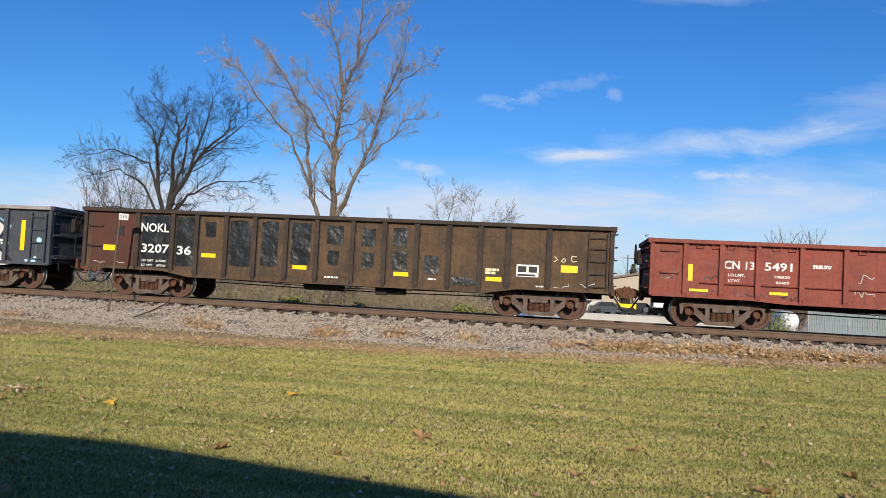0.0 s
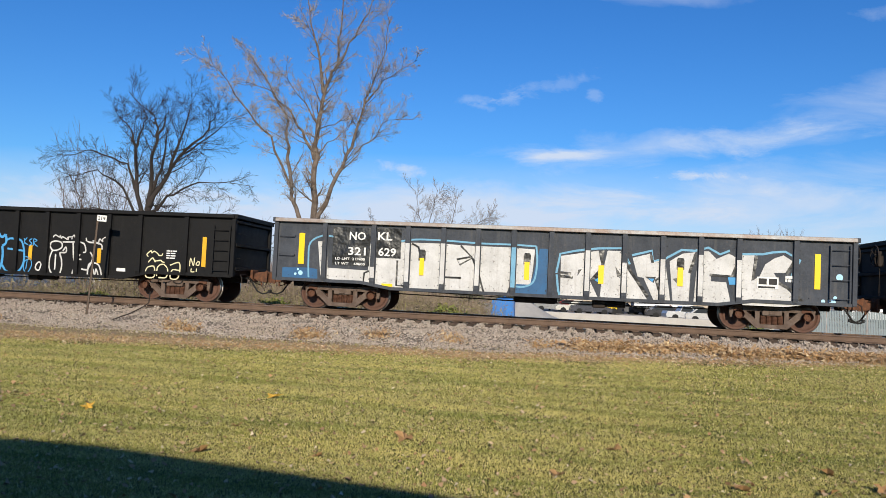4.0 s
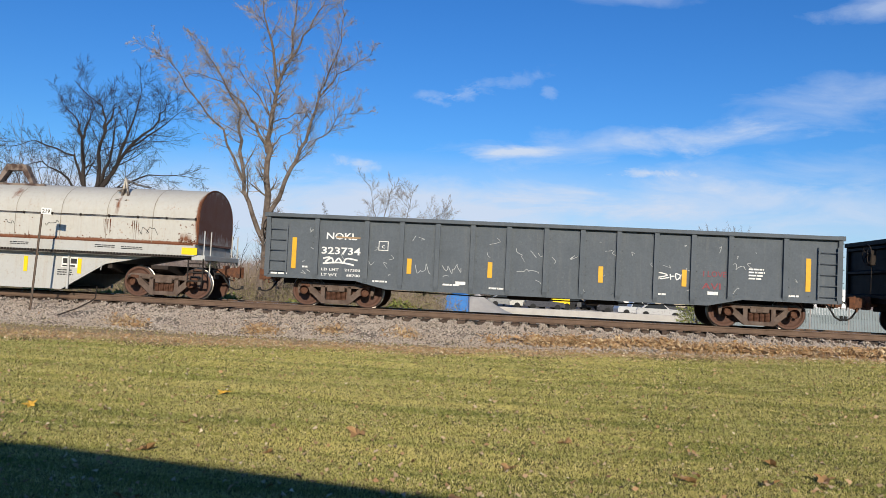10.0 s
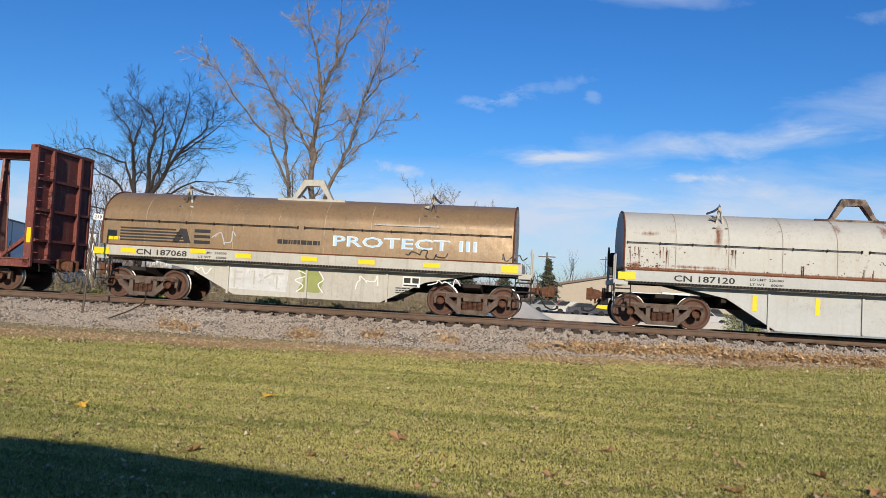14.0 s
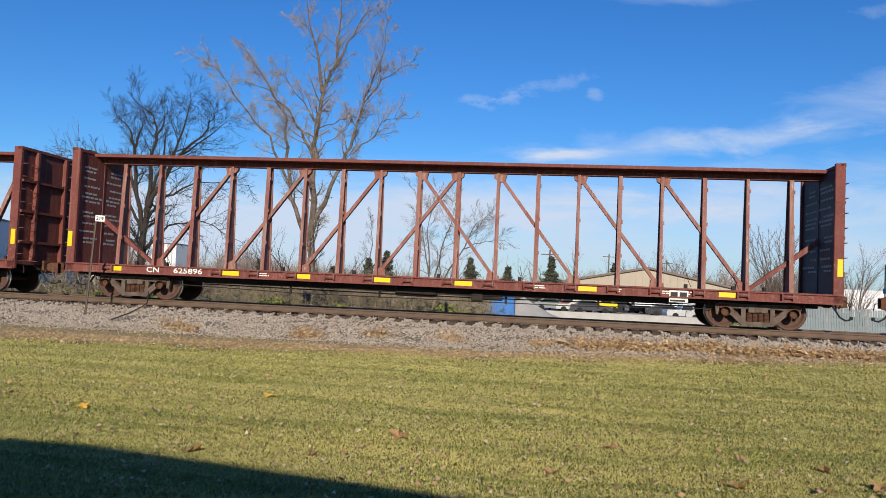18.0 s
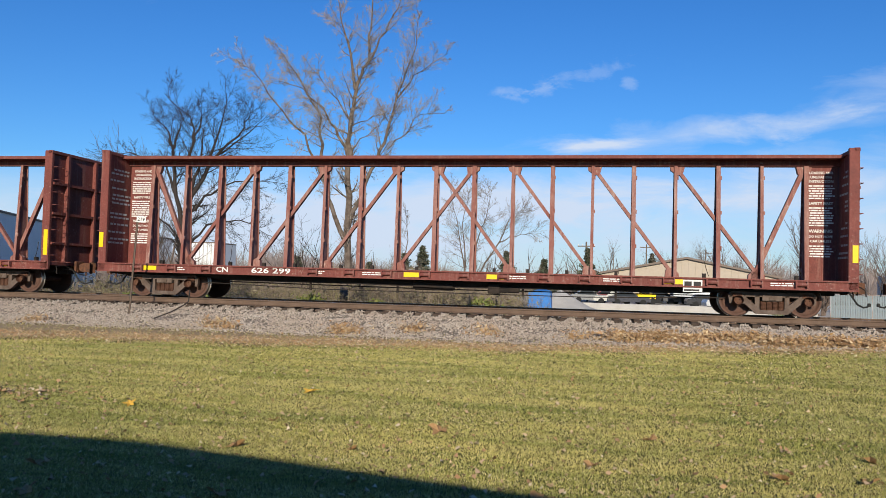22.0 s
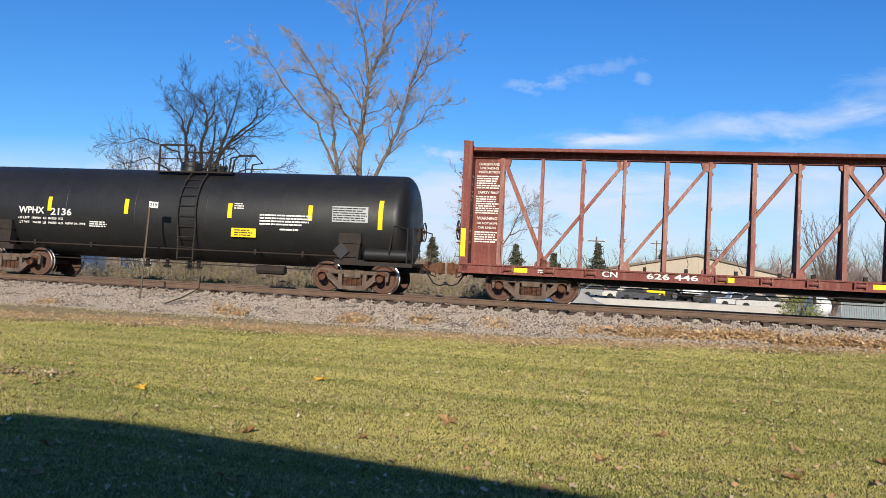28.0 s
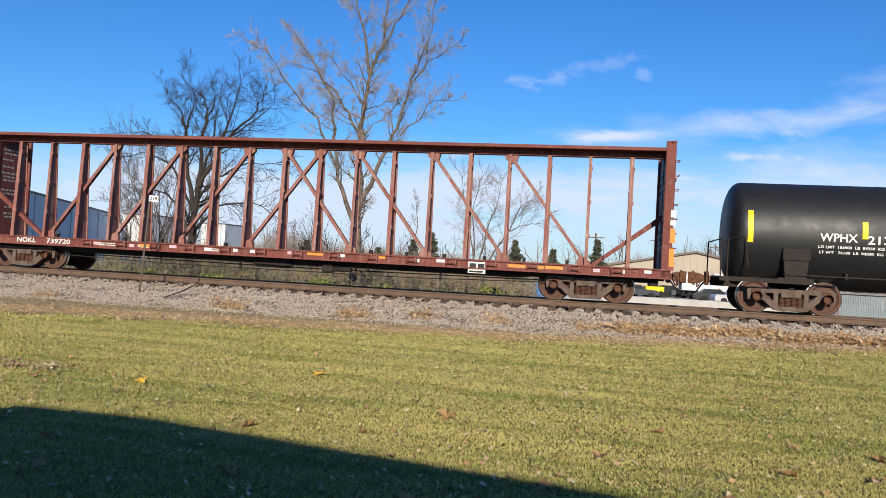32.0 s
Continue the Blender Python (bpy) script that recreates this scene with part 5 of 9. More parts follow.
def tree(label, x, y, stems, cfg, bark, seed, z=None, leaf=None, group="bare trees", height=None):
    """stems: guide lines of (aside, up) points with a foot radius, from which the limbs grow; or leaning stems of a height."""
    rg = random.Random(seed)
    tm = TreeMesh(rg)
    for guide, r in stems:
        if len(guide) == 2 and height:
            tm.limb(Vector((guide[0][0], 0, -0.1)), Vector((guide[1][0], guide[1][1], 1)), height, r, 0, cfg)
            continue
        pts = []
        for i in range(len(guide) - 1):
            for k in range(4):
                u = k / 4
                p = Vector((guide[i][0], 0, guide[i][1])).lerp(Vector((guide[i + 1][0], 0, guide[i + 1][1])), u)
                pts.append(p + Vector((rg.gauss(0, 0.04), rg.gauss(0, 0.05) * min(i, 3), rg.gauss(0, 0.05))))
        pts.append(Vector((guide[-1][0], rg.gauss(0, 0.3), guide[-1][1])))
        n = len(pts)
        rs = [max(0.012, r * cfg.get("thick", 1.0) * (1 - 0.93 * (i / (n - 1)) ** 0.8)) for i in range(n)]
        tm.w.tube([tuple(p) for p in pts], rs, 8)
        total = sum((pts[i + 1] - pts[i]).length for i in range(n - 1))
        kids = int(total * cfg["rate"])
        for k in range(kids):
            u = cfg["bare"] + (1 - cfg["bare"]) * (k + rg.random()) / kids
            j = min(int(u * (n - 1)), n - 2)
            at = pts[j].lerp(pts[j + 1], u * (n - 1) - j)
            axis = (pts[j + 1] - pts[j]).normalized()
            side = axis.orthogonal().normalized()
            side.rotate(Matrix.Rotation(rg.uniform(0, 2 * math.pi), 3, axis))
            ang = radians(rg.uniform(28, 62))
            tm.limb(at, axis * math.cos(ang) + side * math.sin(ang), rg.uniform(*cfg["reach"]) * (1.15 - 0.55 * u), max(0.012, rs[j] * rg.uniform(0.25, 0.42)), 1, cfg)
    e = thing("tree", label, "tree", (x, y, ground_z(x, y) - 1.3 * smooth(27, 46, y) if z is None else z), group)
    part("trunk", tm.w, bark, e)
    if tm.t.v:
        part("crown", tm.t, M_TWIG if bark is not M_BARKD else M_BARKD, e, "bare twigs", smooth=False)
    if tm.l.v:
        part("leaf_remnant", tm.l, leaf or M_LEAFB, e, "few dry brown leaves", smooth=False)
    return e


BIG = dict(steps=[12, 7, 5, 3], wiggle=0.08, lift=[0.02, 0.05, 0.03, 0.02], depth=3, fine=2, leafy=0.42, leaves=2, thick=0.66, kids=[9, 8, 6], shrink=(0.32, 0.58),
           angle=(22, 60), rate=3.0, bare=0.14, reach=(0.6, 2.0), **{"from": [0.2, 0.15, 0.15, 0.2]})
DARK = dict(steps=[8, 6, 4, 3], wiggle=0.05, lift=[0.0, 0.03, 0.03, 0.02], depth=3, fine=2, leafy=0.0, thick=0.8, kids=[8, 8, 5], shrink=(0.34, 0.62), angle=(25, 58),
            rate=2.4, bare=0.2, reach=(1.1, 2.7), **{"from": [0.30, 0.12, 0.12, 0.2]})
THIN = dict(steps=[8, 6, 4, 3], wiggle=0.12, lift=[0.02, 0.06, 0.03, 0.0], depth=3, leafy=0.0, kids=[9, 7, 5], shrink=(0.35, 0.58), angle=(20, 48),
            rate=1.8, bare=0.2, reach=(1.2, 2.4), **{"from": [0.25, 0.15, 0.2]})
FAR = dict(steps=[6, 4, 3], wiggle=0.12, lift=[0.02, 0.05, 0.03], depth=2, leafy=0.0, kids=[12, 8], shrink=(0.32, 0.55), angle=(15, 45), rate=1.5, bare=0.2, reach=(1, 2),
           **{"from": [0.15, 0.15]})


COTTON_STEMS = [
    ([(0, -0.3), (0.2, 3.2), (0.2, 6.5), (0.1, 8.6), (0.2, 10.6), (0.4, 11.9), (0.9, 13.0), (1.0, 14.6), (1.1, 17.7)], 0.34),
    ([(0.1, 4.3), (-0.9, 6.7), (-1.3, 9.1), (-1.5, 10.7), (-2.7, 12.6), (-3.8, 14.1)], 0.20),
    ([(0.2, 5.1), (1.3, 7.8), (2.1, 9.6), (2.5, 11.5), (3.2, 13.2), (3.5, 15.5)], 0.19)]
COTTON_LIMBS = [
    ([(0.35, 11.6), (-0.1, 14.0), (-0.5, 15.3), (-0.9, 17.4)], 0.13),
    ([(0.9, 13.0), (1.8, 14.5), (2.5, 16.0), (2.9, 17.3)], 0.09), ([(0.1, 8.5), (-0.6, 9.9), (-1.5, 11.0), (-2.5, 11.9), (-4.1, 12.2)], 0.13),
    ([(-0.9, 6.9), (-2.2, 9.5), (-3.7, 11.1), (-4.9, 12.6), (-5.8, 13.3)], 0.11), ([(2.4, 11.1), (3.3, 12.3), (4.9, 13.3)], 0.08),
    ([(2.0, 8.8), (3.0, 9.6), (3.5, 10.4), (4.8, 10.5)], 0.06), ([(0.2, 10.1), (-0.8, 11.5), (-2.2, 13.2)], 0.07),
    ([(0.2, 9.9), (1.3, 10.4), (2.4, 10.6)], 0.05), ([(0.2, 8.8), (1.2, 9.6), (2.0, 10.3)], 0.05)]
DARK_STEMS = [
    ([(-0.2, -0.3), (-0.2, 3.3), (-0.1, 5.1), (0.0, 7.0), (0.6, 8.8), (0.9, 11.2)], 0.40), ([(-0.1, 5.1), (-0.8, 8.2), (-0.9, 9.9), (-1.3, 10.9), (-2.4, 12.2)], 0.19),
    ([(0.0, 6.4), (0.1, 9.2), (0.3, 10.7), (0.0, 11.8), (-1.6, 13.1)], 0.17), ([(0.1, 6.9), (1.1, 8.7), (1.8, 11.0), (2.3, 13.0)], 0.18),
    ([(0.1, 7.0), (1.7, 9.6), (3.2, 11.1), (3.7, 12.4)], 0.16)]
DARK_LIMBS = [
    ([(-0.9, 9.9), (-0.6, 11.2), (-0.3, 12.1)], 0.10), ([(0.3, 10.5), (0.8, 11.6), (0.9, 12.3)], 0.10), ([(1.7, 9.6), (3.7, 10.9), (4.6, 11.9)], 0.08),
    ([(0.0, 6.2), (1.1, 7.3), (2.9, 8.3), (5.8, 8.1)], 0.13), ([(-0.1, 4.3), (1.2, 5.8), (3.3, 6.1), (5.4, 5.1)], 0.11),
    ([(-0.7, 7.6), (-1.3, 9.0), (-3.4, 9.8), (-5.5, 9.5)], 0.11), ([(-0.3, 5.7), (-1.6, 7.8), (-3.2, 8.8), (-5.1, 8.1)], 0.11),
    ([(-0.2, 5.0), (-1.8, 6.4), (-3.6, 6.6), (-5.2, 5.6)], 0.09)]


def build_trees():
    tree("tall bare cottonwood with few remaining brown leaves", -12.1, 36.0, COTTON_STEMS + COTTON_LIMBS, BIG, M_BARK, 11)
    tree("wide dark bare tree with several stems", -22.4, 39.5, DARK_STEMS + DARK_LIMBS, DARK, M_BARKD, 5)
    tree("twiggy brown bare tree with many thin stems", -27.2, 44.0, [([(0.1 * k, 0), (0.2 * k, 0.05 * (k % 2))], 0.07) for k in (-3.2, -2.4, -1.7, -1.0, -0.4, 0.2, 0.8, 1.5)],
         dict(FAR, steps=[8, 6, 4], wiggle=0.10, kids=[16, 9], angle=(14, 40), shrink=(0.25, 0.48), lift=[0.02, 0.04, 0.02]), M_TWIGB, 25, height=10.0)
    tree("small thin bare tree", -10.0, 58.0, [([(0, 0), (0.1, 4.5), (-0.5, 7.2), (-1.3, 10.9)], 0.12), ([(0.3, 3.0), (0.9, 6.4), (1.6, 8.6), (2.0, 10.6)], 0.10), ([(0.6, 3.4), (2.6, 6.6), (3.4, 8.4), (4.6, 9.4)], 0.10),
         ([(0.1, 4.6), (-0.2, 8.0), (0.4, 11.0)], 0.08), ([(2.6, 6.6), (4.2, 7.2), (5.6, 7.3)], 0.06)], dict(THIN, wiggle=0.07, reach=(1.1, 2.7), rate=2.4, kids=[9, 8, 6], angle=(25, 60), thick=0.8), M_BARK, 7)
    tree("slender young birch, bare", -14.0, 55.0, [([(0, 0), (0.1, 3.4), (0.3, 6.5), (0.2, 8.6)], 0.09)], dict(THIN, reach=(0.6, 1.4)), M_BARK, 8)
    tree("slender young birch, bare", -17.6, 55.0, [([(0, 0), (-0.1, 3.0), (0.2, 6.0)], 0.08)], dict(THIN, reach=(0.6, 1.4)), M_BARK, 9)
    tree("round bare tree with many erect stems", 19.2, 75.0, [([(0, 0), (0.16 * k, 0.1 * (k % 2))], 0.085) for k in (-1.5, -1.0, -0.5, -0.15, 0.2, 0.6, 1.0, 1.5)],
         dict(FAR, steps=[7, 5, 4], wiggle=0.05, kids=[30, 14], angle=(12, 36), shrink=(0.15, 0.30), lift=[0.01, 0.03, 0.02]), M_TWIGB, 15, height=9.7)
    tree("bare tree with a loose spreading crown", 27.5, 80.0, [([(0, 0), (0.22 * k, 0.1)], 0.09) for k in (-1.8, -1.0, -0.3, 0.5, 1.3)], dict(FAR, wiggle=0.07, angle=(15, 42), kids=[16, 9]), M_TWIGB, 16, height=8.0)
    tree("small dark bare tree", -17.5, 47.0, [([(0, 0), (0.3 * k, 0.1)], 0.09) for k in (-1.5, -0.5, 0.6, 1.4)], FAR, M_BARKD, 21, height=6.0)
    for k, (x, y, hh) in enumerate(((17.5, 138, 10.0), (21.5, 140, 10.4), (25.5, 136, 9.0), (12.5, 142, 8.8), (34.0, 130, 9.5), (39.0, 132, 10.5))):
        tree("bare grey tree with a rounded crown behind the sheds", x, y, [([(0, 0), (0.28 * q, 0.12 * (q % 2))], 0.13) for q in (-1.6, -0.9, -0.2, 0.5, 1.3)], dict(FAR, steps=[7, 5, 4], kids=[18, 9], angle=(20, 48), shrink=(0.28, 0.5)), M_TWIGB, 40 + k,
             height=hh, group="distant trees")
    rg = random.Random(31)
    for i in range(26):              # row of bare trees on the horizon
        s = -0.62 + i * 0.042 + rg.uniform(-0.012, 0.012)
        y = rg.uniform(125, 165)
        tree("slender grey bare tree", s * y, y, [([(0, 0), (rg.uniform(-0.5, 0.5) + 0.35 * k, 0.1)], 0.16) for k in (-1, 0, 1)], dict(FAR, kids=[9, 5]), M_BARK, 100 + i, height=rg.uniform(6.5, 10.0), group="distant trees")


build_trees()


# ---------- lettering, strips and graffiti on the wagons ----------
M_SPRAYW = surface("spray_white", (0.60, 0.59, 0.58), 0.65, 0, (0.45, 0.44, 0.425), 0.7, 2.2, streak=0.5, streak_col=(0.36, 0.33, 0.30), fine=0.10, bump=0.1, chip=0.8, chip_col=(0.16, 0.14, 0.13), dent=0.3)
M_OUTLINE = surface("spray_teal", (0.17, 0.37, 0.52), 0.6, 0, (0.12, 0.28, 0.42), 0.5, 3, fine=0.1, bump=0, chip=0.5, chip_col=(0.05, 0.06, 0.08))
M_SPRAYB = surface("spray_blue", (0.07, 0.30, 0.58), 0.6, 0, (0.05, 0.22, 0.47), 0.5, 3, fine=0.08, bump=0)
M_SPRAYL = surface("spray_light_blue", (0.42, 0.66, 0.80), 0.6, 0, (0.30, 0.55, 0.74), 0.5, 3, fine=0.08, bump=0)
M_SPRAYD = surface("spray_deep_blue", (0.03, 0.11, 0.24), 0.6, 0, (0.03, 0.08, 0.16), 0.5, 3, fine=0.08, bump=0)
M_SPRAYP = surface("spray_pink", (0.75, 0.38, 0.42), 0.6, fine=0.08, bump=0)
M_SPRAYC = surface("spray_cream", (0.66, 0.60, 0.38), 0.6, fine=0.08, bump=0)
M_SPRAYR = surface("spray_red", (0.26, 0.05, 0.06), 0.6, fine=0.08, bump=0)
M_SPRAYG = surface("spray_olive", (0.28, 0.30, 0.10), 0.6, 0, (0.20, 0.22, 0.08), 0.5, 3, fine=0.08, bump=0)
M_SPRAYO = surface("worn_orange", (0.62, 0.27, 0.05), 0.6, 0, (0.45, 0.17, 0.05), 0.5, 8, fine=0.1, bump=0)
M_CHALK = surface("chalk_marks", (0.42, 0.43, 0.43), 0.8, fine=0.08, bump=0)
M_PATCH = surface("fresh_black_patch", (0.009, 0.009, 0.010), 0.38, 0, (0.014, 0.0135, 0.013), 0.7, 3, streak=0.3, streak_col=(0.05, 0.045, 0.04), fine=0.15, chip=0.45, chip_col=(0.12, 0.09, 0.07), spec=0.45, dent=0.8)
M_REDBAY = surface("red_brown_bay", (0.10, 0.034, 0.024), 0.75, 0, (0.06, 0.03, 0.025), 0.7, 2, streak=0.4, streak_col=(0.04, 0.03, 0.025), fine=0.15)
M_LETBLUE = surface("letter_blue", (0.40, 0.56, 0.72), 0.6, fine=0.06, bump=0)


def bezier_line(pts, k=5):
    """A smooth line through the points."""
    if len(pts) < 3:
        return pts
    out = []
    for i in range(len(pts) - 1):
        p0, p1, p2, p3 = pts[max(i - 1, 0)], pts[i], pts[i + 1], pts[min(i + 2, len(pts) - 1)]
        for j in range(k):
            t = j / k
            out.append(tuple(0.5 * (2 * p1[c] + (p2[c] - p0[c]) * t + (2 * p0[c] - 5 * p1[c] + 4 * p2[c] - p3[c]) * t * t + (3 * p1[c] - p0[c] - 3 * p2[c] + p3[c]) * t ** 3) for c in (0, 1)))
    return out + [pts[-1]]


def stroke(m, pts, w, y, curvy=True):
    """A flat painted line in the plane of a wagon's side."""
    pts = bezier_line(pts) if curvy else pts
    vs, fs = [], []
    for i, p in enumerate(pts):
        a, b = pts[max(i - 1, 0)], pts[min(i + 1, len(pts) - 1)]
        dx, dz = b[0] - a[0], b[1] - a[1]
        n = math.hypot(dx, dz) or 1.0
        nx, nz = -dz / n * w / 2, dx / n * w / 2
        vs += [(p[0] + nx, y, p[1] + nz), (p[0] - nx, y, p[1] - nz)]
    for i in range(len(pts) - 1):
        fs.append((2 * i, 2 * i + 1, 2 * i + 3, 2 * i + 2))
    m.add(vs, fs)


def paint_strokes(car, lines, w, mat, y=-1.468, curvy=True, name="graffiti_line"):
    m = MB()
    for k, l in enumerate(lines):
        stroke(m, l, w, y - 0.0004 * k, curvy)
    o = part(name, m, mat, car, smooth=False)
    o["kind"] = "stuff" if len(lines) > 6 else ""
    if len(lines) <= 6:
        del o["kind"]
    return o


def paint_area(car, poly, mat, y=-1.464, name="painted_area"):
    return part(name, MB().prism(poly, y - 0.001, y + 0.002), mat, car, smooth=False)


def plate(car, x, z, w, h, mat, y=-1.466, name="stencil_bar"):
    return part(name, MB().box(x - w / 2, x + w / 2, y - 0.002, y + 0.002, z - h / 2, z + h / 2), mat, car, smooth=False)


def scribble(x, z, w, h, n, seed):
    """A hand-drawn tag: loops and kinks that run along a line."""
    rg = random.Random(seed)
    pts = []
    for i in range(n):
        u = i / (n - 1)
        pts.append((x - w / 2 + w * u + rg.uniform(-1.1, 1.1) * w / n, z + rg.uniform(-0.5, 0.5) * h * (1 if i % 2 else -1) * rg.choice((1, 1, -0.4)) + 0.1 * h * math.sin(9 * u)))
    return pts


def bars(car, x, z, w, h, rows, mat, y=-1.466, seed=1, fill=0.8):
    """Lines of small print that cannot be read, as bars."""
    rg = random.Random(seed)
    m = MB()
    for r in range(rows):
        zz = z + h / 2 - (r + 0.5) * h / rows
        a = x - w / 2
        end = a + w * rg.uniform(0.78, 1.0)
        while a < end - 0.02:
            b = min(end, a + rg.uniform(0.04, 0.2))
            m.box(a, b, y - 0.002, y + 0.002, zz - h / rows * fill / 2, zz + h / rows * fill / 2)
            a = b + 0.022
    o = part("small_print", m, mat, car, "unreadable small stencil print", smooth=False)
    o["kind"] = "stuff"
    return o


def board(car, x, z, w, h, y=-1.47):
    """Inspection stencil: a white frame round dark fields."""
    plate(car, x, z, w, h, M_WHITE, y, "stencil_frame")
    for dx, dz, ww, hh in ((-0.24, 0.12, 0.38, 0.5), (0.24, 0.12, 0.38, 0.5), (-0.05, -0.36, 0.8, 0.16)):
        plate(car, x + dx * w, z + dz * h, ww * w, hh * h, M_BLACK, y - 0.003, "stencil_field")


def dress_red(car):
    for x, z, w, h in ((-6.95, 1.5, 0.12, 0.45), (-6.72, 1.03, 0.50, 0.07), (-4.67, 1.04, 0.47, 0.08)):
        strip(car, x, z, w, h)
    words("lettering", "CN 13", 0.30, M_WHITE, car, -5.69, -1.468, 1.74, 0.78)
    words("lettering", "5491", 0.30, M_WHITE, car, -4.66, -1.468, 1.74, 0.70)
    words("lettering", "LD.LMT.", 0.10, M_WHITE, car, -5.75, -1.468, 1.48, 0.43)
    words("lettering", "LT.WT.", 0.10, M_WHITE, car, -5.80, -1.468, 1.33, 0.32)
    words("lettering", "198600", 0.10, M_WHITE, car, -4.60, -1.468, 1.48, 0.39)
    words("lettering", "66400", 0.10, M_WHITE, car, -4.58, -1.468, 1.33, 0.34)
    bars(car, -3.55, 1.80, 0.55, 0.10, 2, M_WHITE, seed=3)
    paint_strokes(car, [scribble(-7.5, 1.42, 0.5, 0.22, 9, 1), scribble(-6.3, 1.40, 0.6, 0.26, 9, 2), scribble(-6.5, 0.96, 0.5, 0.2, 7, 3), scribble(-5.4, 1.0, 0.7, 0.22, 9, 4), scribble(-4.4, 0.93, 0.5, 0.2, 7, 5)], 0.025, M_PATCH)
    paint_strokes(car, [scribble(-2.5, 1.55, 0.45, 0.35, 9, 6), scribble(-2.5, 1.15, 0.5, 0.2, 9, 7)], 0.02, M_CHALK)
    m = MB()
    for x in (-5.9, -5.35, -4.75, -4.35, -2.6, -6.7, -6.3):
        m.tube([(x - 0.1, -1.56, 2.27), (x - 0.09, -1.585, 2.2), (x + 0.09, -1.585, 2.2), (x + 0.1, -1.56, 2.27)], 0.012, 5)
    part("lashing_ring", m, M_REDP, car)


def dress_brown(car):
    for x, z, w, h in ((-7.08, 1.43, 0.46, 0.17), (-3.88, 1.33, 0.46, 0.12), (-1.02, 1.11, 0.43, 0.12), (2.02, 1.06, 0.44, 0.12), (4.69, 1.05, 0.45, 0.12), (6.78, 1.43, 0.46, 0.2)):
        strip(car, x, z, w, h, y=-1.472)
    plate(car, -7.0, 1.68, 1.45, 1.7, M_REDBAY, -1.462, "repainted_bay")
    for x, z, w, h in ((-5.61, 1.62, 0.98, 1.66), (-4.66, 1.72, 0.60, 1.47), (-6.79, 1.95, 0.27, 0.28), (-3.85, 2.1, 0.36, 0.45), (-2.92, 1.73, 0.66, 1.34), (-1.98, 1.76, 0.53, 1.31),
                       (-1.02, 1.81, 0.60, 1.25), (0.03, 2.1, 0.51, 0.54), (-0.02, 1.43, 0.33, 0.42), (1.02, 2.08, 0.40, 0.51), (1.02, 1.42, 0.36, 0.45), (1.94, 2.13, 0.41, 0.52),
                       (1.96, 1.43, 0.43, 0.52), (2.90, 1.36, 0.44, 0.53), (3.83, 0.93, 0.69, 0.2)):
        rg = random.Random(int(x * 100))
        a, b, c, d = x - w / 2, x + w / 2, z - h / 2, z + h / 2
        j = lambda s=0.025: rg.uniform(-s, s)
        paint_area(car, [(a + j(), c + j()), ((a + b) / 2, c + j()), (b + j(), c + j()), (b + j(), (c + d) / 2), (b + j(), d + j()), ((a + b) / 2, d + j(0.04)), (a + j(), d + j()), (a + j(), (c + d) / 2)],
                   M_PATCH, -1.466, "black_patch")
    words("lettering", "NOKL", 0.36, M_WHITE, car, -5.66, -1.472, 2.08, 0.90)
    words("lettering", "3207", 0.36, M_WHITE, car, -5.62, -1.472, 1.45, 0.90)
    words("lettering", "36", 0.36, M_WHITE, car, -4.68, -1.472, 1.43, 0.45)
    words("lettering", "LD LMT  215000", 0.09, M_WHITE, car, -5.63, -1.472, 1.09, 0.78)
    words("lettering", "LT WT    67700", 0.09, M_WHITE, car, -5.63, -1.472, 0.95, 0.78)
    board(car, 5.63, 1.33, 0.62, 0.34)
    bars(car, -0.01, 0.87, 0.49, 0.06, 1, M_WHITE, seed=4)
    bars(car, 2.94, 0.96, 0.25, 0.06, 1, M_WHITE, seed=5)
    bars(car, 4.65, 1.27, 0.4, 0.18, 2, M_SPRAYC, seed=6)
    bars(car, 6.0, 0.9, 0.25, 0.07, 1, M_WHITE, seed=7)
    paint_strokes(car, [[(6.42, 1.72), (6.34, 1.78), (6.44, 1.68), (6.34, 1.62)], [(6.6, 1.7), (6.56, 1.64), (6.64, 1.62), (6.66, 1.7), (6.6, 1.72)], [(6.98, 1.78), (6.84, 1.78), (6.86, 1.64), (6.98, 1.66)]], 0.02, M_SPRAYC)
    paint_strokes(car, [scribble(6.6, 0.95, 0.4, 0.12, 7, 8), scribble(7.3, 1.0, 0.4, 0.12, 7, 9), scribble(-7.4, 1.0, 0.4, 0.12, 7, 10), scribble(-6.7, 1.0, 0.3, 0.12, 7, 12)], 0.018, M_CHALK)


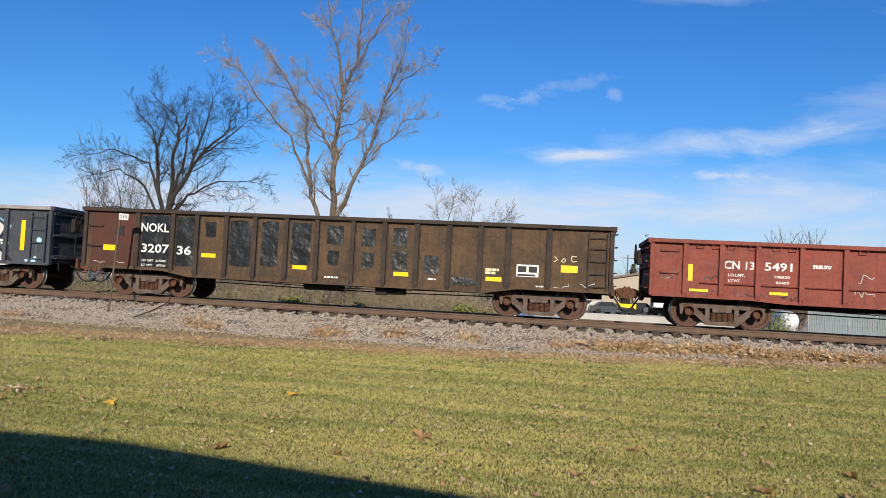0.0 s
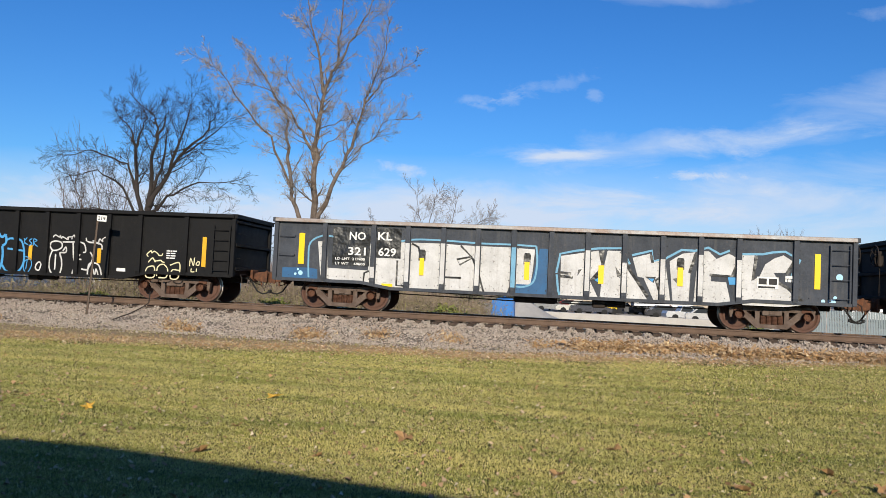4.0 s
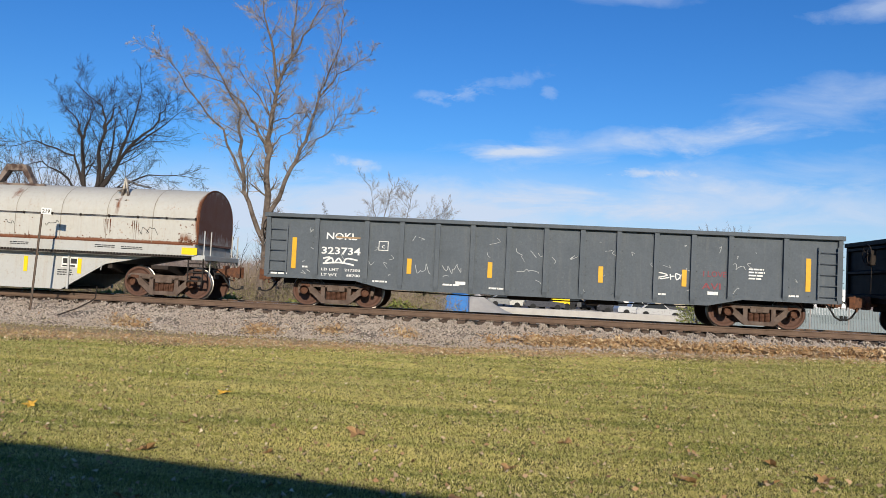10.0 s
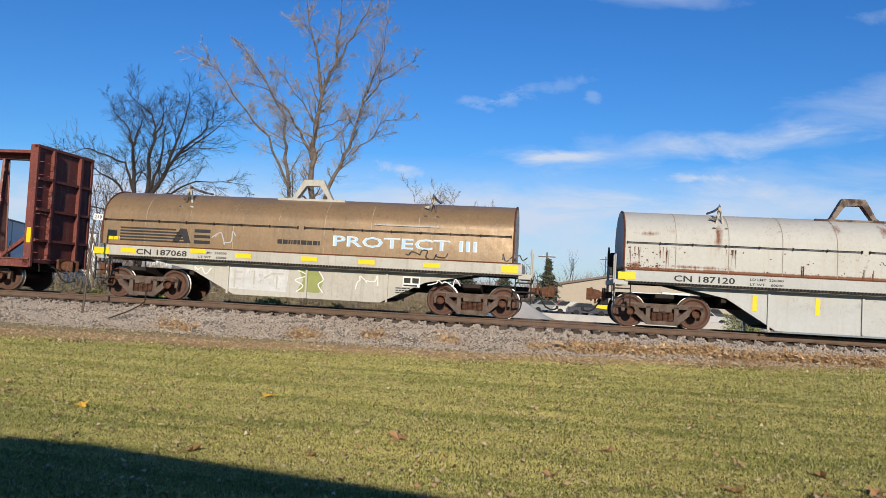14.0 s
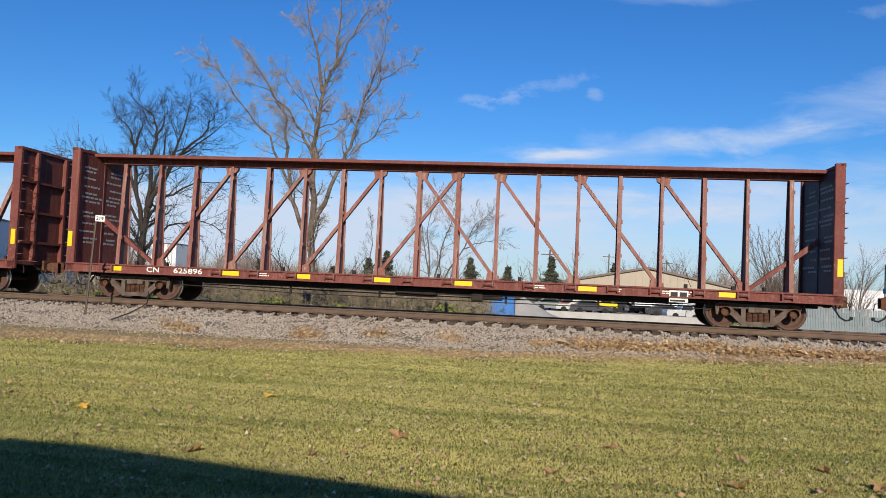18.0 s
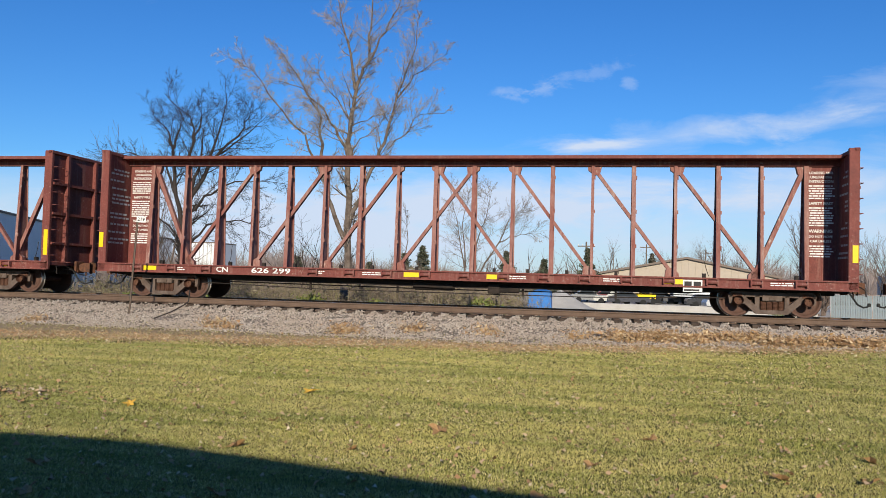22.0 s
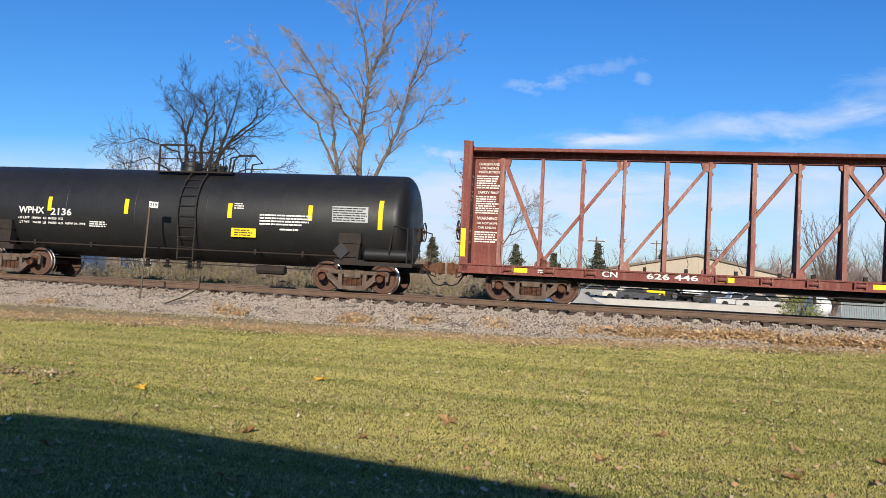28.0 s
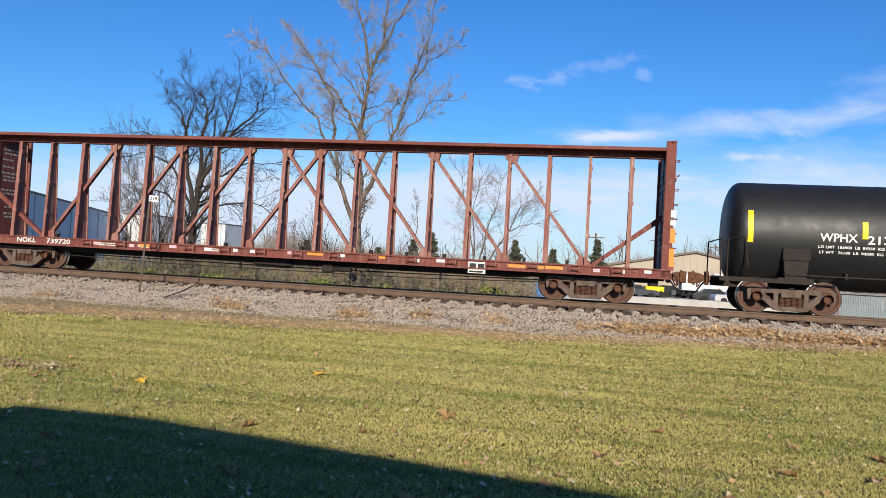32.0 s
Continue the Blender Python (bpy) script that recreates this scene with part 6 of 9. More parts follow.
def dress_graffiti(car):
    y = -1.464
    # left field and its blue surround
    paint_area(car, [(-7.75, 0.83), (-7.75, 1.16), (-6.95, 1.18), (-6.7, 1.14), (-6.68, 0.82)], M_SPRAYD, y + 0.001)
    paint_area(car, [(-1.05, 0.70), (-1.05, 1.12), (-0.5, 1.14), (-0.32, 2.0), (0.02, 2.0), (0.1, 0.70)], M_SPRAYD, y + 0.001)
    paint_area(car, [(-6.72, 1.95), (-6.42, 1.98), (-6.40, 1.20), (-5.2, 1.17), (-5.16, 1.95), (-4.2, 2.02), (-3.2, 2.03), (-2.2, 2.0), (-1.2, 2.0), (-0.45, 1.97),
                     (-0.5, 1.3), (-0.55, 0.98), (-1.1, 0.98), (-1.2, 0.70), (-2.2, 0.68), (-3.2, 0.70), (-4.1, 0.71), (-5.0, 0.76), (-6.2, 0.84), (-6.6, 0.95)], M_SPRAYW, y)
    paint_strokes(car, [[(-6.95, 0.9), (-6.98, 1.4), (-6.95, 1.9), (-6.6, 2.12), (-6.2, 2.10)], [(-4.3, 2.05), (-3.8, 2.12), (-3.0, 2.12), (-2.0, 2.08), (-1.2, 2.08), (-0.42, 2.06)],
                        [(-0.42, 2.06), (-0.38, 1.6), (-0.45, 1.1), (-0.7, 0.92), (-1.05, 0.92)]], 0.05, M_OUTLINE, y - 0.004, name="graffiti_outline")
    paint_strokes(car, [[(-2.98, 2.0), (-2.98, 0.75)], [(-2.98, 1.08), (-2.5, 1.08)], [(-2.55, 2.0), (-2.2, 1.66), (-2.55, 1.45), (-2.64, 1.6), (-2.2, 1.70)], [(-2.2, 1.66), (-2.0, 1.2), (-1.85, 0.72)],
                        [(-5.16, 1.16), (-5.3, 1.1), (-5.32, 0.84), (-5.6, 0.84)], [(-4.35, 1.5), (-4.35, 0.78), (-4.1, 0.78)], [(-3.95, 2.0), (-3.75, 1.9), (-3.72, 1.75)], [(-1.1, 1.05), (-0.95, 0.95)]],
                  0.055, M_PATCH, y - 0.007, False, "graffiti_shadow")
    # right field: five bulging letters, with a blue outer line, dark inner edges and small gaps
    for poly in ([(0.29, 0.7), (0.27, 1.82), (1.29, 2.01), (1.4, 1.52), (1.08, 1.18), (1.32, 0.7)],
                 [(1.37, 0.7), (1.42, 1.39), (1.54, 2.02), (1.89, 2.02), (2.11, 1.51), (2.66, 0.7)],
                 [(2.22, 1.85), (2.68, 1.98), (2.72, 1.74), (3.08, 1.86), (3.26, 0.7), (2.82, 0.7), (2.53, 1.31), (2.37, 1.34)],
                 [(3.21, 1.8), (3.55, 2.02), (3.88, 2.07), (3.77, 1.5), (3.74, 0.7), (3.32, 0.7)],
                 [(3.97, 2.1), (4.24, 2.11), (4.44, 1.91), (4.76, 2.07), (5.0, 1.95), (4.86, 1.47), (4.31, 1.44), (4.31, 1.3), (4.71, 1.29), (4.85, 0.7), (3.87, 0.7), (3.91, 1.35)],
                 [(5.07, 2.04), (5.43, 2.08), (5.36, 1.35), (5.57, 1.49), (5.71, 1.82), (5.94, 1.99), (6.17, 2.08), (6.41, 1.93), (6.27, 1.61), (5.93, 1.6), (6.04, 1.41), (6.69, 0.77), (6.23, 0.7), (5.14, 0.7)]):
        paint_area(car, poly, M_SPRAYW, y, "painted_letter")
    paint_strokes(car, [[(0.16, 1.34), (0.25, 1.88), (0.67, 1.98), (1.28, 2.07), (1.91, 2.1), (2.15, 1.67)],
                 [(2.2, 1.92), (2.74, 2.07), (2.77, 1.78), (3.09, 1.86), (3.52, 2.12), (3.87, 2.11), (4.22, 2.21), (4.53, 2.04), (4.78, 2.15)],
                 [(4.99, 2.06), (5.64, 2.09), (5.9, 2.15), (6.21, 2.18), (6.6, 1.96), (6.38, 1.54)],
                 [(0.17, 1.3), (0.23, 0.85), (0.28, 0.7)]], 0.06, M_OUTLINE, y - 0.004, False, "graffiti_outline")
    paint_strokes(car, [[(1.34, 1.98), (1.43, 1.56), (1.11, 1.18)],
                 [(1.92, 2.0), (2.16, 1.49), (2.66, 0.8)],
                 [(3.74, 1.5), (3.89, 2.02)],
                 [(4.27, 1.47), (4.85, 1.45), (5.03, 1.94)],
                 [(5.48, 2.05), (5.4, 1.38)],
                 [(6.43, 1.9), (6.25, 1.58)],
                 [(2.71, 1.94), (2.76, 1.73)],
                 [(5.97, 1.39), (6.4, 1.15), (6.69, 0.85)],
                 [(0.25, 1.36), (0.57, 1.34)],
                 [(0.25, 1.26), (0.62, 1.24)],
                 [(3.02, 1.37), (2.86, 1.27), (2.96, 0.98)]], 0.075, M_PATCH, y - 0.007, False, "graffiti_shadow")
    for poly in ([(0.75, 1.46), (0.86, 1.48), (0.74, 1.28)],
                 [(1.76, 1.59), (1.95, 1.34), (1.82, 1.3)],
                 [(2.56, 1.35), (2.86, 1.35), (2.8, 1.18)],
                 [(1.11, 1.22), (1.37, 1.39), (1.39, 1.1)],
                 [(3.31, 1.32), (3.47, 1.36), (3.45, 1.16)],
                 [(1.34, 1.99), (1.45, 2.02), (1.41, 1.56)]):
        paint_area(car, poly, M_PATCH, y - 0.005, "graffiti_gap")
    for poly in ([(1.21, 1.19), (1.36, 1.29), (1.37, 1.11)],
                 [(2.66, 1.3), (2.81, 1.3), (2.77, 1.2)],
                 [(4.75, 1.43), (5.01, 1.43), (4.98, 1.24), (4.79, 1.23)]):
        paint_area(car, poly, M_SPRAYB, y - 0.009)
    for x, z0, z1, mat in ((-5.06, 0.85, 1.28, M_SPRAYW), (-4.06, 0.78, 2.0, M_SPRAYW), (-3.04, 0.76, 2.03, M_SPRAYW), (-2.05, 0.76, 2.0, M_SPRAYW), (-1.04, 0.76, 2.0, M_OUTLINE), (1.0, 0.76, 2.0, M_SPRAYW),
                           (2.0, 0.76, 1.7, M_SPRAYW), (3.02, 0.76, 1.84, M_SPRAYW), (4.02, 0.76, 2.0, M_SPRAYW), (5.02, 0.78, 1.9, M_SPRAYW)):
        part("painted_rib", MB().box(x - 0.062, x + 0.062, -1.5635, -1.561, z0 + 0.12, z1), mat, car, smooth=False)
    for x, z, r in ((-7.2, 1.02, 0.07), (-7.35, 0.98, 0.04), (-7.28, 1.12, 0.035), (0.02, 1.05, 0.06), (7.6, 1.55, 0.09), (7.5, 1.0, 0.05), (7.42, 0.88, 0.10), (7.2, 0.9, 0.05)):
        part("paint_dot", MB().cyl((x, -1.468, z), (x, -1.462, z), r, n=14), M_SPRAYL, car)
    plate(car, -5.72, 1.84, 1.10, 1.10, M_PATCH, y - 0.009, "black_field")
    plate(car, -4.62, 1.98, 0.72, 0.86, M_PATCH, y - 0.009, "black_field")
    for tx, x, z, w, s in (("NO", -5.55, 2.14, 0.48, 0.32), ("KL", -4.75, 2.16, 0.42, 0.32), ("321", -5.52, 1.70, 0.52, 0.32), ("629", -4.66, 1.71, 0.52, 0.32), ("LD LMT  217400", -5.74, 1.48, 0.88, 0.10), ("LT WT    68600", -5.74, 1.34, 0.88, 0.10)):
        words("lettering", tx, s, M_WHITE, car, x, y - 0.014, z, w)
    for x, z, w, h in ((-7.2, 1.73, 0.17, 0.9), (-3.64, 1.35, 0.13, 0.5), (-0.66, 1.36, 0.14, 0.5), (1.38, 1.35, 0.15, 0.51), (3.5, 1.38, 0.15, 0.51), (7.04, 1.68, 0.15, 0.94), (-4.62, 0.78, 0.32, 0.08)):
        strip(car, x, z, w, h, y=-1.475)
    for x, z in ((-3.64, 1.68), (-0.66, 1.70), (3.5, 1.74)):
        part("dark_field", MB().prism([(x - 0.1, z - 0.16), (x + 0.1, z - 0.16), (x + 0.1, z + 0.10), (x + 0.07, z + 0.16), (x - 0.07, z + 0.16), (x - 0.1, z + 0.10)], y - 0.011, y - 0.007), M_PATCH, car, smooth=False)
    board(car, 5.78, 1.32, 0.55, 0.32, -1.478)
    bars(car, 6.4, 1.45, 0.35, 0.18, 2, M_WHITE, y=-1.478, seed=8)


def dress_black(car):
    y = -1.466
    for tx, x, z, w, s in (("UCRY", -5.80, 2.06, 0.98, 0.28), ("526434", -5.80, 1.62, 1.20, 0.30), ("LD LMT   217700", -5.82, 1.09, 1.06, 0.10), ("LT WT     68300", -5.82, 0.94, 1.05, 0.10)):
        words("lettering", tx, s, M_WHITE, car, x, y, z, w)
    plate(car, -5.80, 2.06, 1.2, 0.34, M_PATCH, -1.462, "black_field")
    for x, z, w, h in ((-7.15, 1.54, 0.13, 0.89), (-3.80, 1.27, 0.13, 0.45), (-1.53, 1.27, 0.13, 0.45), (1.46, 1.26, 0.12, 0.45), (3.72, 1.25, 0.12, 0.45), (7.05, 1.5, 0.13, 0.89)):
        strip(car, x, z, w, h)
    plate(car, -4.58, 1.84, 0.27, 0.26, M_WHITE, y, "stencil_frame")
    plate(car, -4.58, 1.84, 0.23, 0.22, M_PATCH, y - 0.004, "stencil_field")
    words("lettering", "C", 0.12, M_WHITE, car, -4.58, y - 0.008, 1.81, 0.09)
    paint_strokes(car, [[(-6.15, 1.42), (-5.95, 1.46), (-6.02, 1.2), (-6.2, 1.16)], [(-5.88, 1.3), (-5.74, 1.38), (-5.84, 1.42), (-5.88, 1.24), (-5.7, 1.2)], [(-5.62, 1.44), (-5.62, 1.22), (-5.5, 1.22), (-5.48, 1.44)], [(-5.2, 1.44), (-5.38, 1.4), (-5.2, 1.28), (-5.4, 1.16)]], 0.05, M_SPRAYL)
    paint_strokes(car, [[(0.34, 1.86), (0.14, 1.83), (0.05, 1.67), (0.1, 1.49), (0.32, 1.43)],
                        [(0.34, 1.86), (0.42, 1.73), (0.5, 1.7), (0.59, 1.78)],
                        [(0.59, 1.78), (0.63, 1.63), (0.61, 1.5), (0.51, 1.42)],
                        [(0.32, 1.43), (0.17, 1.3), (0.1, 1.01), (0.13, 0.78), (0.25, 0.63)],
                        [(0.51, 1.42), (0.54, 1.18), (0.52, 0.87), (0.43, 0.63)]], 0.075, M_SPRAYB)
    paint_strokes(car, [[(0.63, 1.6), (0.76, 1.66), (0.92, 1.65), (1.07, 1.64), (1.17, 1.55), (1.25, 1.29), (1.26, 0.97), (1.17, 0.74), (1.05, 0.64)],
                        [(0.69, 1.35), (1.23, 1.3)],
                        [(0.95, 1.57), (0.96, 1.07)],
                        [(0.55, 0.84), (0.68, 0.67), (0.86, 0.62)],
                        [(0.25, 0.63), (0.56, 0.6), (1.1, 0.62)]], 0.06, M_SPRAYB, -1.472)
    paint_strokes(car, [[(1.31, 1.13), (1.47, 1.07), (1.53, 0.87), (1.4, 0.63), (1.28, 0.74), (1.29, 0.97), (1.44, 1.06)],
                        [(1.38, 1.01), (1.35, 0.74)],
                        [(1.23, 1.68), (1.26, 1.52)],
                        [(1.33, 1.71), (1.24, 1.58), (1.37, 1.49)],
                        [(1.49, 1.68), (1.41, 1.62), (1.49, 1.53), (1.4, 1.46)],
                        [(1.55, 1.47), (1.55, 1.67), (1.66, 1.63), (1.56, 1.56), (1.69, 1.44)]], 0.03, M_SPRAYB, -1.476)
    paint_strokes(car, [[(-0.14, 1.66), (-0.14, 0.85)]], 0.12, M_SPRAYP, curvy=False)
    paint_strokes(car, [[(-0.5, 1.42), (-0.22, 1.56)]], 0.045, M_CHALK, curvy=False)
    paint_strokes(car, [[(2.1, 1.47), (2.13, 1.59), (2.28, 1.64), (2.46, 1.6), (2.49, 1.46), (2.35, 1.37), (2.19, 1.36), (2.1, 1.47)],
                        [(2.19, 1.36), (2.12, 1.16), (2.1, 0.92), (2.16, 0.71), (2.3, 0.6), (2.45, 0.62), (2.52, 0.86), (2.5, 1.09), (2.44, 1.28), (2.63, 1.31), (2.62, 1.47), (2.53, 1.34)],
                        [(2.3, 1.24), (2.3, 0.77)],
                        [(2.51, 1.62), (3.05, 1.64)],
                        [(2.85, 1.6), (2.88, 1.26), (2.93, 0.92), (2.87, 0.64)],
                        [(2.0, 1.34), (2.07, 1.3)]], 0.045, M_SPRAYW)
    paint_strokes(car, [[(3.05, 1.64), (3.22, 1.58), (3.28, 1.36), (3.19, 1.33)],
                        [(3.35, 1.65), (3.75, 1.6), (3.8, 1.44)],
                        [(3.43, 1.35), (3.52, 1.17), (3.44, 0.94), (3.35, 0.81), (3.17, 0.83)],
                        [(3.38, 0.66), (3.41, 0.97), (3.56, 1.03), (3.74, 0.95), (3.84, 0.67)],
                        [(3.53, 0.66), (3.54, 0.85), (3.62, 0.67), (3.65, 0.85), (3.73, 0.67)],
                        [(1.78, 0.99), (1.69, 0.91), (1.67, 0.78), (1.78, 0.73), (1.84, 0.91), (1.78, 0.99)],
                        [(3.1, 1.27), (3.04, 1.14), (3.16, 1.11)]], 0.045, M_SPRAYW, -1.472)
    paint_strokes(car, [scribble(2.6, 1.74, 0.75, 0.2, 13, 21), scribble(3.6, 1.70, 0.8, 0.2, 13, 22)], 0.035, M_SPRAYW, -1.476)
    paint_strokes(car, [[(5.3, 0.98), (5.5, 1.0), (5.52, 0.7), (5.28, 0.68), (5.24, 0.85), (5.3, 0.98)], [(5.6, 0.72), (5.62, 1.0), (5.8, 1.08), (5.94, 0.92), (5.9, 0.7), (5.66, 0.68)],
                        [(6.0, 1.06), (6.3, 1.14), (6.28, 0.7), (6.04, 0.68), (6.08, 0.92), (6.3, 0.92)], scribble(5.5, 1.38, 0.5, 0.2, 9, 23), scribble(5.55, 1.18, 0.5, 0.16, 9, 24)], 0.035, M_SPRAYC)
    paint_strokes(car, [[(6.62, 1.06), (6.64, 1.3), (6.74, 1.08), (6.76, 1.32)], [(6.86, 1.2), (6.82, 1.12), (6.9, 1.1), (6.92, 1.2), (6.86, 1.2)], [(6.68, 1.0), (6.68, 0.9), (6.78, 0.9)], [(6.84, 1.0), (6.84, 0.9)]], 0.03, M_SPRAYC)
    for x, z, w in ((-7.55, 0.90, 0.6), (7.2, 0.83, 0.9), (-6.9, 1.15, 0.25), (6.75, 0.84, 0.3)):
        bars(car, x, z, w, 0.06, 1, M_WHITE, seed=int(x * 10) % 50)
    bars(car, 6.05, 1.38, 0.36, 0.28, 4, M_WHITE, seed=9, fill=0.5)
    plate(car, 4.45, 0.86, 0.28, 0.10, M_WHITE, y, "stencil_field")


def dress_grey(car):
    y = -1.466
    for tx, x, z, w, s in (("NOKL", -5.80, 2.02, 0.88, 0.26), ("323734", -5.80, 1.60, 1.12, 0.28), ("LD LMT    217300", -5.78, 1.07, 1.12, 0.10), ("LT WT      68700", -5.78, 0.92, 1.12, 0.10)):
        words("lettering", tx, s, M_WHITE, car, x, y, z, w)
    plate(car, -5.6, 2.0, 0.7, 0.05, M_HOODBR, y - 0.004, "rust_stripe")
    for x, z, w, h in ((-7.15, 1.5, 0.13, 0.89), (-3.82, 1.27, 0.13, 0.43), (-1.54, 1.27, 0.13, 0.44), (1.53, 1.29, 0.13, 0.45), (3.80, 1.30, 0.13, 0.46), (7.10, 1.54, 0.13, 0.90)):
        strip(car, x, z, w, h)
    plate(car, -4.58, 1.81, 0.28, 0.27, M_WHITE, y, "stencil_frame")
    plate(car, -4.58, 1.81, 0.24, 0.23, M_GREYP, y - 0.004, "stencil_field")
    words("lettering", "C", 0.12, M_WHITE, car, -4.58, y - 0.008, 1.78, 0.09)
    paint_strokes(car, [[(-6.3, 1.38), (-6.1, 1.42), (-6.24, 1.28), (-6.05, 1.4), (-5.98, 1.26), (-5.85, 1.4), (-5.72, 1.26), (-5.62, 1.4), (-5.3, 1.36)], [(-6.3, 1.24), (-5.8, 1.28), (-5.4, 1.22)]], 0.045, M_WHITE)
    words("lettering", "I LOVE", 0.22, M_SPRAYR, car, 4.62, y, 1.44, 0.62, thin=True)
    words("lettering", "AVI", 0.26, M_SPRAYR, car, 4.55, y, 1.10, 0.50, thin=True)
    paint_strokes(car, [[(3.05, 1.28), (3.35, 1.36), (3.1, 1.42), (3.12, 1.26), (3.4, 1.3)], [(3.42, 1.4), (3.44, 1.24)], [(3.42, 1.33), (3.54, 1.34)], [(3.56, 1.4), (3.6, 1.24), (3.7, 1.36), (3.56, 1.42)]], 0.03, M_WHITE)
    rg = random.Random(77)
    m = []
    for i in range(46):
        x, z = rg.uniform(-7, 6.9), rg.uniform(0.9, 2.2)
        m.append([(x, z), (x + rg.uniform(-0.12, 0.12), z + rg.uniform(-0.12, 0.05)), (x + rg.uniform(-0.2, 0.2), z + rg.uniform(-0.2, 0.1))])
    paint_strokes(car, m, 0.012, M_CHALK, name="scratch")
    paint_strokes(car, [scribble(-3.4, 1.2, 0.4, 0.3, 9, 31), scribble(-2.6, 1.25, 0.5, 0.3, 11, 32), scribble(-0.5, 1.28, 0.6, 0.14, 9, 33), scribble(5.2, 1.6, 0.4, 0.3, 7, 34)], 0.014, M_CHALK)
    for x, z, w in ((-7.5, 0.90, 0.6), (7.25, 0.84, 0.9), (-4.6, 0.80, 0.5), (-2.6, 0.80, 0.5), (-1.3, 0.76, 0.5), (3.2, 0.83, 0.4), (6.75, 0.95, 0.3), (-6.8, 1.12, 0.2)):
        bars(car, x, z, w, 0.06, 1, M_WHITE, seed=int(x * 10) % 50)
    bars(car, 5.75, 1.5, 0.45, 0.34, 4, M_WHITE, seed=10, fill=0.5)
    for x, z in ((-2.35, 0.86), (4.58, 0.92)):
        plate(car, x, z, 0.28, 0.09, M_WHITE, y, "stencil_field")


def dress_coil_cream(car):
    y = -1.504
    for x, z, w, h in ((-6.2, 1.41, 0.46, 0.2), (6.1, 1.40, 0.46, 0.2)):
        strip(car, x, z, w, h, y)
    for x, z, h in ((-2.76, 0.84, 0.45), (-1.14, 0.82, 0.46), (1.06, 0.82, 0.45), (2.72, 0.82, 0.44)):
        strip(car, x, z, 0.12, h, -1.305)
    words("lettering", "CN 187120", 0.23, M_BLACK, car, -4.14, y, 1.39, 1.60)
    words("lettering", "LD LMT  226000", 0.09, M_BLACK, car, -2.52, y, 1.46, 0.86)
    words("lettering", "LT WT    60000", 0.09, M_BLACK, car, -2.52, y, 1.33, 0.86)
    board(car, 2.42, 0.92, 0.5, 0.30, -1.308)
    bars(car, 2.3, 0.62, 0.5, 0.2, 3, M_BLACK, y=-1.306, seed=11, fill=0.5)
    for x, z in ((1.0, 1.42), (3.6, 1.44), (4.4, 1.42)):
        bars(car, x, z, 0.7, 0.10, 2, M_PATCH, y=y, seed=int(x * 7), fill=0.5)
    paint_strokes(car, [scribble(-1.6, 0.82, 1.0, 0.36, 13, 41), scribble(-0.3, 0.80, 1.1, 0.4, 13, 42), scribble(3.3, 0.85, 0.4, 0.4, 9, 43), scribble(-1.5, 0.78, 0.9, 0.4, 15, 47), scribble(-0.4, 0.84, 1.0, 0.36, 15, 48)], 0.013, M_CHALK, -1.306)
    paint_strokes(car, [scribble(1.9, 2.05, 0.5, 0.4, 9, 44), scribble(4.8, 1.95, 0.5, 0.3, 9, 45), scribble(0.5, 2.1, 0.3, 0.3, 7, 46)], 0.016, M_PATCH, -1.404)
    # rust runs below the brackets, and worn hood ends
    rg = random.Random(5)
    m = MB()
    for x0, w, z1 in ((-3.45, 0.28, 2.8), (3.55, 0.28, 2.8), (-6.0, 0.3, 2.3), (-5.2, 0.25, 2.3), (0.1, 0.5, 1.9), (4.4, 0.2, 2.3), (1.1, 0.2, 1.8), (-1.6, 0.1, 1.9)):
        for k in range(9):
            x = x0 + rg.uniform(-w, w) / 2
            a = rg.uniform(0.15, 0.6)
            zt = min(2.24, z1 - rg.uniform(0, 0.2))
            m.add([(x - 0.012, -1.404, zt), (x + rg.uniform(0.0, 0.012), -1.404, zt), (x + rg.uniform(-0.004, 0.004), -1.404, zt - a)], [(0, 2, 1)])
    part("rust_run", m, M_RUSTY, car, smooth=False)["kind"] = "stuff"
    m = MB()
    for k in range(260):
        x = rg.choice((rg.uniform(-6.2, -5.2), rg.uniform(5.7, 6.25), rg.uniform(-6.2, 6.2)))
        s = rg.uniform(0.006, 0.026)
        z = rg.uniform(1.62, 1.74) if rg.random() < 0.6 else rg.uniform(1.6, 2.2)
        m.prism([(x + s * rg.uniform(0.5, 1.8) * math.cos(q * 1.26), z + s * rg.uniform(0.5, 1.2) * math.sin(q * 1.26)) for q in range(5)], -1.404, -1.398)
    part("rust_spot", m, M_RUSTY, car, smooth=False)["kind"] = "stuff"


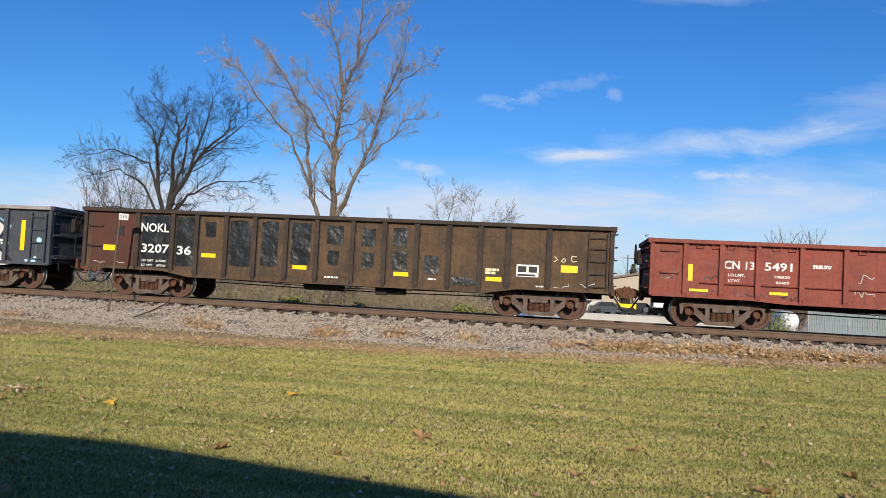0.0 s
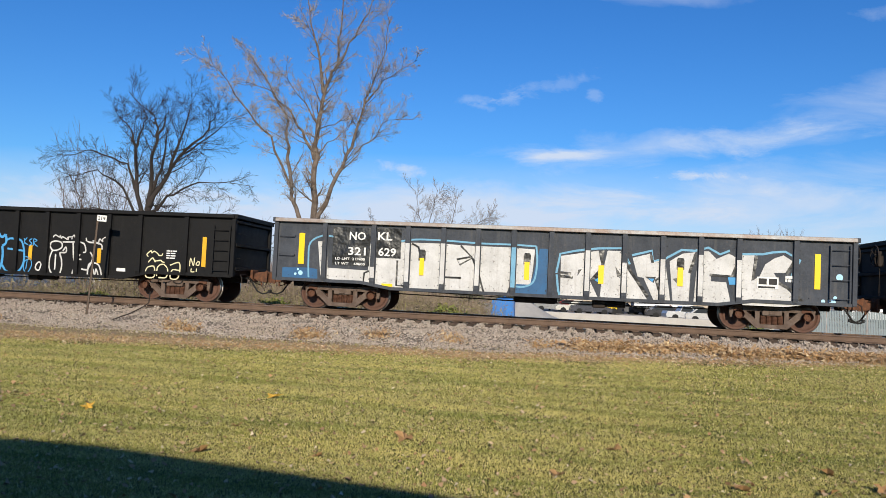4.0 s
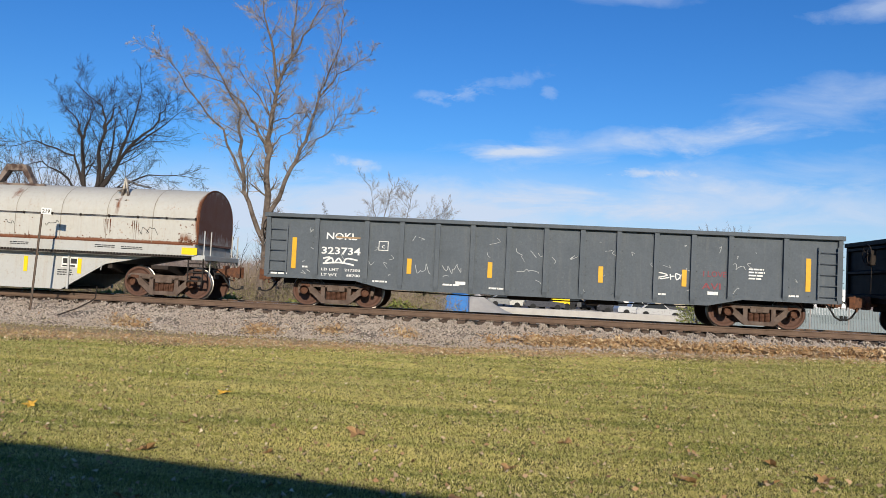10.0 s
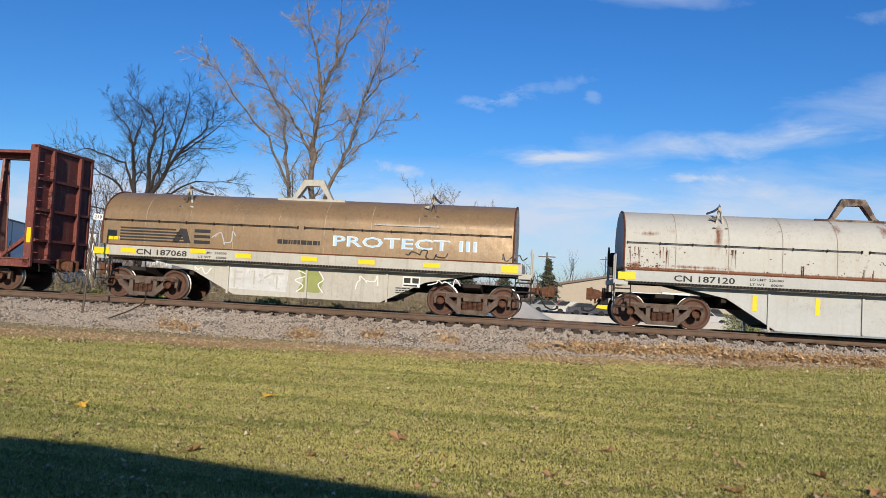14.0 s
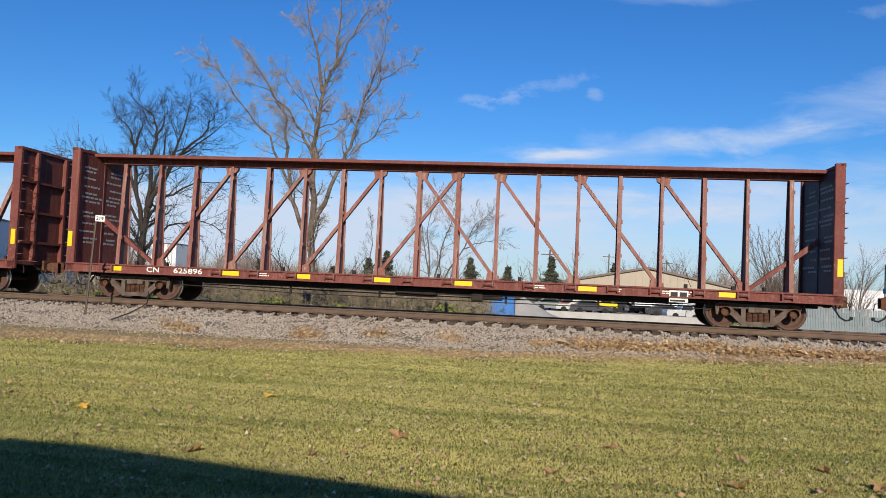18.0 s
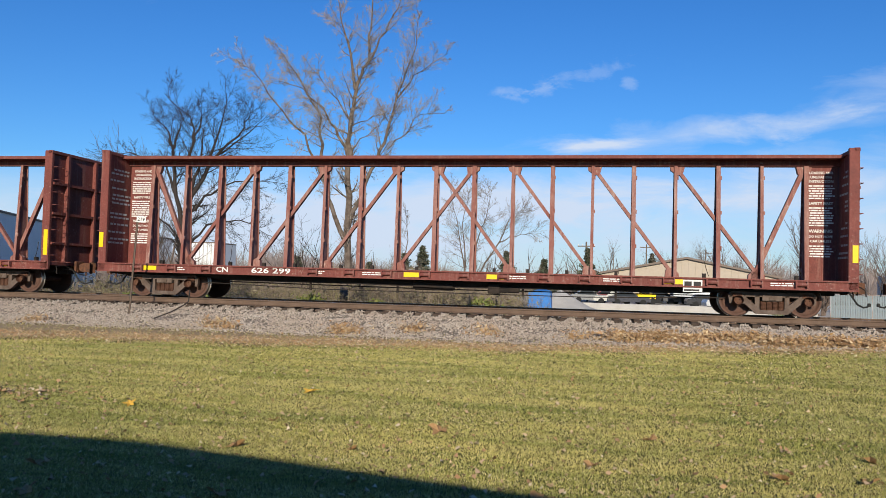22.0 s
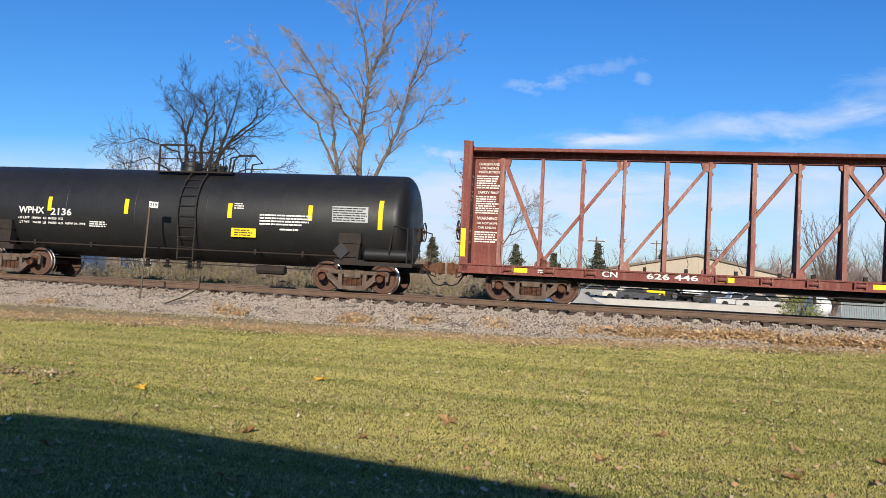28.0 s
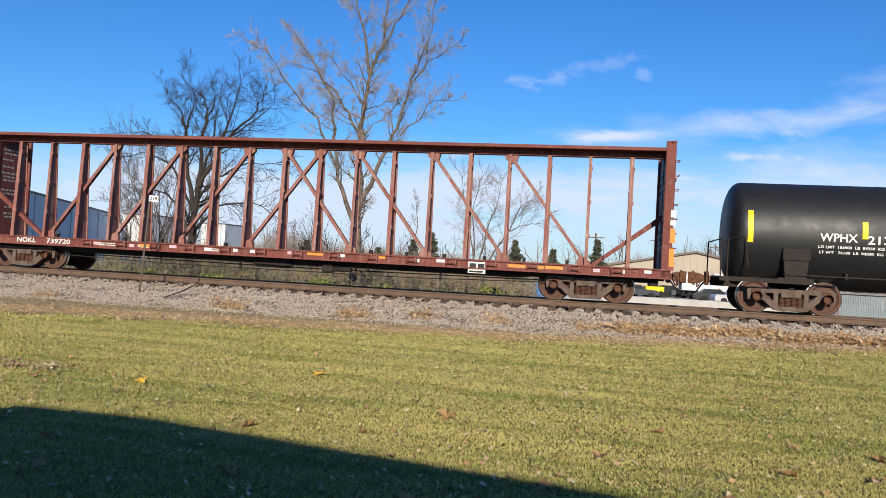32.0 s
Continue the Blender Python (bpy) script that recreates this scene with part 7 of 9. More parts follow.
def dress_coil_brown(car):
    y = -1.504
    for x, z in ((-6.35, 1.38), (-5.5, 1.42), (-3.3, 1.50), (-1.9, 1.42), (0.1, 1.43), (1.8, 1.42), (3.7, 1.42), (5.9, 1.42)):
        strip(car, x, z, 0.48, 0.13 if abs(x) < 5.8 else 0.2, y)
    words("lettering", "CN 187068", 0.23, M_BLACK, car, -4.45, y, 1.39, 1.60)
    words("lettering", "LD LMT  226000", 0.09, M_BLACK, car, -2.85, y, 1.46, 0.86)
    words("lettering", "LT WT    60000", 0.09, M_BLACK, car, -2.85, y, 1.33, 0.86)
    yh = -1.405
    m = MB()
    for k in range(5):               # striped emblem
        m.box(-5.85, -3.6 - 0.12 * k, yh - 0.004, yh, 1.72 + 0.09 * k, 1.77 + 0.09 * k)
    m.prism([(-4.2, 1.72), (-4.0, 1.72), (-3.75, 2.15), (-3.95, 2.15)], yh - 0.004, yh).prism([(-3.95, 2.15), (-3.75, 2.15), (-3.6, 1.72), (-3.8, 1.72)], yh - 0.005, yh - 0.001)
    m.box(-3.5, -3.0, yh - 0.004, yh, 1.72, 1.82).box(-3.5, -3.0, yh - 0.004, yh, 1.89, 1.98).box(-3.5, -3.0, yh - 0.004, yh, 2.05, 2.15)
    part("emblem", m, M_BLACK, car, "dark striped emblem", smooth=False)
    bars(car, -0.2, 1.90, 1.45, 0.16, 1, M_BLACK, y=yh, seed=12)
    for dx, mat, yy in ((0.0, M_WHITE, yh), (0.0, M_LETBLUE, yh - 0.004)):
        words("lettering", "PROTECT III", 0.42 if mat is M_WHITE else 0.40, mat, car, 2.85, yy, 1.98, 4.2 if mat is M_WHITE else 4.12, thin=mat is not M_WHITE)
    paint_strokes(car, [scribble(-2.6, 1.95, 0.7, 0.34, 9, 50)], 0.03, M_CHALK, yh)
    paint_strokes(car, [scribble(3.5, 1.72, 1.1, 0.26, 13, 51), scribble(6.0, 1.72, 0.8, 0.26, 9, 52)], 0.035, M_PATCH, yh - 0.006)
    ys = -1.304
    paint_area(car, [(-2.4, 1.12), (-0.55, 1.10), (-0.6, 0.42), (-2.45, 0.46)], M_SPRAYW, ys)
    paint_strokes(car, [[(-2.2, 0.95), (-1.95, 0.95)], [(-2.2, 0.75), (-2.0, 0.75)], [(-2.2, 1.0), (-2.2, 0.5)], [(-1.6, 1.0), (-1.6, 0.6)], [(-1.3, 0.8), (-1.05, 0.95)], [(-0.9, 0.9), (-0.9, 0.5)], [(-1.1, 0.95), (-0.7, 0.95)]], 0.05, M_CREAM2, ys - 0.005, False)
    paint_area(car, [(-0.25, 1.1), (0.35, 1.1), (0.5, 0.8), (0.4, 0.46), (-0.3, 0.46), (-0.1, 0.8)], M_SPRAYG, ys)
    paint_strokes(car, [[(-0.3, 1.1), (0.0, 0.95), (-0.35, 0.8), (-0.1, 0.65), (-0.3, 0.46)], [(0.35, 1.1), (0.5, 0.85), (0.35, 0.7), (0.5, 0.48)], scribble(1.8, 0.8, 0.7, 0.45, 11, 53), scribble(-3.2, 0.95, 0.6, 0.2, 9, 54), scribble(4.1, 0.95, 0.9, 0.2, 11, 55)], 0.03, M_WHITE, ys - 0.006)
    board(car, 3.1, 0.92, 0.5, 0.30, -1.308)
    bars(car, 2.9, 0.66, 0.5, 0.2, 3, M_BLACK, y=-1.306, seed=13, fill=0.5)
    bars(car, -6.0, 1.78, 0.45, 0.12, 1, M_YELLOW, y=yh, seed=14)
    bars(car, 2.9, 2.52, 1.9, 0.07, 1, M_CHALK, y=-1.40, seed=15, fill=0.5)


def dress_centrebeam(car, marks, yellow, panels, seed):
    y, h = -1.505, 10.94 if seed == 2 else 11.1
    for x in yellow:
        strip(car, x, 0.90, 0.5, 0.13, y)
    for tx, x, w in marks:
        words("lettering", tx, 0.22, M_WHITE, car, x, y - 0.002, 0.90, w)
    rg = random.Random(seed)
    for k in range(9):
        x = rg.uniform(-10, 10)
        if all(abs(x - v) > 0.6 for v in yellow) and all(abs(x - m[1]) > 0.9 for m in marks):
            bars(car, x, 0.90, rg.uniform(0.35, 0.7), 0.11, 2, M_WHITE, y=y, seed=k + seed, fill=0.5)
    for d in (-1, 1):
        if seed != 4:
            strip(car, d * (h - 0.08), 1.62 if seed == 3 else 1.74, 0.14, 0.8 if seed == 3 else 0.46, y)
        if panels:
            x0 = d * (h - 0.54)
            for zc, hh, rows in ((3.52, 0.42, 6), (2.83, 0.56, 8), (1.86, 0.36, 5)):
                bars(car, x0, zc, 0.74, hh, rows, M_WHITE, y=-0.053, seed=seed + int(zc * 9), fill=0.52)
            for tx, zc, w, sz in (("LOADING AND", 4.06, 0.62, 0.10), ("UNLOADING", 3.94, 0.56, 0.10), ("INSTRUCTION", 3.82, 0.64, 0.10), ("SAFETY FIRST", 3.20, 0.64, 0.10), ("WARNING", 2.42, 0.62, 0.13), ("DO NOT MOVE", 2.27, 0.62, 0.09), ("CAR UNLESS", 2.14, 0.56, 0.09)):
                words("lettering", tx, sz, M_WHITE, car, x0, -0.056, zc, w)
        m = MB()
        xx = d * (h - 0.075 if panels else (h if seed != 4 else 11.23) - 0.172)
        for zc, a in [(4.0 - 0.155 * k + (0.0, 0.03, -0.03)[k % 3], a) for a in (-1.22, 0.12) for k in range(16) if k not in (3, 8, 12)]:
            a += rg.uniform(0, 0.25)
            for k in range(rg.choice((3, 4, 5, 5))):
                b = a + rg.uniform(0.1, 0.2)
                m.box(min(xx, xx - d * 0.004), max(xx, xx - d * 0.004), a, b, zc - 0.028, zc + 0.028)
                a = b + 0.05
        part("small_print", m, M_CHALK, car, "unreadable small stencil print", smooth=False)["kind"] = "stuff"
    board(car, {1: 6.9, 2: 6.8, 3: 6.5, 4: 5.95}[seed], 0.80, 0.5, 0.32, y - 0.004)
    # hanging straps and ratchets
    m = MB()
    for x in [-9.6 + i * 1.2 for i in range(17)]:
        if rg.random() < 0.75:
            x += rg.uniform(-0.2, 0.2)
            z0 = rg.uniform(1.45, 1.7)
            m.tube([(x, -0.16, z0), (x + 0.05, -0.3, 1.3), (x + rg.uniform(-0.1, 0.3), -0.34, 1.08)], 0.010, 4)
            m.box(x - 0.04, x + 0.05, -0.30, -0.18, 1.02, 1.16)
    part("tie_down_strap", m, M_UNDER, car, smooth=False)["kind"] = "stuff"


def dress_last(car):
    """Worn orange, white and red reflector pieces along the sill and on the bulkhead's edge."""
    rg = random.Random(8)
    x = -10.6
    while x < 10.8:
        if not (-9.1 < x < -6.9 or 5.5 < x < 6.4):
            mat = rg.choice((M_WHITE, M_WHITE, M_SPRAYO, M_SPRAYP))
            strip(car, x, 0.92 + rg.uniform(-0.03, 0.03), rg.uniform(0.12, 0.3) if mat is not M_SPRAYO else 0.5, 0.09, -1.505, mat)
        x += rg.uniform(0.5, 1.3)
    for z, h, mat in ((1.35, 0.5, M_SPRAYO), (1.95, 0.4, M_SPRAYO), (2.3, 0.14, M_WHITE), (2.55, 0.2, M_WHITE), (1.05, 0.12, M_SPRAYR)):
        strip(car, 11.25, z, 0.14, h, -1.505, mat)


def dress_tank(car):
    R, CZ = 1.462, 2.16

    def yat(z):
        return -math.sqrt(max(0.01, R * R - (z - CZ) ** 2))
    for x, z, h in ((-7.0, 2.31, 0.86), (-4.18, 2.31, 0.45), (-1.48, 2.31, 0.47), (1.99, 2.29, 0.45), (4.56, 2.30, 0.46), (6.72, 2.31, 0.86)):
        m = MB()
        zs = [z - h / 2 + h * i / 6 for i in range(7)]
        for i in range(6):
            m.add([(x - 0.07, yat(zs[i]) - 0.008, zs[i]), (x + 0.07, yat(zs[i]) - 0.008, zs[i]), (x + 0.07, yat(zs[i + 1]) - 0.008, zs[i + 1]), (x - 0.07, yat(zs[i + 1]) - 0.008, zs[i + 1])], [(0, 1, 2, 3)])
        part("reflector_strip", m, M_YELLOW, car, "yellow reflective strip", smooth=False)
    words("lettering", "WPHX", 0.30, M_WHITE, car, -4.82, -1.475, 2.08, 0.92)
    words("lettering", "2136", 0.30, M_WHITE, car, -3.75, -1.475, 2.05, 0.74)
    words("lettering", "LD LMT  186900  LB  84350  KG", 0.10, M_WHITE, car, -4.5, yat(1.84) - 0.015, 1.84, 1.6)
    words("lettering", "LT WT   76100  LB  94500  KG  NEW 04-1994", 0.10, M_WHITE, car, -4.1, yat(1.70) - 0.02, 1.70, 2.35)
    bars(car, -2.43, 1.72, 0.66, 0.2, 3, M_WHITE, y=yat(1.83) - 0.006, seed=21, fill=0.5)
    bars(car, 3.8, 2.06, 1.65, 0.36, 4, M_WHITE, y=-1.476, seed=22, fill=0.5)
    bars(car, 3.9, 1.78, 0.6, 0.06, 1, M_WHITE, y=yat(1.75) - 0.01, seed=23)
    bars(car, 1.99 + 0.3, 2.44, 0.32, 0.2, 3, M_WHITE, y=-1.46, seed=24, fill=0.5)
    plate(car, 2.45, 1.64, 0.8, 0.27, M_YELLOW, yat(1.78) - 0.008, "warning_plate")
    bars(car, 2.45, 1.64, 0.6, 0.22, 3, M_BLACK, y=yat(1.78) - 0.014, seed=25, fill=0.45)
    plate(car, 5.8, 2.30, 1.1, 0.46, M_CHALK, -1.474, "data_panel")
    bars(car, 5.8, 2.30, 1.05, 0.42, 6, M_PATCH, y=-1.479, seed=26, fill=0.5)
    part("placard", MB().prism([(5.35, 1.22), (5.6, 1.47), (5.85, 1.22), (5.6, 0.97)], -1.56, -1.54), M_TANKP, car, smooth=False)


def dress_train():
    red, brown, graf, black, grey, c1, c2, cba, cbb, cbc, cbd, tank = TRAIN
    dress_red(red), dress_brown(brown), dress_graffiti(graf), dress_black(black), dress_grey(grey)
    dress_coil_cream(c1), dress_coil_brown(c2), dress_tank(tank)
    dress_centrebeam(cba, (("CN", -8.29, 0.40), ("625896", -7.19, 0.9)), (-9.54, -5.86, -3.69, -1.33, 1.02, 4.46, 8.2), False, 1)
    dress_centrebeam(cbb, (("CN", -6.80, 0.38), ("626 299", -5.25, 1.23)), (-9.21, -0.94, 1.46, 6.3), True, 2)
    dress_centrebeam(cbc, (("CN", -6.9, 0.42), ("626 446", -5.25, 1.35)), (-9.41, -3.9, 0.0, 4.53, 9.43), True, 3)
    dress_centrebeam(cbd, (("NOKL", -8.6, 0.68), ("739720", -7.45, 0.84)), (), False, 4)
    dress_last(cbd)


dress_train()
# ---------- lawn, leaves, ballast and weeds ----------
def island_mat(name, cols, rough=0.8, patch=None, patch_scale=0.5, bands=()):
    """For many small pieces in one mesh: each takes one of the colours, with broad patches of another over all."""
    mt, nt, bs = nodes(name)
    N, Lk = nt.nodes.new, nt.links.new
    geo, rmp = N("ShaderNodeNewGeometry"), N("ShaderNodeValToRGB")
    el = rmp.color_ramp.elements
    while len(el) < len(cols):
        el.new(0.5)
    for i, c in enumerate(cols):
        el[i].position, el[i].color = i / max(1, len(cols) - 1), (*c, 1)
    Lk(geo.outputs["Random Per Island"], rmp.inputs[0])
    out = rmp.outputs[0]
    if patch:
        tc, nz, mr, mx = N("ShaderNodeTexCoord"), N("ShaderNodeTexNoise"), N("ShaderNodeMapRange"), N("ShaderNodeMix")
        nz.inputs["Scale"].default_value, nz.inputs["Detail"].default_value, nz.inputs["Roughness"].default_value = patch_scale, 5, 0.6
        mp = N("ShaderNodeMapping")
        mp.inputs["Scale"].default_value = (0.45, 1.0, 1.0)
        Lk(tc.outputs["Object"], mp.inputs[0]), Lk(mp.outputs[0], nz.inputs["Vector"]), Lk(nz.outputs["Fac"], mr.inputs["Value"])
        mr.inputs["From Min"].default_value, mr.inputs["From Max"].default_value = 0.41, 0.63
        mx.data_type = "RGBA"
        mr.inputs["To Max"].default_value = 0.55
        Lk(mr.outputs[0], mx.inputs[0]), Lk(out, mx.inputs[6])
        mx.inputs[7].default_value = (*patch, 1)
        out = mx.outputs[2]
        for sc, st, dark, lo, hi in bands:                    # long thin bands and small tufts, darker and lighter
            n2, r2, m2, p2 = N("ShaderNodeTexNoise"), N("ShaderNodeMapRange"), N("ShaderNodeMix"), N("ShaderNodeMapping")
            n2.inputs["Scale"].default_value, n2.inputs["Detail"].default_value, n2.inputs["Roughness"].default_value = sc, 6, 0.65
            p2.inputs["Scale"].default_value = st
            r2.inputs["From Min"].default_value, r2.inputs["From Max"].default_value = lo, hi
            m2.data_type, m2.blend_type = "RGBA", "MULTIPLY"
            m2.inputs[7].default_value = (*dark, 1)
            Lk(tc.outputs["Object"], p2.inputs[0]), Lk(p2.outputs[0], n2.inputs["Vector"]), Lk(n2.outputs["Fac"], r2.inputs["Value"])
            Lk(r2.outputs[0], m2.inputs[0]), Lk(out, m2.inputs[6])
            out = m2.outputs[2]
    Lk(out, bs.inputs["Base Color"])
    bs.inputs["Roughness"].default_value = rough
    bs.inputs["Specular IOR Level"].default_value = 0.2
    return mt


def tri_mesh(name, verts, per, mat, faces=None):
    """A mesh of many like pieces: verts in runs of per; faces index into one run."""
    n = len(verts) // per
    faces = np.array(faces if faces is not None else [range(per)])
    idx = (faces[None] + (np.arange(n) * per)[:, None, None]).reshape(-1)
    k = faces.shape[1]
    me = bpy.data.meshes.new(name)
    me.vertices.add(len(verts))
    me.vertices.foreach_set("co", np.asarray(verts, np.float32).ravel())
    me.loops.add(len(idx))
    me.loops.foreach_set("vertex_index", idx.astype(np.int32))
    nf = len(idx) // k
    me.polygons.add(nf)
    me.polygons.foreach_set("loop_start", (np.arange(nf) * k).astype(np.int32))
    me.materials.append(mat)
    me.update(calc_edges=True)
    return me


M_GRASS = island_mat("grass", [(0.16, 0.18, 0.03), (0.29, 0.29, 0.06), (0.45, 0.39, 0.12), (0.21, 0.24, 0.042), (0.76, 0.63, 0.29), (0.235, 0.255, 0.048), (0.30, 0.245, 0.105), (0.84, 0.74, 0.42)], 0.75, (0.49, 0.43, 0.165), 0.9,
                     bands=((1.6, (0.16, 1.0, 1.0), (0.70, 0.78, 0.66), 0.48, 0.60), (9.0, (0.5, 1.0, 1.0), (0.62, 0.64, 0.60), 0.52, 0.66), (0.9, (0.3, 1.0, 1.0), (1.16, 1.12, 1.06), 0.44, 0.60)))
M_STRAW = island_mat("straw", [(0.42, 0.25, 0.10), (0.32, 0.16, 0.06), (0.48, 0.33, 0.15), (0.38, 0.19, 0.065)], 0.8)
M_GRAVEL = island_mat("gravel", [(0.47, 0.41, 0.345), (0.38, 0.325, 0.27), (0.26, 0.21, 0.175), (0.55, 0.485, 0.415), (0.45, 0.365, 0.295), (0.33, 0.27, 0.225)], 0.9, (0.38, 0.305, 0.245), 0.8)
M_LITTER = island_mat("fallen_leaves", [(0.46, 0.28, 0.14), (0.36, 0.20, 0.10), (0.58, 0.43, 0.26), (0.30, 0.18, 0.10), (0.68, 0.57, 0.40)], 0.8)
M_HEAP = island_mat("leaf_heap", [(0.48, 0.34, 0.18), (0.35, 0.20, 0.10), (0.60, 0.46, 0.28), (0.24, 0.14, 0.08), (0.44, 0.27, 0.12)], 0.8)
M_BRUSH = island_mat("brush", [(0.20, 0.17, 0.09), (0.14, 0.105, 0.08), (0.34, 0.28, 0.20), (0.21, 0.21, 0.06), (0.09, 0.07, 0.058), (0.25, 0.20, 0.16)], 0.9, (0.17, 0.13, 0.10), 0.3)
M_THICKET = island_mat("thicket", [(0.20, 0.155, 0.125), (0.28, 0.22, 0.18), (0.14, 0.11, 0.09), (0.23, 0.165, 0.115), (0.19, 0.17, 0.09)], 0.95)
M_YELLOWLEAF = surface("yellow_leaf", (0.75, 0.45, 0.06), 0.7, 0, (0.55, 0.30, 0.06), 0.5, 30, fine=0.1, bump=0)
M_TANLEAF = surface("tan_leaf", (0.42, 0.25, 0.11), 0.75, 0, (0.28, 0.15, 0.06), 0.6, 30, fine=0.15, bump=0)


def gz(x, y):
    """ground_z over arrays."""
    p, q = np.clip((y - 14) / 5, 0, 1), np.clip((y - 29) / 8, 0, 1)
    y = y - lean(x) * p * p * (3 - 2 * p) * (1 - q * q * (3 - 2 * q))
    u = np.clip((y - 8) / 12, 0, 1)
    low = np.clip((x + 2) * 0.024, 0, 0.4) * u * u * (3 - 2 * u)
    v = np.clip((y - TC - 3.5) / (46 - TC - 3.5), 0, 1)
    low = np.where(y < TC, low, -0.25 - 0.65 * v * v * (3 - 2 * v))
    a = np.abs(y - TC)
    top = RZ - 0.31
    w = np.clip((a - 1.75) / 1.75, 0, 1)
    return top + (low - top) * w


def blades(rs, x, y, h, w, lean=0.5):
    """Upright slivers: three corners each, turned and leaning at random."""
    n = len(x)
    a = rs.uniform(0, 2 * np.pi, n)
    z = gz(x, y)
    dx, dy = np.cos(a) * w / 2, np.sin(a) * w / 2
    lx, ly = rs.normal(0, lean, n) * h, rs.normal(0, lean, n) * h
    v = np.empty((n, 3, 3))
    v[:, 0] = np.stack([x - dx, y - dy, z - 0.004], 1)
    v[:, 1] = np.stack([x + dx, y + dy, z - 0.004], 1)
    v[:, 2] = np.stack([x + lx, y + ly, z + h], 1)
    return v.reshape(-1, 3)


def build_grass():
    rs = np.random.RandomState(3)
    n = 1050000
    y = 3.6 * (20.4 / 3.6) ** rs.uniform(0, 1, n)       # denser near by
    x = -0.19 * y + rs.uniform(-1, 1, n) * (0.66 * y + 1.2)
    size = 0.42 + y / 18
    h = rs.uniform(0.010, 0.032, n) * size
    w = rs.uniform(0.005, 0.013, n) * size
    edge = np.minimum(18.1 + 0.2 * x, 19.5) - 0.3
    keep = y + 0.5 * np.sin(x * 1.7 + 2 * np.sin(x * 0.6)) < edge + rs.normal(0, 0.45, n)
    keep |= rs.uniform(0, 1, n) < 0.10
    v = blades(rs, x[keep], y[keep], h[keep], w[keep], 0.75)
    tagged(new("grass", tri_mesh("grass", v, 3, M_GRASS)), "short mown grass, green with straw-coloured patches", "grass", kind="stuff")


def leaf_mesh(name, mat, size, seed, lobes=5):
    """One dry fallen leaf: a lobed outline, cupped, with a stalk."""
    rg = random.Random(seed)
    m = MB()
    n = lobes * 4
    vs = [(0, 0, 0.0)]
    for i in range(n):
        t = 2 * math.pi * i / n
        r = size * (0.5 + 0.22 * math.cos(t * lobes) + 0.08 * rg.uniform(-1, 1)) * (1.15 if abs(t - math.pi) > 1 else 0.85)
        vs.append((r * math.cos(t), r * 0.8 * math.sin(t), 0.25 * size * (abs(math.sin(t)) ** 2) * rg.uniform(0.5, 1.3) + 0.05 * size))
    fs = [(0, 1 + i, 1 + (i + 1) % n) for i in range(n)]
    m.add(vs, fs)
    m.tube([(-0.4 * size, 0, 0.04 * size), (-0.7 * size, 0.05 * size, 0.1 * size), (-0.95 * size, 0.12 * size, 0.06 * size)], 0.02 * size, 4)
    return m.mesh(name, mat)


def build_litter():
    rs = np.random.RandomState(9)
    n = 9000
    y = 4.0 + 17.0 * rs.uniform(0, 1, n) ** 1.1
    x = -0.19 * y + rs.uniform(-1, 1, n) * (0.66 * y + 1)
    cl = rs.uniform(0, 1, n) < 0.04                       # some lie in drifts
    x[cl] = -7.3 + rs.normal(0, 0.5, cl.sum())
    y[cl] = 8.7 + rs.normal(0, 0.22, cl.sum())
    s = 0.010 + 0.026 * rs.uniform(0, 1, n) ** 2
    a = rs.uniform(0, 6.28, n)
    z = gz(x, y) + 0.025
    px, py = np.cos(a), np.sin(a)
    v = np.empty((n, 4, 3))
    for u, w, k in ((-1, 0, 0), (0, -0.6, 1), (1, 0, 2), (0, 0.6, 3)):
        v[:, k] = np.stack([x + (px * u - py * w) * s, y + (py * u + px * w) * s, z + s * rs.uniform(-0.1, 1.3, n)], 1)
    tagged(new("leaf_litter", tri_mesh("leaf_litter", v.reshape(-1, 3), 4, M_LITTER)), "small dry leaves and bits strewn on the grass", "leaves", kind="stuff")
    yellow, tan = [leaf_mesh("fallen_leaf", M_YELLOWLEAF, 0.13, 2), leaf_mesh("fallen_leaf", M_TANLEAF, 0.14, 3)]
    rg = random.Random(12)
    for x, y, me, k in ((-3.76, 10.07, yellow, 1.1), (-5.34, 8.36, yellow, 1.0), (-1.57, 7.99, tan, 1.3), (-0.01, 6.93, tan, 0.9), (-3.18, 6.70, tan, 1.1), (-3.37, 7.97, tan, 0.8), (0.56, 8.25, tan, 1.0),
                        (1.51, 6.93, tan, 1.0), (-0.39, 5.73, tan, 0.9), (2.47, 7.87, tan, 1.0), (-2.15, 6.89, tan, 0.7), (2.2, 7.0, tan, 1.0), (2.75, 7.3, tan, 1.1), (0.9, 5.9, tan, 1.0),
                        (-6.6, 8.1, tan, 0.9), (-4.4, 5.6, tan, 1.0), (-2.6, 5.2, tan, 1.1), (-1.2, 5.0, tan, 1.2), (-3.9, 4.9, tan, 1.0)):
        o = new("fallen_leaf", me)
        o.matrix_basis = pose(x, y, 0.022, rg.uniform(-18, 18), rg.uniform(-18, 18), rg.uniform(0, 360)) @ Matrix.Scale(k, 4)
        tagged(o, "bright yellow fallen leaf on the grass" if me is yellow else "curled tan fallen leaf on the grass", "leaf", "fallen leaves")


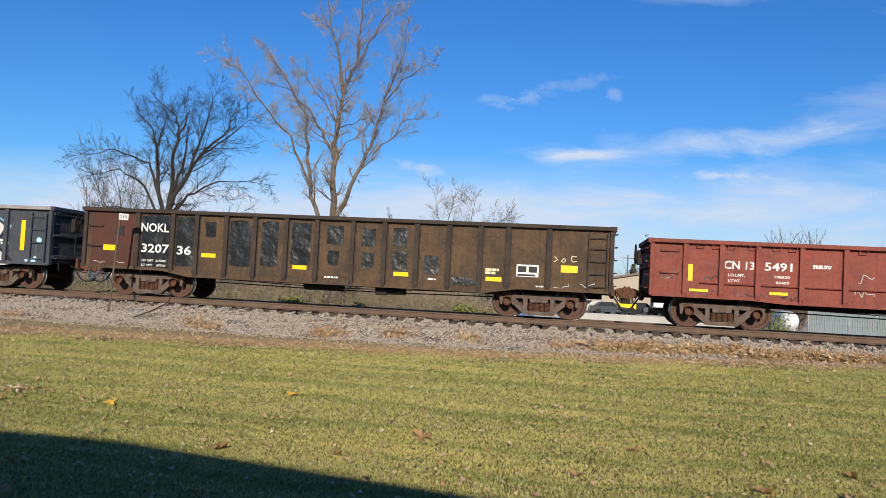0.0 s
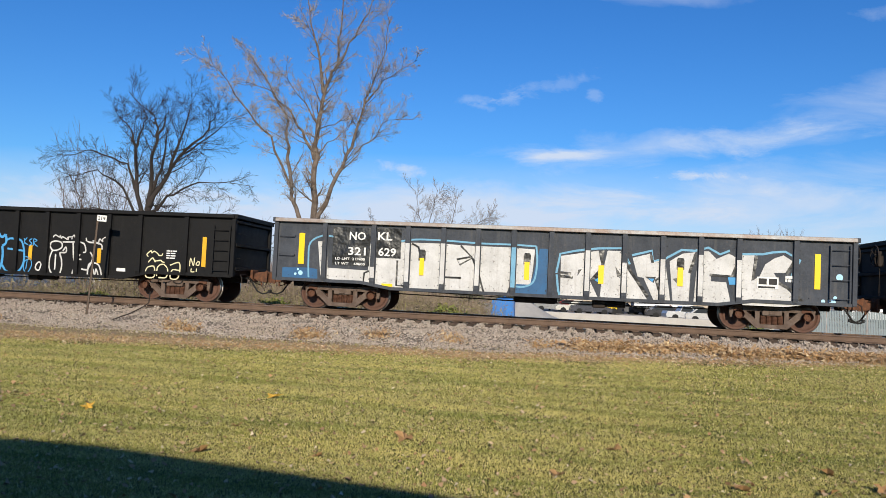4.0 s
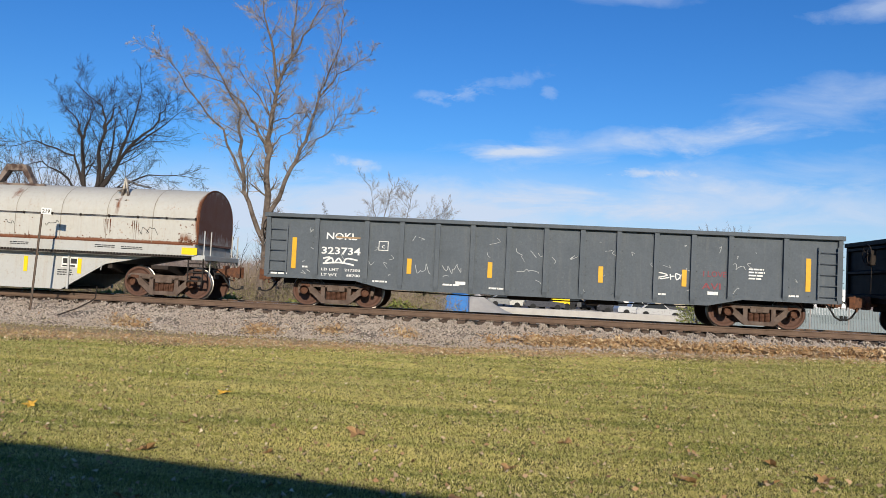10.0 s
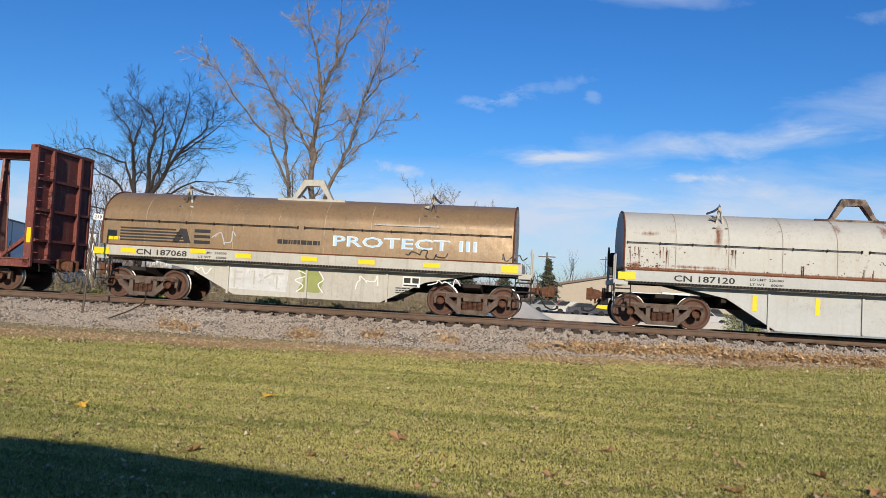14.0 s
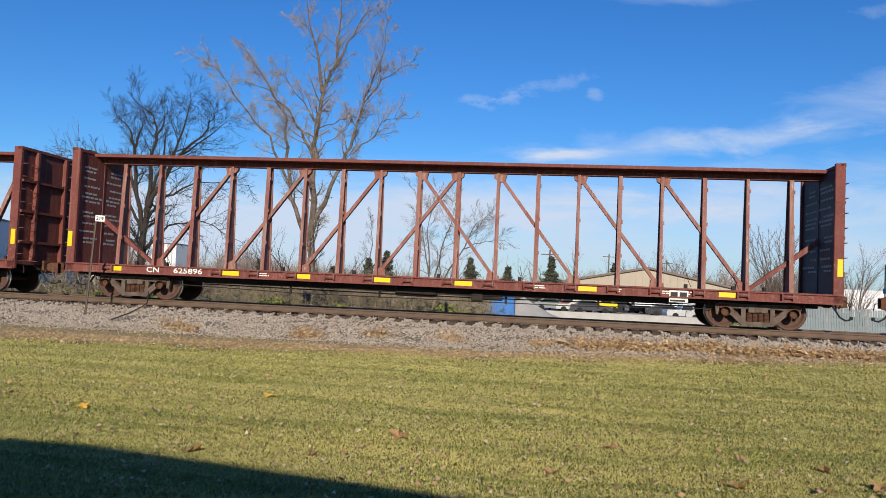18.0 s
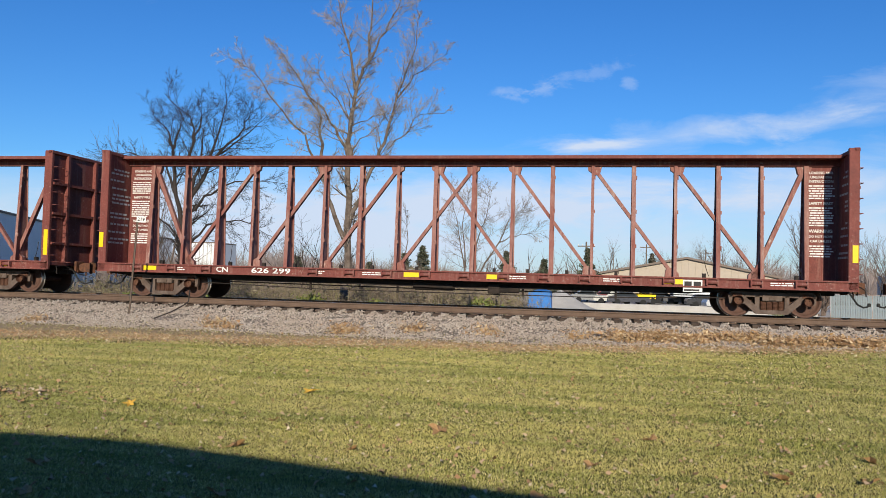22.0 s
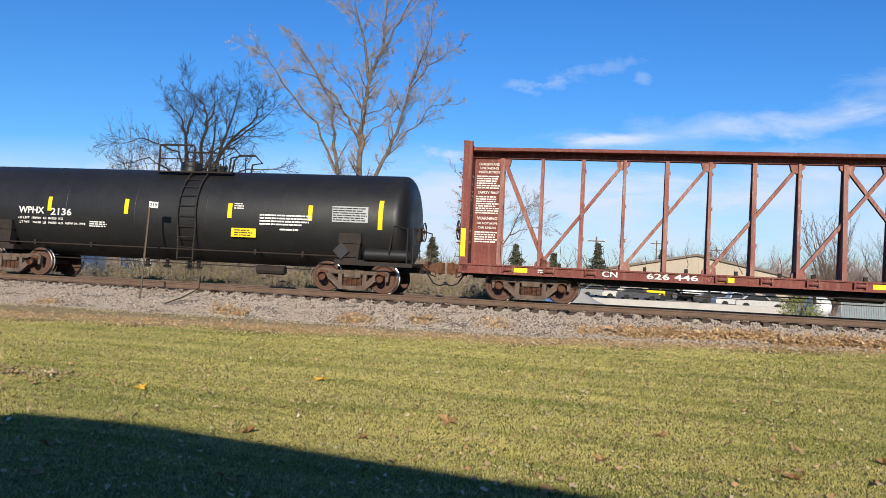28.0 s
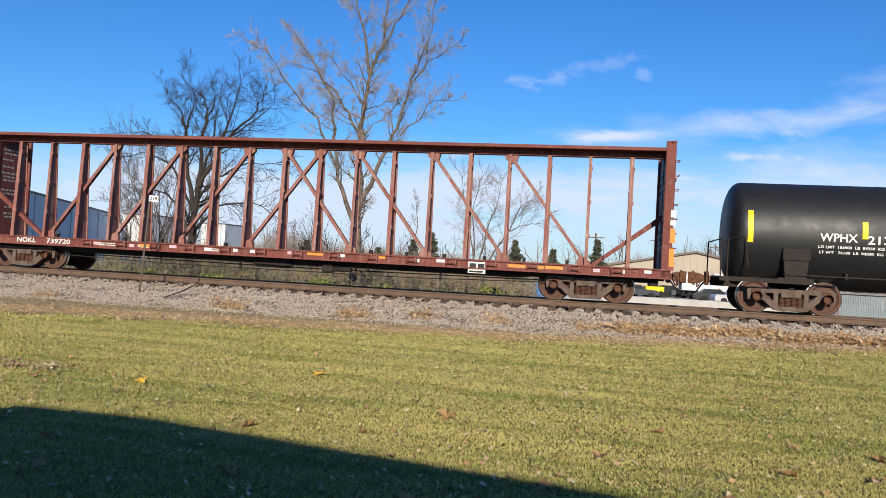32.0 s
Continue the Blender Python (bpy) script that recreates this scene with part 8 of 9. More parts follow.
def build_ballast():
    rs = np.random.RandomState(5)
    oct_f = [(0, 2, 4), (2, 1, 4), (1, 3, 4), (3, 0, 4), (2, 0, 5), (1, 2, 5), (3, 1, 5), (0, 3, 5)]
    spread = []
    for n, y0, y1 in ((62000, TC - 3.55, TC - 1.25), (14000, TC - 1.3, TC + 1.3), (3000, TC - 4.3, TC - 3.4), (2000, TC + 1.3, TC + 3.2)):
        spread.append((rs.uniform(-26, 15, n), rs.uniform(y0, y1, n)))
    x, y = np.concatenate([s[0] for s in spread]), np.concatenate([s[1] for s in spread])
    off = np.abs(x / 0.51 - np.round(x / 0.51))               # 0 over a tie, 0.5 half way to the next
    a = np.abs(y - TC)
    keep = (np.abs(a - GAUGE) > 0.09) & ~((a < 1.34) & (off < 0.29))
    x, y, off, a = x[keep], y[keep], off[keep], a[keep]
    crib = np.clip((off - 0.2) / 0.14, 0, 1) * np.clip((1.95 - a) / 0.4, 0, 1)
    y = y + lean(x)                                           # stones heaped between the ties; the tie ends stay bare
    n = len(x)
    s = rs.uniform(0.013, 0.036, n)
    heap = 0.022 * np.sin(x * 2.3 + 1.7 * np.sin(y * 3.1)) * np.sin(y * 4.0 + np.sin(x * 1.3)) + crib * rs.uniform(0.04, 0.10, n)
    z = gz(x, y) + s * rs.uniform(-0.1, 0.7, n) + heap
    base = np.array([(-1, 0, 0), (1, 0, 0), (0, -1, 0), (0, 1, 0), (0, 0, 1), (0, 0, -1)], float)
    v = base[None] * s[:, None, None] * rs.uniform(0.55, 1.25, (n, 6, 1)) + rs.normal(0, 0.25, (n, 6, 3)) * s[:, None, None]
    a = rs.uniform(0, 6.28, n)
    c, q = np.cos(a)[:, None], np.sin(a)[:, None]
    w = v.copy()
    w[..., 0], w[..., 1] = v[..., 0] * c - v[..., 1] * q, v[..., 0] * q + v[..., 1] * c
    w += np.stack([x, y, z], 1)[:, None]
    tagged(new("ballast_stones", tri_mesh("ballast_stones", w.reshape(-1, 3), 6, M_GRAVEL, oct_f)), "grey and brown crushed stone ballast", "ballast", kind="stuff")


def tufts(name, label, centres, rs, mat, blade=0.35, per=60, spread=0.22, width=0.012):
    vs = []
    for cx, cy, k in centres:
        m = int(per * k)
        x, y = cx + rs.normal(0, spread * k, m), cy + rs.normal(0, spread * 0.6 * k, m)
        vs.append(blades(rs, x, y, rs.uniform(0.3, 1.0, m) * blade * min(1.3, k), np.full(m, width), 0.45))
    tagged(new(name, tri_mesh(name, np.concatenate(vs), 3, mat)), label, "weeds", kind="stuff")


def build_weeds():
    rs = np.random.RandomState(21)
    c = [(x, TC - 3.05 + rs.normal(0, 0.16) - 0.25 * (x > 4), rs.uniform(0.6, 1.25)) for x in np.arange(0.3, 13, 0.17)]
    c += [(-4.85, TC - 2.95, 1.3), (-6.5, TC - 3.25, 1.3), (-6.8, TC - 3.3, 1.1), (-2.9, TC - 2.9, 1.2), (-10.5, TC - 3.2, 1.2), (-10.1, TC - 3.25, 1.0), (-0.5, TC - 3.1, 1.0), (-16, TC - 3.3, 0.8)]
    c = [(x, y + float(lean(x)), k) for x, y, k in c]
    tufts("dry_weeds", "rust-brown dry weeds and leaves along the ballast foot", c, rs, M_STRAW, 0.27, 34)
    n = 17000
    k = rs.randint(0, len(c), n)                          # curled leaves heaped in the weeds
    cc = np.array(c)[k]
    x, y = cc[:, 0] + rs.normal(0, 0.24, n), cc[:, 1] + rs.normal(0, 0.12, n)
    s = rs.uniform(0.018, 0.05, n)
    z = gz(x, y) + rs.uniform(0, 1, n) ** 1.6 * 0.20 * cc[:, 2]
    v = np.stack([x, y, z], 1)[:, None] + rs.normal(0, 1, (n, 3, 3)) * s[:, None, None] * np.array([1, 1, 0.8])
    tagged(new("leaf_heap", tri_mesh("leaf_heap", v.reshape(-1, 3), 3, M_HEAP)), "tan and rust dry leaves heaped in weeds", "leaves", kind="stuff")
    n = 30000                                              # brown leaves caught along the bank's foot
    x = rs.uniform(-26, 14, n)
    y = np.clip(18.6 + 0.16 * x, 15, 20.2) + rs.normal(0, 0.75, n)
    z = gz(x, y) + 0.015
    s = rs.uniform(0.010, 0.030, n)
    v = z[:, None, None] * 0 + np.stack([x, y, z], 1)[:, None] + rs.normal(0, 1, (n, 3, 3)) * s[:, None, None] * np.array([1, 1, 0.55])
    tagged(new("leaf_drift", tri_mesh("leaf_drift", v.reshape(-1, 3), 3, M_LITTER)), "brown leaf drift along the foot of the bank", "leaves", kind="stuff")
    c = [(x, min(18.2 + 0.2 * x, 19.6) + rs.uniform(-0.5, 1.9), rs.uniform(0.4, 0.8)) for x in rs.uniform(-26, 14, 1100)]
    tufts("bank_grass", "straw-coloured thin grass beside the ballast", c, rs, M_STRAW, 0.08, 26, 0.3, 0.008)


def build_brush():
    """Dry scrub on the slope behind the track, denser to one side of the lot."""
    rs = np.random.RandomState(33)
    vs, ls = [], []
    n = 15000
    x = rs.uniform(-66, 0.5, n)
    y = rs.uniform(33.5, 44.0, n)
    ok = x < -0.09 * y + rs.normal(0, 0.6, n)
    x, y = x[ok], y[ok]
    h = rs.uniform(0.8, 2.5, len(x)) * (0.8 + 0.35 * np.sin(x * 0.55) * np.sin(y * 0.7 + 1))
    z = gz(x, y)
    m = len(x)
    tops = np.stack([x + rs.normal(0, 0.25, m), y + rs.normal(0, 0.25, m), z + h], 1)
    a = rs.uniform(0, 6.28, m)
    for k in range(2):
        dx, dy = np.cos(a + k * 1.57) * 0.011, np.sin(a + k * 1.57) * 0.011
        v = np.stack([np.stack([x - dx, y - dy, z], 1), np.stack([x + dx, y + dy, z], 1), tops], 1)
        vs.append(v.reshape(-1, 3))
    for k in range(9):                                    # side twigs and leaves
        t = rs.uniform(0.35, 1.0, m)[:, None]
        p = np.stack([x, y, z], 1) * (1 - t) + tops * t
        d = rs.normal(0, 0.13, (m, 3))
        q = rs.normal(0, 0.02, (m, 3))
        vs.append(np.stack([p, p + d * 0.5 + q, p + d], 1).reshape(-1, 3))
    tagged(new("scrub", tri_mesh("scrub", np.concatenate(vs), 3, M_BRUSH)), "dry brown and olive scrub behind the track", "scrub", kind="stuff")
    # tall bare thicket beyond the scrub
    n, per = 420, 120
    bx, by = rs.uniform(-0.62, -0.10, n), rs.uniform(43, 62, n)
    bx *= by
    hh = rs.uniform(1.5, 3.6, n) * (0.85 + 0.3 * np.sin(bx * 0.35))
    u, a, out = rs.uniform(0, 0.55, (n, per)), rs.uniform(0, 6.28, (n, per)), rs.uniform(0, 1, (n, per))
    reach = hh[:, None] * 0.5 * out
    z0 = gz(bx, by)[:, None] + hh[:, None] * u
    z1 = gz(bx, by)[:, None] + hh[:, None] * np.clip(u + 0.2 + 0.35 * (1 - out * 0.6), 0, 1.0)
    x0, y0 = bx[:, None] + reach * 0.3 * np.cos(a), by[:, None] + reach * 0.3 * np.sin(a)
    x1, y1 = bx[:, None] + reach * np.cos(a), by[:, None] + reach * np.sin(a)
    w = rs.uniform(0.006, 0.02, (n, per))
    v = np.stack([np.stack([x0 - w, y0, z0], -1), np.stack([x0 + w, y0, z0], -1), np.stack([x1, y1, z1], -1)], 2)
    tagged(new("thicket", tri_mesh("thicket", v.reshape(-1, 3), 3, M_THICKET)), "tall bare grey-brown thicket beyond the scrub", "thicket", kind="stuff")
    c = [(rs.uniform(-4, 24), rs.uniform(29, 40), rs.uniform(0.7, 1.4)) for _ in range(150)]
    tufts("thin_weeds", "thin dry weeds at the edge of the lot", c, rs, M_BRUSH, 0.5, 16, 0.3, 0.012)


build_grass(), build_litter(), build_ballast(), build_weeds(), build_brush()


# ---------- milepost ----------
M_POST = surface("weathered_post", (0.14, 0.115, 0.095), 0.8, 0.3, (0.20, 0.13, 0.09), 0.6, 8, fine=0.2)


def build_milepost():
    e = thing("milepost", "thin leaning steel post with a small number board", "sign", pose(-13.55, 20.9, 0.02, 0, 3.2, 0), "")
    part("post", MB().box(-0.028, 0.028, -0.005, 0.005, 0, 3.10).box(-0.028, -0.02, -0.02, 0.005, 0, 3.10).box(0.02, 0.028, -0.02, 0.005, 0, 3.10), M_POST, e, smooth=False)
    b = part("number_board", MB().cbox(-0.02, 0.28, -0.032, -0.022, 2.98, 3.16, 0.003), M_WHITE, e, "white board with black digits")
    words("digits", "219", 0.14, M_BLACK, b, 0.13, -0.034, 3.065, 0.23)
    m = MB().tube([(-12.45, 20.45, 0.22), (-12.0, 20.6, 0.42), (-11.7, 20.75, 0.62), (-11.62, 20.85, 0.72), (-11.62, 20.9, 1.05)], 0.018, 5)
    solid("bent_wire", m, M_UNDER, "thin bent rusty wire sticking from the ballast", "wire")


build_milepost()


# ---------- the house whose shade lies on the lawn ----------
M_SIDING = surface("pale_siding", (0.60, 0.58, 0.54), 0.7, 0, (0.54, 0.52, 0.48), 0.5, 1, fine=0.06)
M_ROOF = surface("dark_shingles", (0.09, 0.085, 0.08), 0.9, 0, (0.13, 0.12, 0.11), 0.6, 3, fine=0.2, bump=0.4)


def build_house():
    e = thing("house", "pale sided house with a low dark roof", "house", (0, 0, 0))
    wall = [(-3.9, -2.4), (-2.9, -2.4), (9.4, -4.8), (8.2, -12.0), (-5.4, -12.0)]
    part("wall", MB().prism(wall, -0.05, 2.9, "z"), M_SIDING, e, smooth=False)
    eave = [(-4.08, -1.65), (-2.76, -1.62), (10.2, -4.21), (9.0, -12.8), (-6.0, -12.8), (-4.3, -2.0)]
    top = [(-3.2, -6.4), (-2.2, -6.2), (6.0, -7.6), (5.6, -9.0), (-3.0, -9.0), (-3.3, -6.6)]
    n = len(eave)
    vs = [(*p, 2.86) for p in eave] + [(*p, 3.0) for p in eave] + [(*p, 4.2) for p in top]
    fs = [tuple(range(n))[::-1]] + [(i, (i + 1) % n, n + (i + 1) % n, n + i) for i in range(n)] + [(n + i, n + (i + 1) % n, 2 * n + (i + 1) % n, 2 * n + i) for i in range(n)] + [tuple(range(2 * n, 3 * n))]
    part("roof", MB().add(vs, [q[::-1] for q in fs]), M_ROOF, e, smooth=False)


build_house()


# ---------- land behind the track ----------
M_BEIGE = surface("beige_steel", (0.40, 0.335, 0.26), 0.6, 0, (0.36, 0.30, 0.235), 0.5, 0.3, fine=0.05, bump=0)
M_TRIM = surface("brown_trim", (0.16, 0.12, 0.095), 0.6, fine=0.05, bump=0)
M_PALE = surface("white_panel", (0.72, 0.73, 0.74), 0.6, 0, (0.62, 0.62, 0.62), 0.4, 0.5, fine=0.04, bump=0)
M_TYRE = surface("tyre", (0.02, 0.02, 0.02), 0.85, fine=0.1, bump=0)
M_BLUE = surface("blue_tarp", (0.03, 0.17, 0.48), 0.5, 0, (0.02, 0.12, 0.36), 0.5, 2, fine=0.1)
M_CONCRETE = surface("concrete", (0.46, 0.435, 0.40), 0.9, 0, (0.33, 0.31, 0.285), 0.5, 1, fine=0.1)
M_MESH = surface("fence_slats", (0.22, 0.26, 0.27), 0.7, 0, (0.18, 0.21, 0.21), 0.6, 0.5, fine=0.1, bump=0)
M_POLE = surface("pole_wood", (0.17, 0.13, 0.10), 0.9, 0, (0.11, 0.09, 0.07), 0.6, 2, fine=0.2)
M_NEEDLE = island_mat("needles", [(0.065, 0.078, 0.048), (0.10, 0.11, 0.07), (0.05, 0.058, 0.042), (0.14, 0.135, 0.095), (0.12, 0.10, 0.08)], 0.9)
M_SHRUB = island_mat("shrub_leaves", [(0.13, 0.17, 0.04), (0.20, 0.22, 0.06), (0.10, 0.12, 0.035), (0.24, 0.20, 0.07)], 0.8)
M_GLASSD = surface("dark_window", (0.03, 0.035, 0.04), 0.1, fine=0.0, bump=0)
LOT_Z = -0.9


def gable(name, label, x0, x1, y0, y1, eave, ridge, wall, rib=0.0, trim=M_TRIM, doors=()):
    """A low building with its gable end towards the track, of ribbed sheet."""
    e = thing(name, label, "building", (0, 0, LOT_Z))
    xm = (x0 + x1) / 2
    part("wall", MB().prism([(x0, 0), (x1, 0), (x1, eave), (xm, ridge), (x0, eave)], y0, y1), wall, e, smooth=False)
    if rib:
        m = MB()
        k = int((x1 - x0) / rib)
        for i in range(1, k):
            x = x0 + i * rib
            h = eave + (ridge - eave) * (1 - abs(x - xm) / (xm - x0))
            m.box(x - 0.05, x + 0.05, y0 - 0.05, y0, 0, h - 0.15)
        part("wall_rib", m, wall, e, smooth=False)["kind"] = "stuff"
    for a, b in (((x0 - 0.4, eave - 0.1), (xm, ridge + 0.05)), ((xm, ridge + 0.05), (x1 + 0.4, eave - 0.1))):
        part("roof", MB().prism([a, b, (b[0], b[1] + 0.28), (a[0], a[1] + 0.28)], y0 - 0.4, y1 + 0.4), trim, e, smooth=False)
    for dx, w, h in doors:
        part("door", MB().box(dx - w / 2, dx + w / 2, y0 - 0.07, y0 - 0.052, 0, h), M_PALE, e, "white roller door", smooth=False)
    return e


def flat_building(name, label, poly, h):
    """A plain flat-roofed hall on a four-sided plan."""
    e = thing(name, label, "building", (0, 0, LOT_Z))
    part("wall", MB().prism(poly, 0, h, "z"), M_PALE, e, smooth=False)
    cx, cy = sum(p[0] for p in poly) / 4, sum(p[1] for p in poly) / 4
    part("roof", MB().prism([(cx + (x - cx) * 1.01, cy + (y - cy) * 1.01) for x, y in poly], h, h + 0.15, "z"), M_TRIM, e, smooth=False)
    for i in (0, 3):
        (x0, y0), (x1, y1) = poly[i], poly[(i + 1) % 4]
        for k in range(1, 6):
            x, y = x0 + (x1 - x0) * k / 6, y0 + (y1 - y0) * k / 6
            part("downpipe", MB().cyl((x, y, 0), (x, y, h), 0.06, n=6), M_CONCRETE, e)
    return e


def box_trailer(x, y, L, H, turn, seed, label="white box trailer parked on the lot"):
    e = thing("box_trailer", label, "trailer", pose(x, y, LOT_Z, 0, 0, turn), "trailers")
    part("body", MB().cbox(-L / 2, L / 2, -1.25, 1.25, 1.05, 1.05 + H, 0.03), M_PALE, e)
    m = MB()
    for i in range(int(L / 0.6)):
        m.box(-L / 2 + 0.3 + i * 0.6, -L / 2 + 0.33 + i * 0.6, -1.262, -1.25, 1.1, 1.0 + H)
    part("seam", m, M_CONCRETE, e, smooth=False)["kind"] = "stuff"
    part("rear_door", MB().box(-L / 2 - 0.02, -L / 2, -1.15, 1.15, 1.15, 0.95 + H), M_CONCRETE, e, smooth=False)
    for xx in (L / 2 - 1.2, L / 2 - 2.4):
        for s in (-1, 1):
            part("wheel", MB().cyl((xx, s * 1.2, 0.5), (xx, s * 0.9, 0.5), 0.5, n=14), M_TYRE, e)
    part("landing_leg", MB().box(-L / 2 + 2.4, -L / 2 + 2.55, -0.9, -0.75, 0, 1.05).box(-L / 2 + 2.4, -L / 2 + 2.55, 0.75, 0.9, 0, 1.05), M_TYRE, e, smooth=False)
    part("chassis", MB().box(-L / 2 + 0.2, L / 2 - 0.2, -0.5, 0.5, 0.8, 1.05), M_TYRE, e, smooth=False)
    return e


def parked_car(x, y, turn, col, kind=0):
    """A parked car: body, cabin with windows, wheels; kind 1 is a pickup."""
    mt = surface("car_paint", col, 0.3, 0.2, fine=0.03, bump=0)
    e = thing("parked_pickup" if kind else "parked_car", ("dark pickup truck parked on the gravel lot" if sum(col) < 0.6 else "pale pickup truck parked on the gravel lot") if kind else ("dark car parked on the gravel lot" if sum(col) < 0.6 else "pale car parked on the gravel lot"), "car", pose(x, y, LOT_Z, 0, 0, turn), "parked vehicles")
    b = [(-2.3, 0.35), (2.3, 0.35), (2.35, 0.7), (2.1, 0.9), (0.9, 0.98), (-2.2, 0.98), (-2.35, 0.7)]
    part("body", MB().prism(b, -0.88, 0.88), mt, e)
    c = [(0.9, 0.96), (0.3, 1.52), (-0.6, 1.55), (-0.9, 0.96)] if kind else [(0.95, 0.96), (0.3, 1.45), (-1.2, 1.45), (-1.9, 0.96)]
    part("cabin", MB().prism(c, -0.78, 0.78), mt, e)
    g = [(x2 * 0.86 - 0.03, z * 0.97 + 0.03) for x2, z in c]
    part("side_window", MB().prism(g, -0.795, -0.785), M_GLASSD, e, smooth=False)
    for xx in (-1.4, 1.45):
        for s in (-1, 1):
            part("wheel", MB().cyl((xx, s * 0.9, 0.34), (xx, s * 0.66, 0.34), 0.34, n=14), M_TYRE, e)
    return e


def conifer(x, y, h, seed, label="dark green spruce among bare trees"):
    rs = np.random.RandomState(seed)
    e = thing("spruce", label, "tree", (x, y, LOT_Z), "conifers")
    part("trunk", MB().cyl((0, 0, 0), (0, 0, h * 0.9), 0.14, 0.03, n=7), M_BARKD, e)
    n = 3600
    u = rs.uniform(0.08, 1, n) ** 0.8
    z = u * h
    tier = 0.8 + 0.35 * np.sin(u * 46)
    r = (1.02 - u) * h * 0.55 * tier * rs.uniform(0.2, 1.12, n) ** 0.6 * (0.85 + 0.25 * np.sin(u * 17 + seed))
    a = rs.uniform(0, 6.28, n)
    r = r * (0.8 + 0.3 * np.sin(3 * a + 9 * u + seed))
    p = np.stack([r * np.cos(a), r * np.sin(a), z - r * 0.25], 1)
    v = p[:, None] + rs.normal(0, 0.17, (n, 3, 3)) * np.array([1, 1, 0.6])
    part("crown", tri_mesh("crown", v.reshape(-1, 3), 3, M_NEEDLE), None, e)
    return e


def shrub(x, y, w, h, seed, label, z=None):
    rs = np.random.RandomState(seed)
    e = thing("shrub", label, "shrub", (x, y, LOT_Z if z is None else z), "shrubs")
    m = MB()
    for k in range(14):
        a, r = rs.uniform(0, 6.28), rs.uniform(0, w * 0.4)
        m.tube([(0.1 * math.cos(a), 0.1 * math.sin(a), 0), (r * math.cos(a) * 0.6, r * math.sin(a) * 0.6, h * 0.5), (r * math.cos(a), r * math.sin(a), h * 0.9)], [0.03, 0.02, 0.008], 4)
    part("stem", m, M_BARKD, e, smooth=False)
    n = 1500
    d = rs.normal(0, 1, (n, 3))
    d /= np.linalg.norm(d, axis=1)[:, None]
    rad = rs.uniform(0.3, 1.0, n)[:, None] ** 0.5
    lump = 1 + 0.25 * np.sin(d[:, :1] * 5 + seed) * np.cos(d[:, 1:2] * 4)
    p = d * rad * lump * np.array([w / 2, w / 2, h / 2]) + np.array([0, 0, h * 0.52])
    v = p[:, None] + rs.normal(0, 0.055, (n, 3, 3))
    part("foliage", tri_mesh("foliage", v.reshape(-1, 3), 3, M_SHRUB), None, e)
    return e


def utility_pole(x, y, h):
    e = thing("utility_pole", "wooden utility pole with a crossarm", "pole", (x, y, LOT_Z), "utility poles")
    part("pole", MB().cyl((0, 0, 0), (0, 0, h), 0.16, 0.11, n=10), M_POLE, e)
    part("crossarm", MB().box(-1.2, 1.2, -0.07, 0.07, h - 0.7, h - 0.55), M_POLE, e, smooth=False)
    for k in (-1.1, -0.5, 0.5, 1.1):
        part("insulator", MB().cyl((k, 0, h - 0.55), (k, 0, h - 0.35), 0.05, n=8), M_PALE, e)
    return e


def slope_x(s, y):
    return s * y


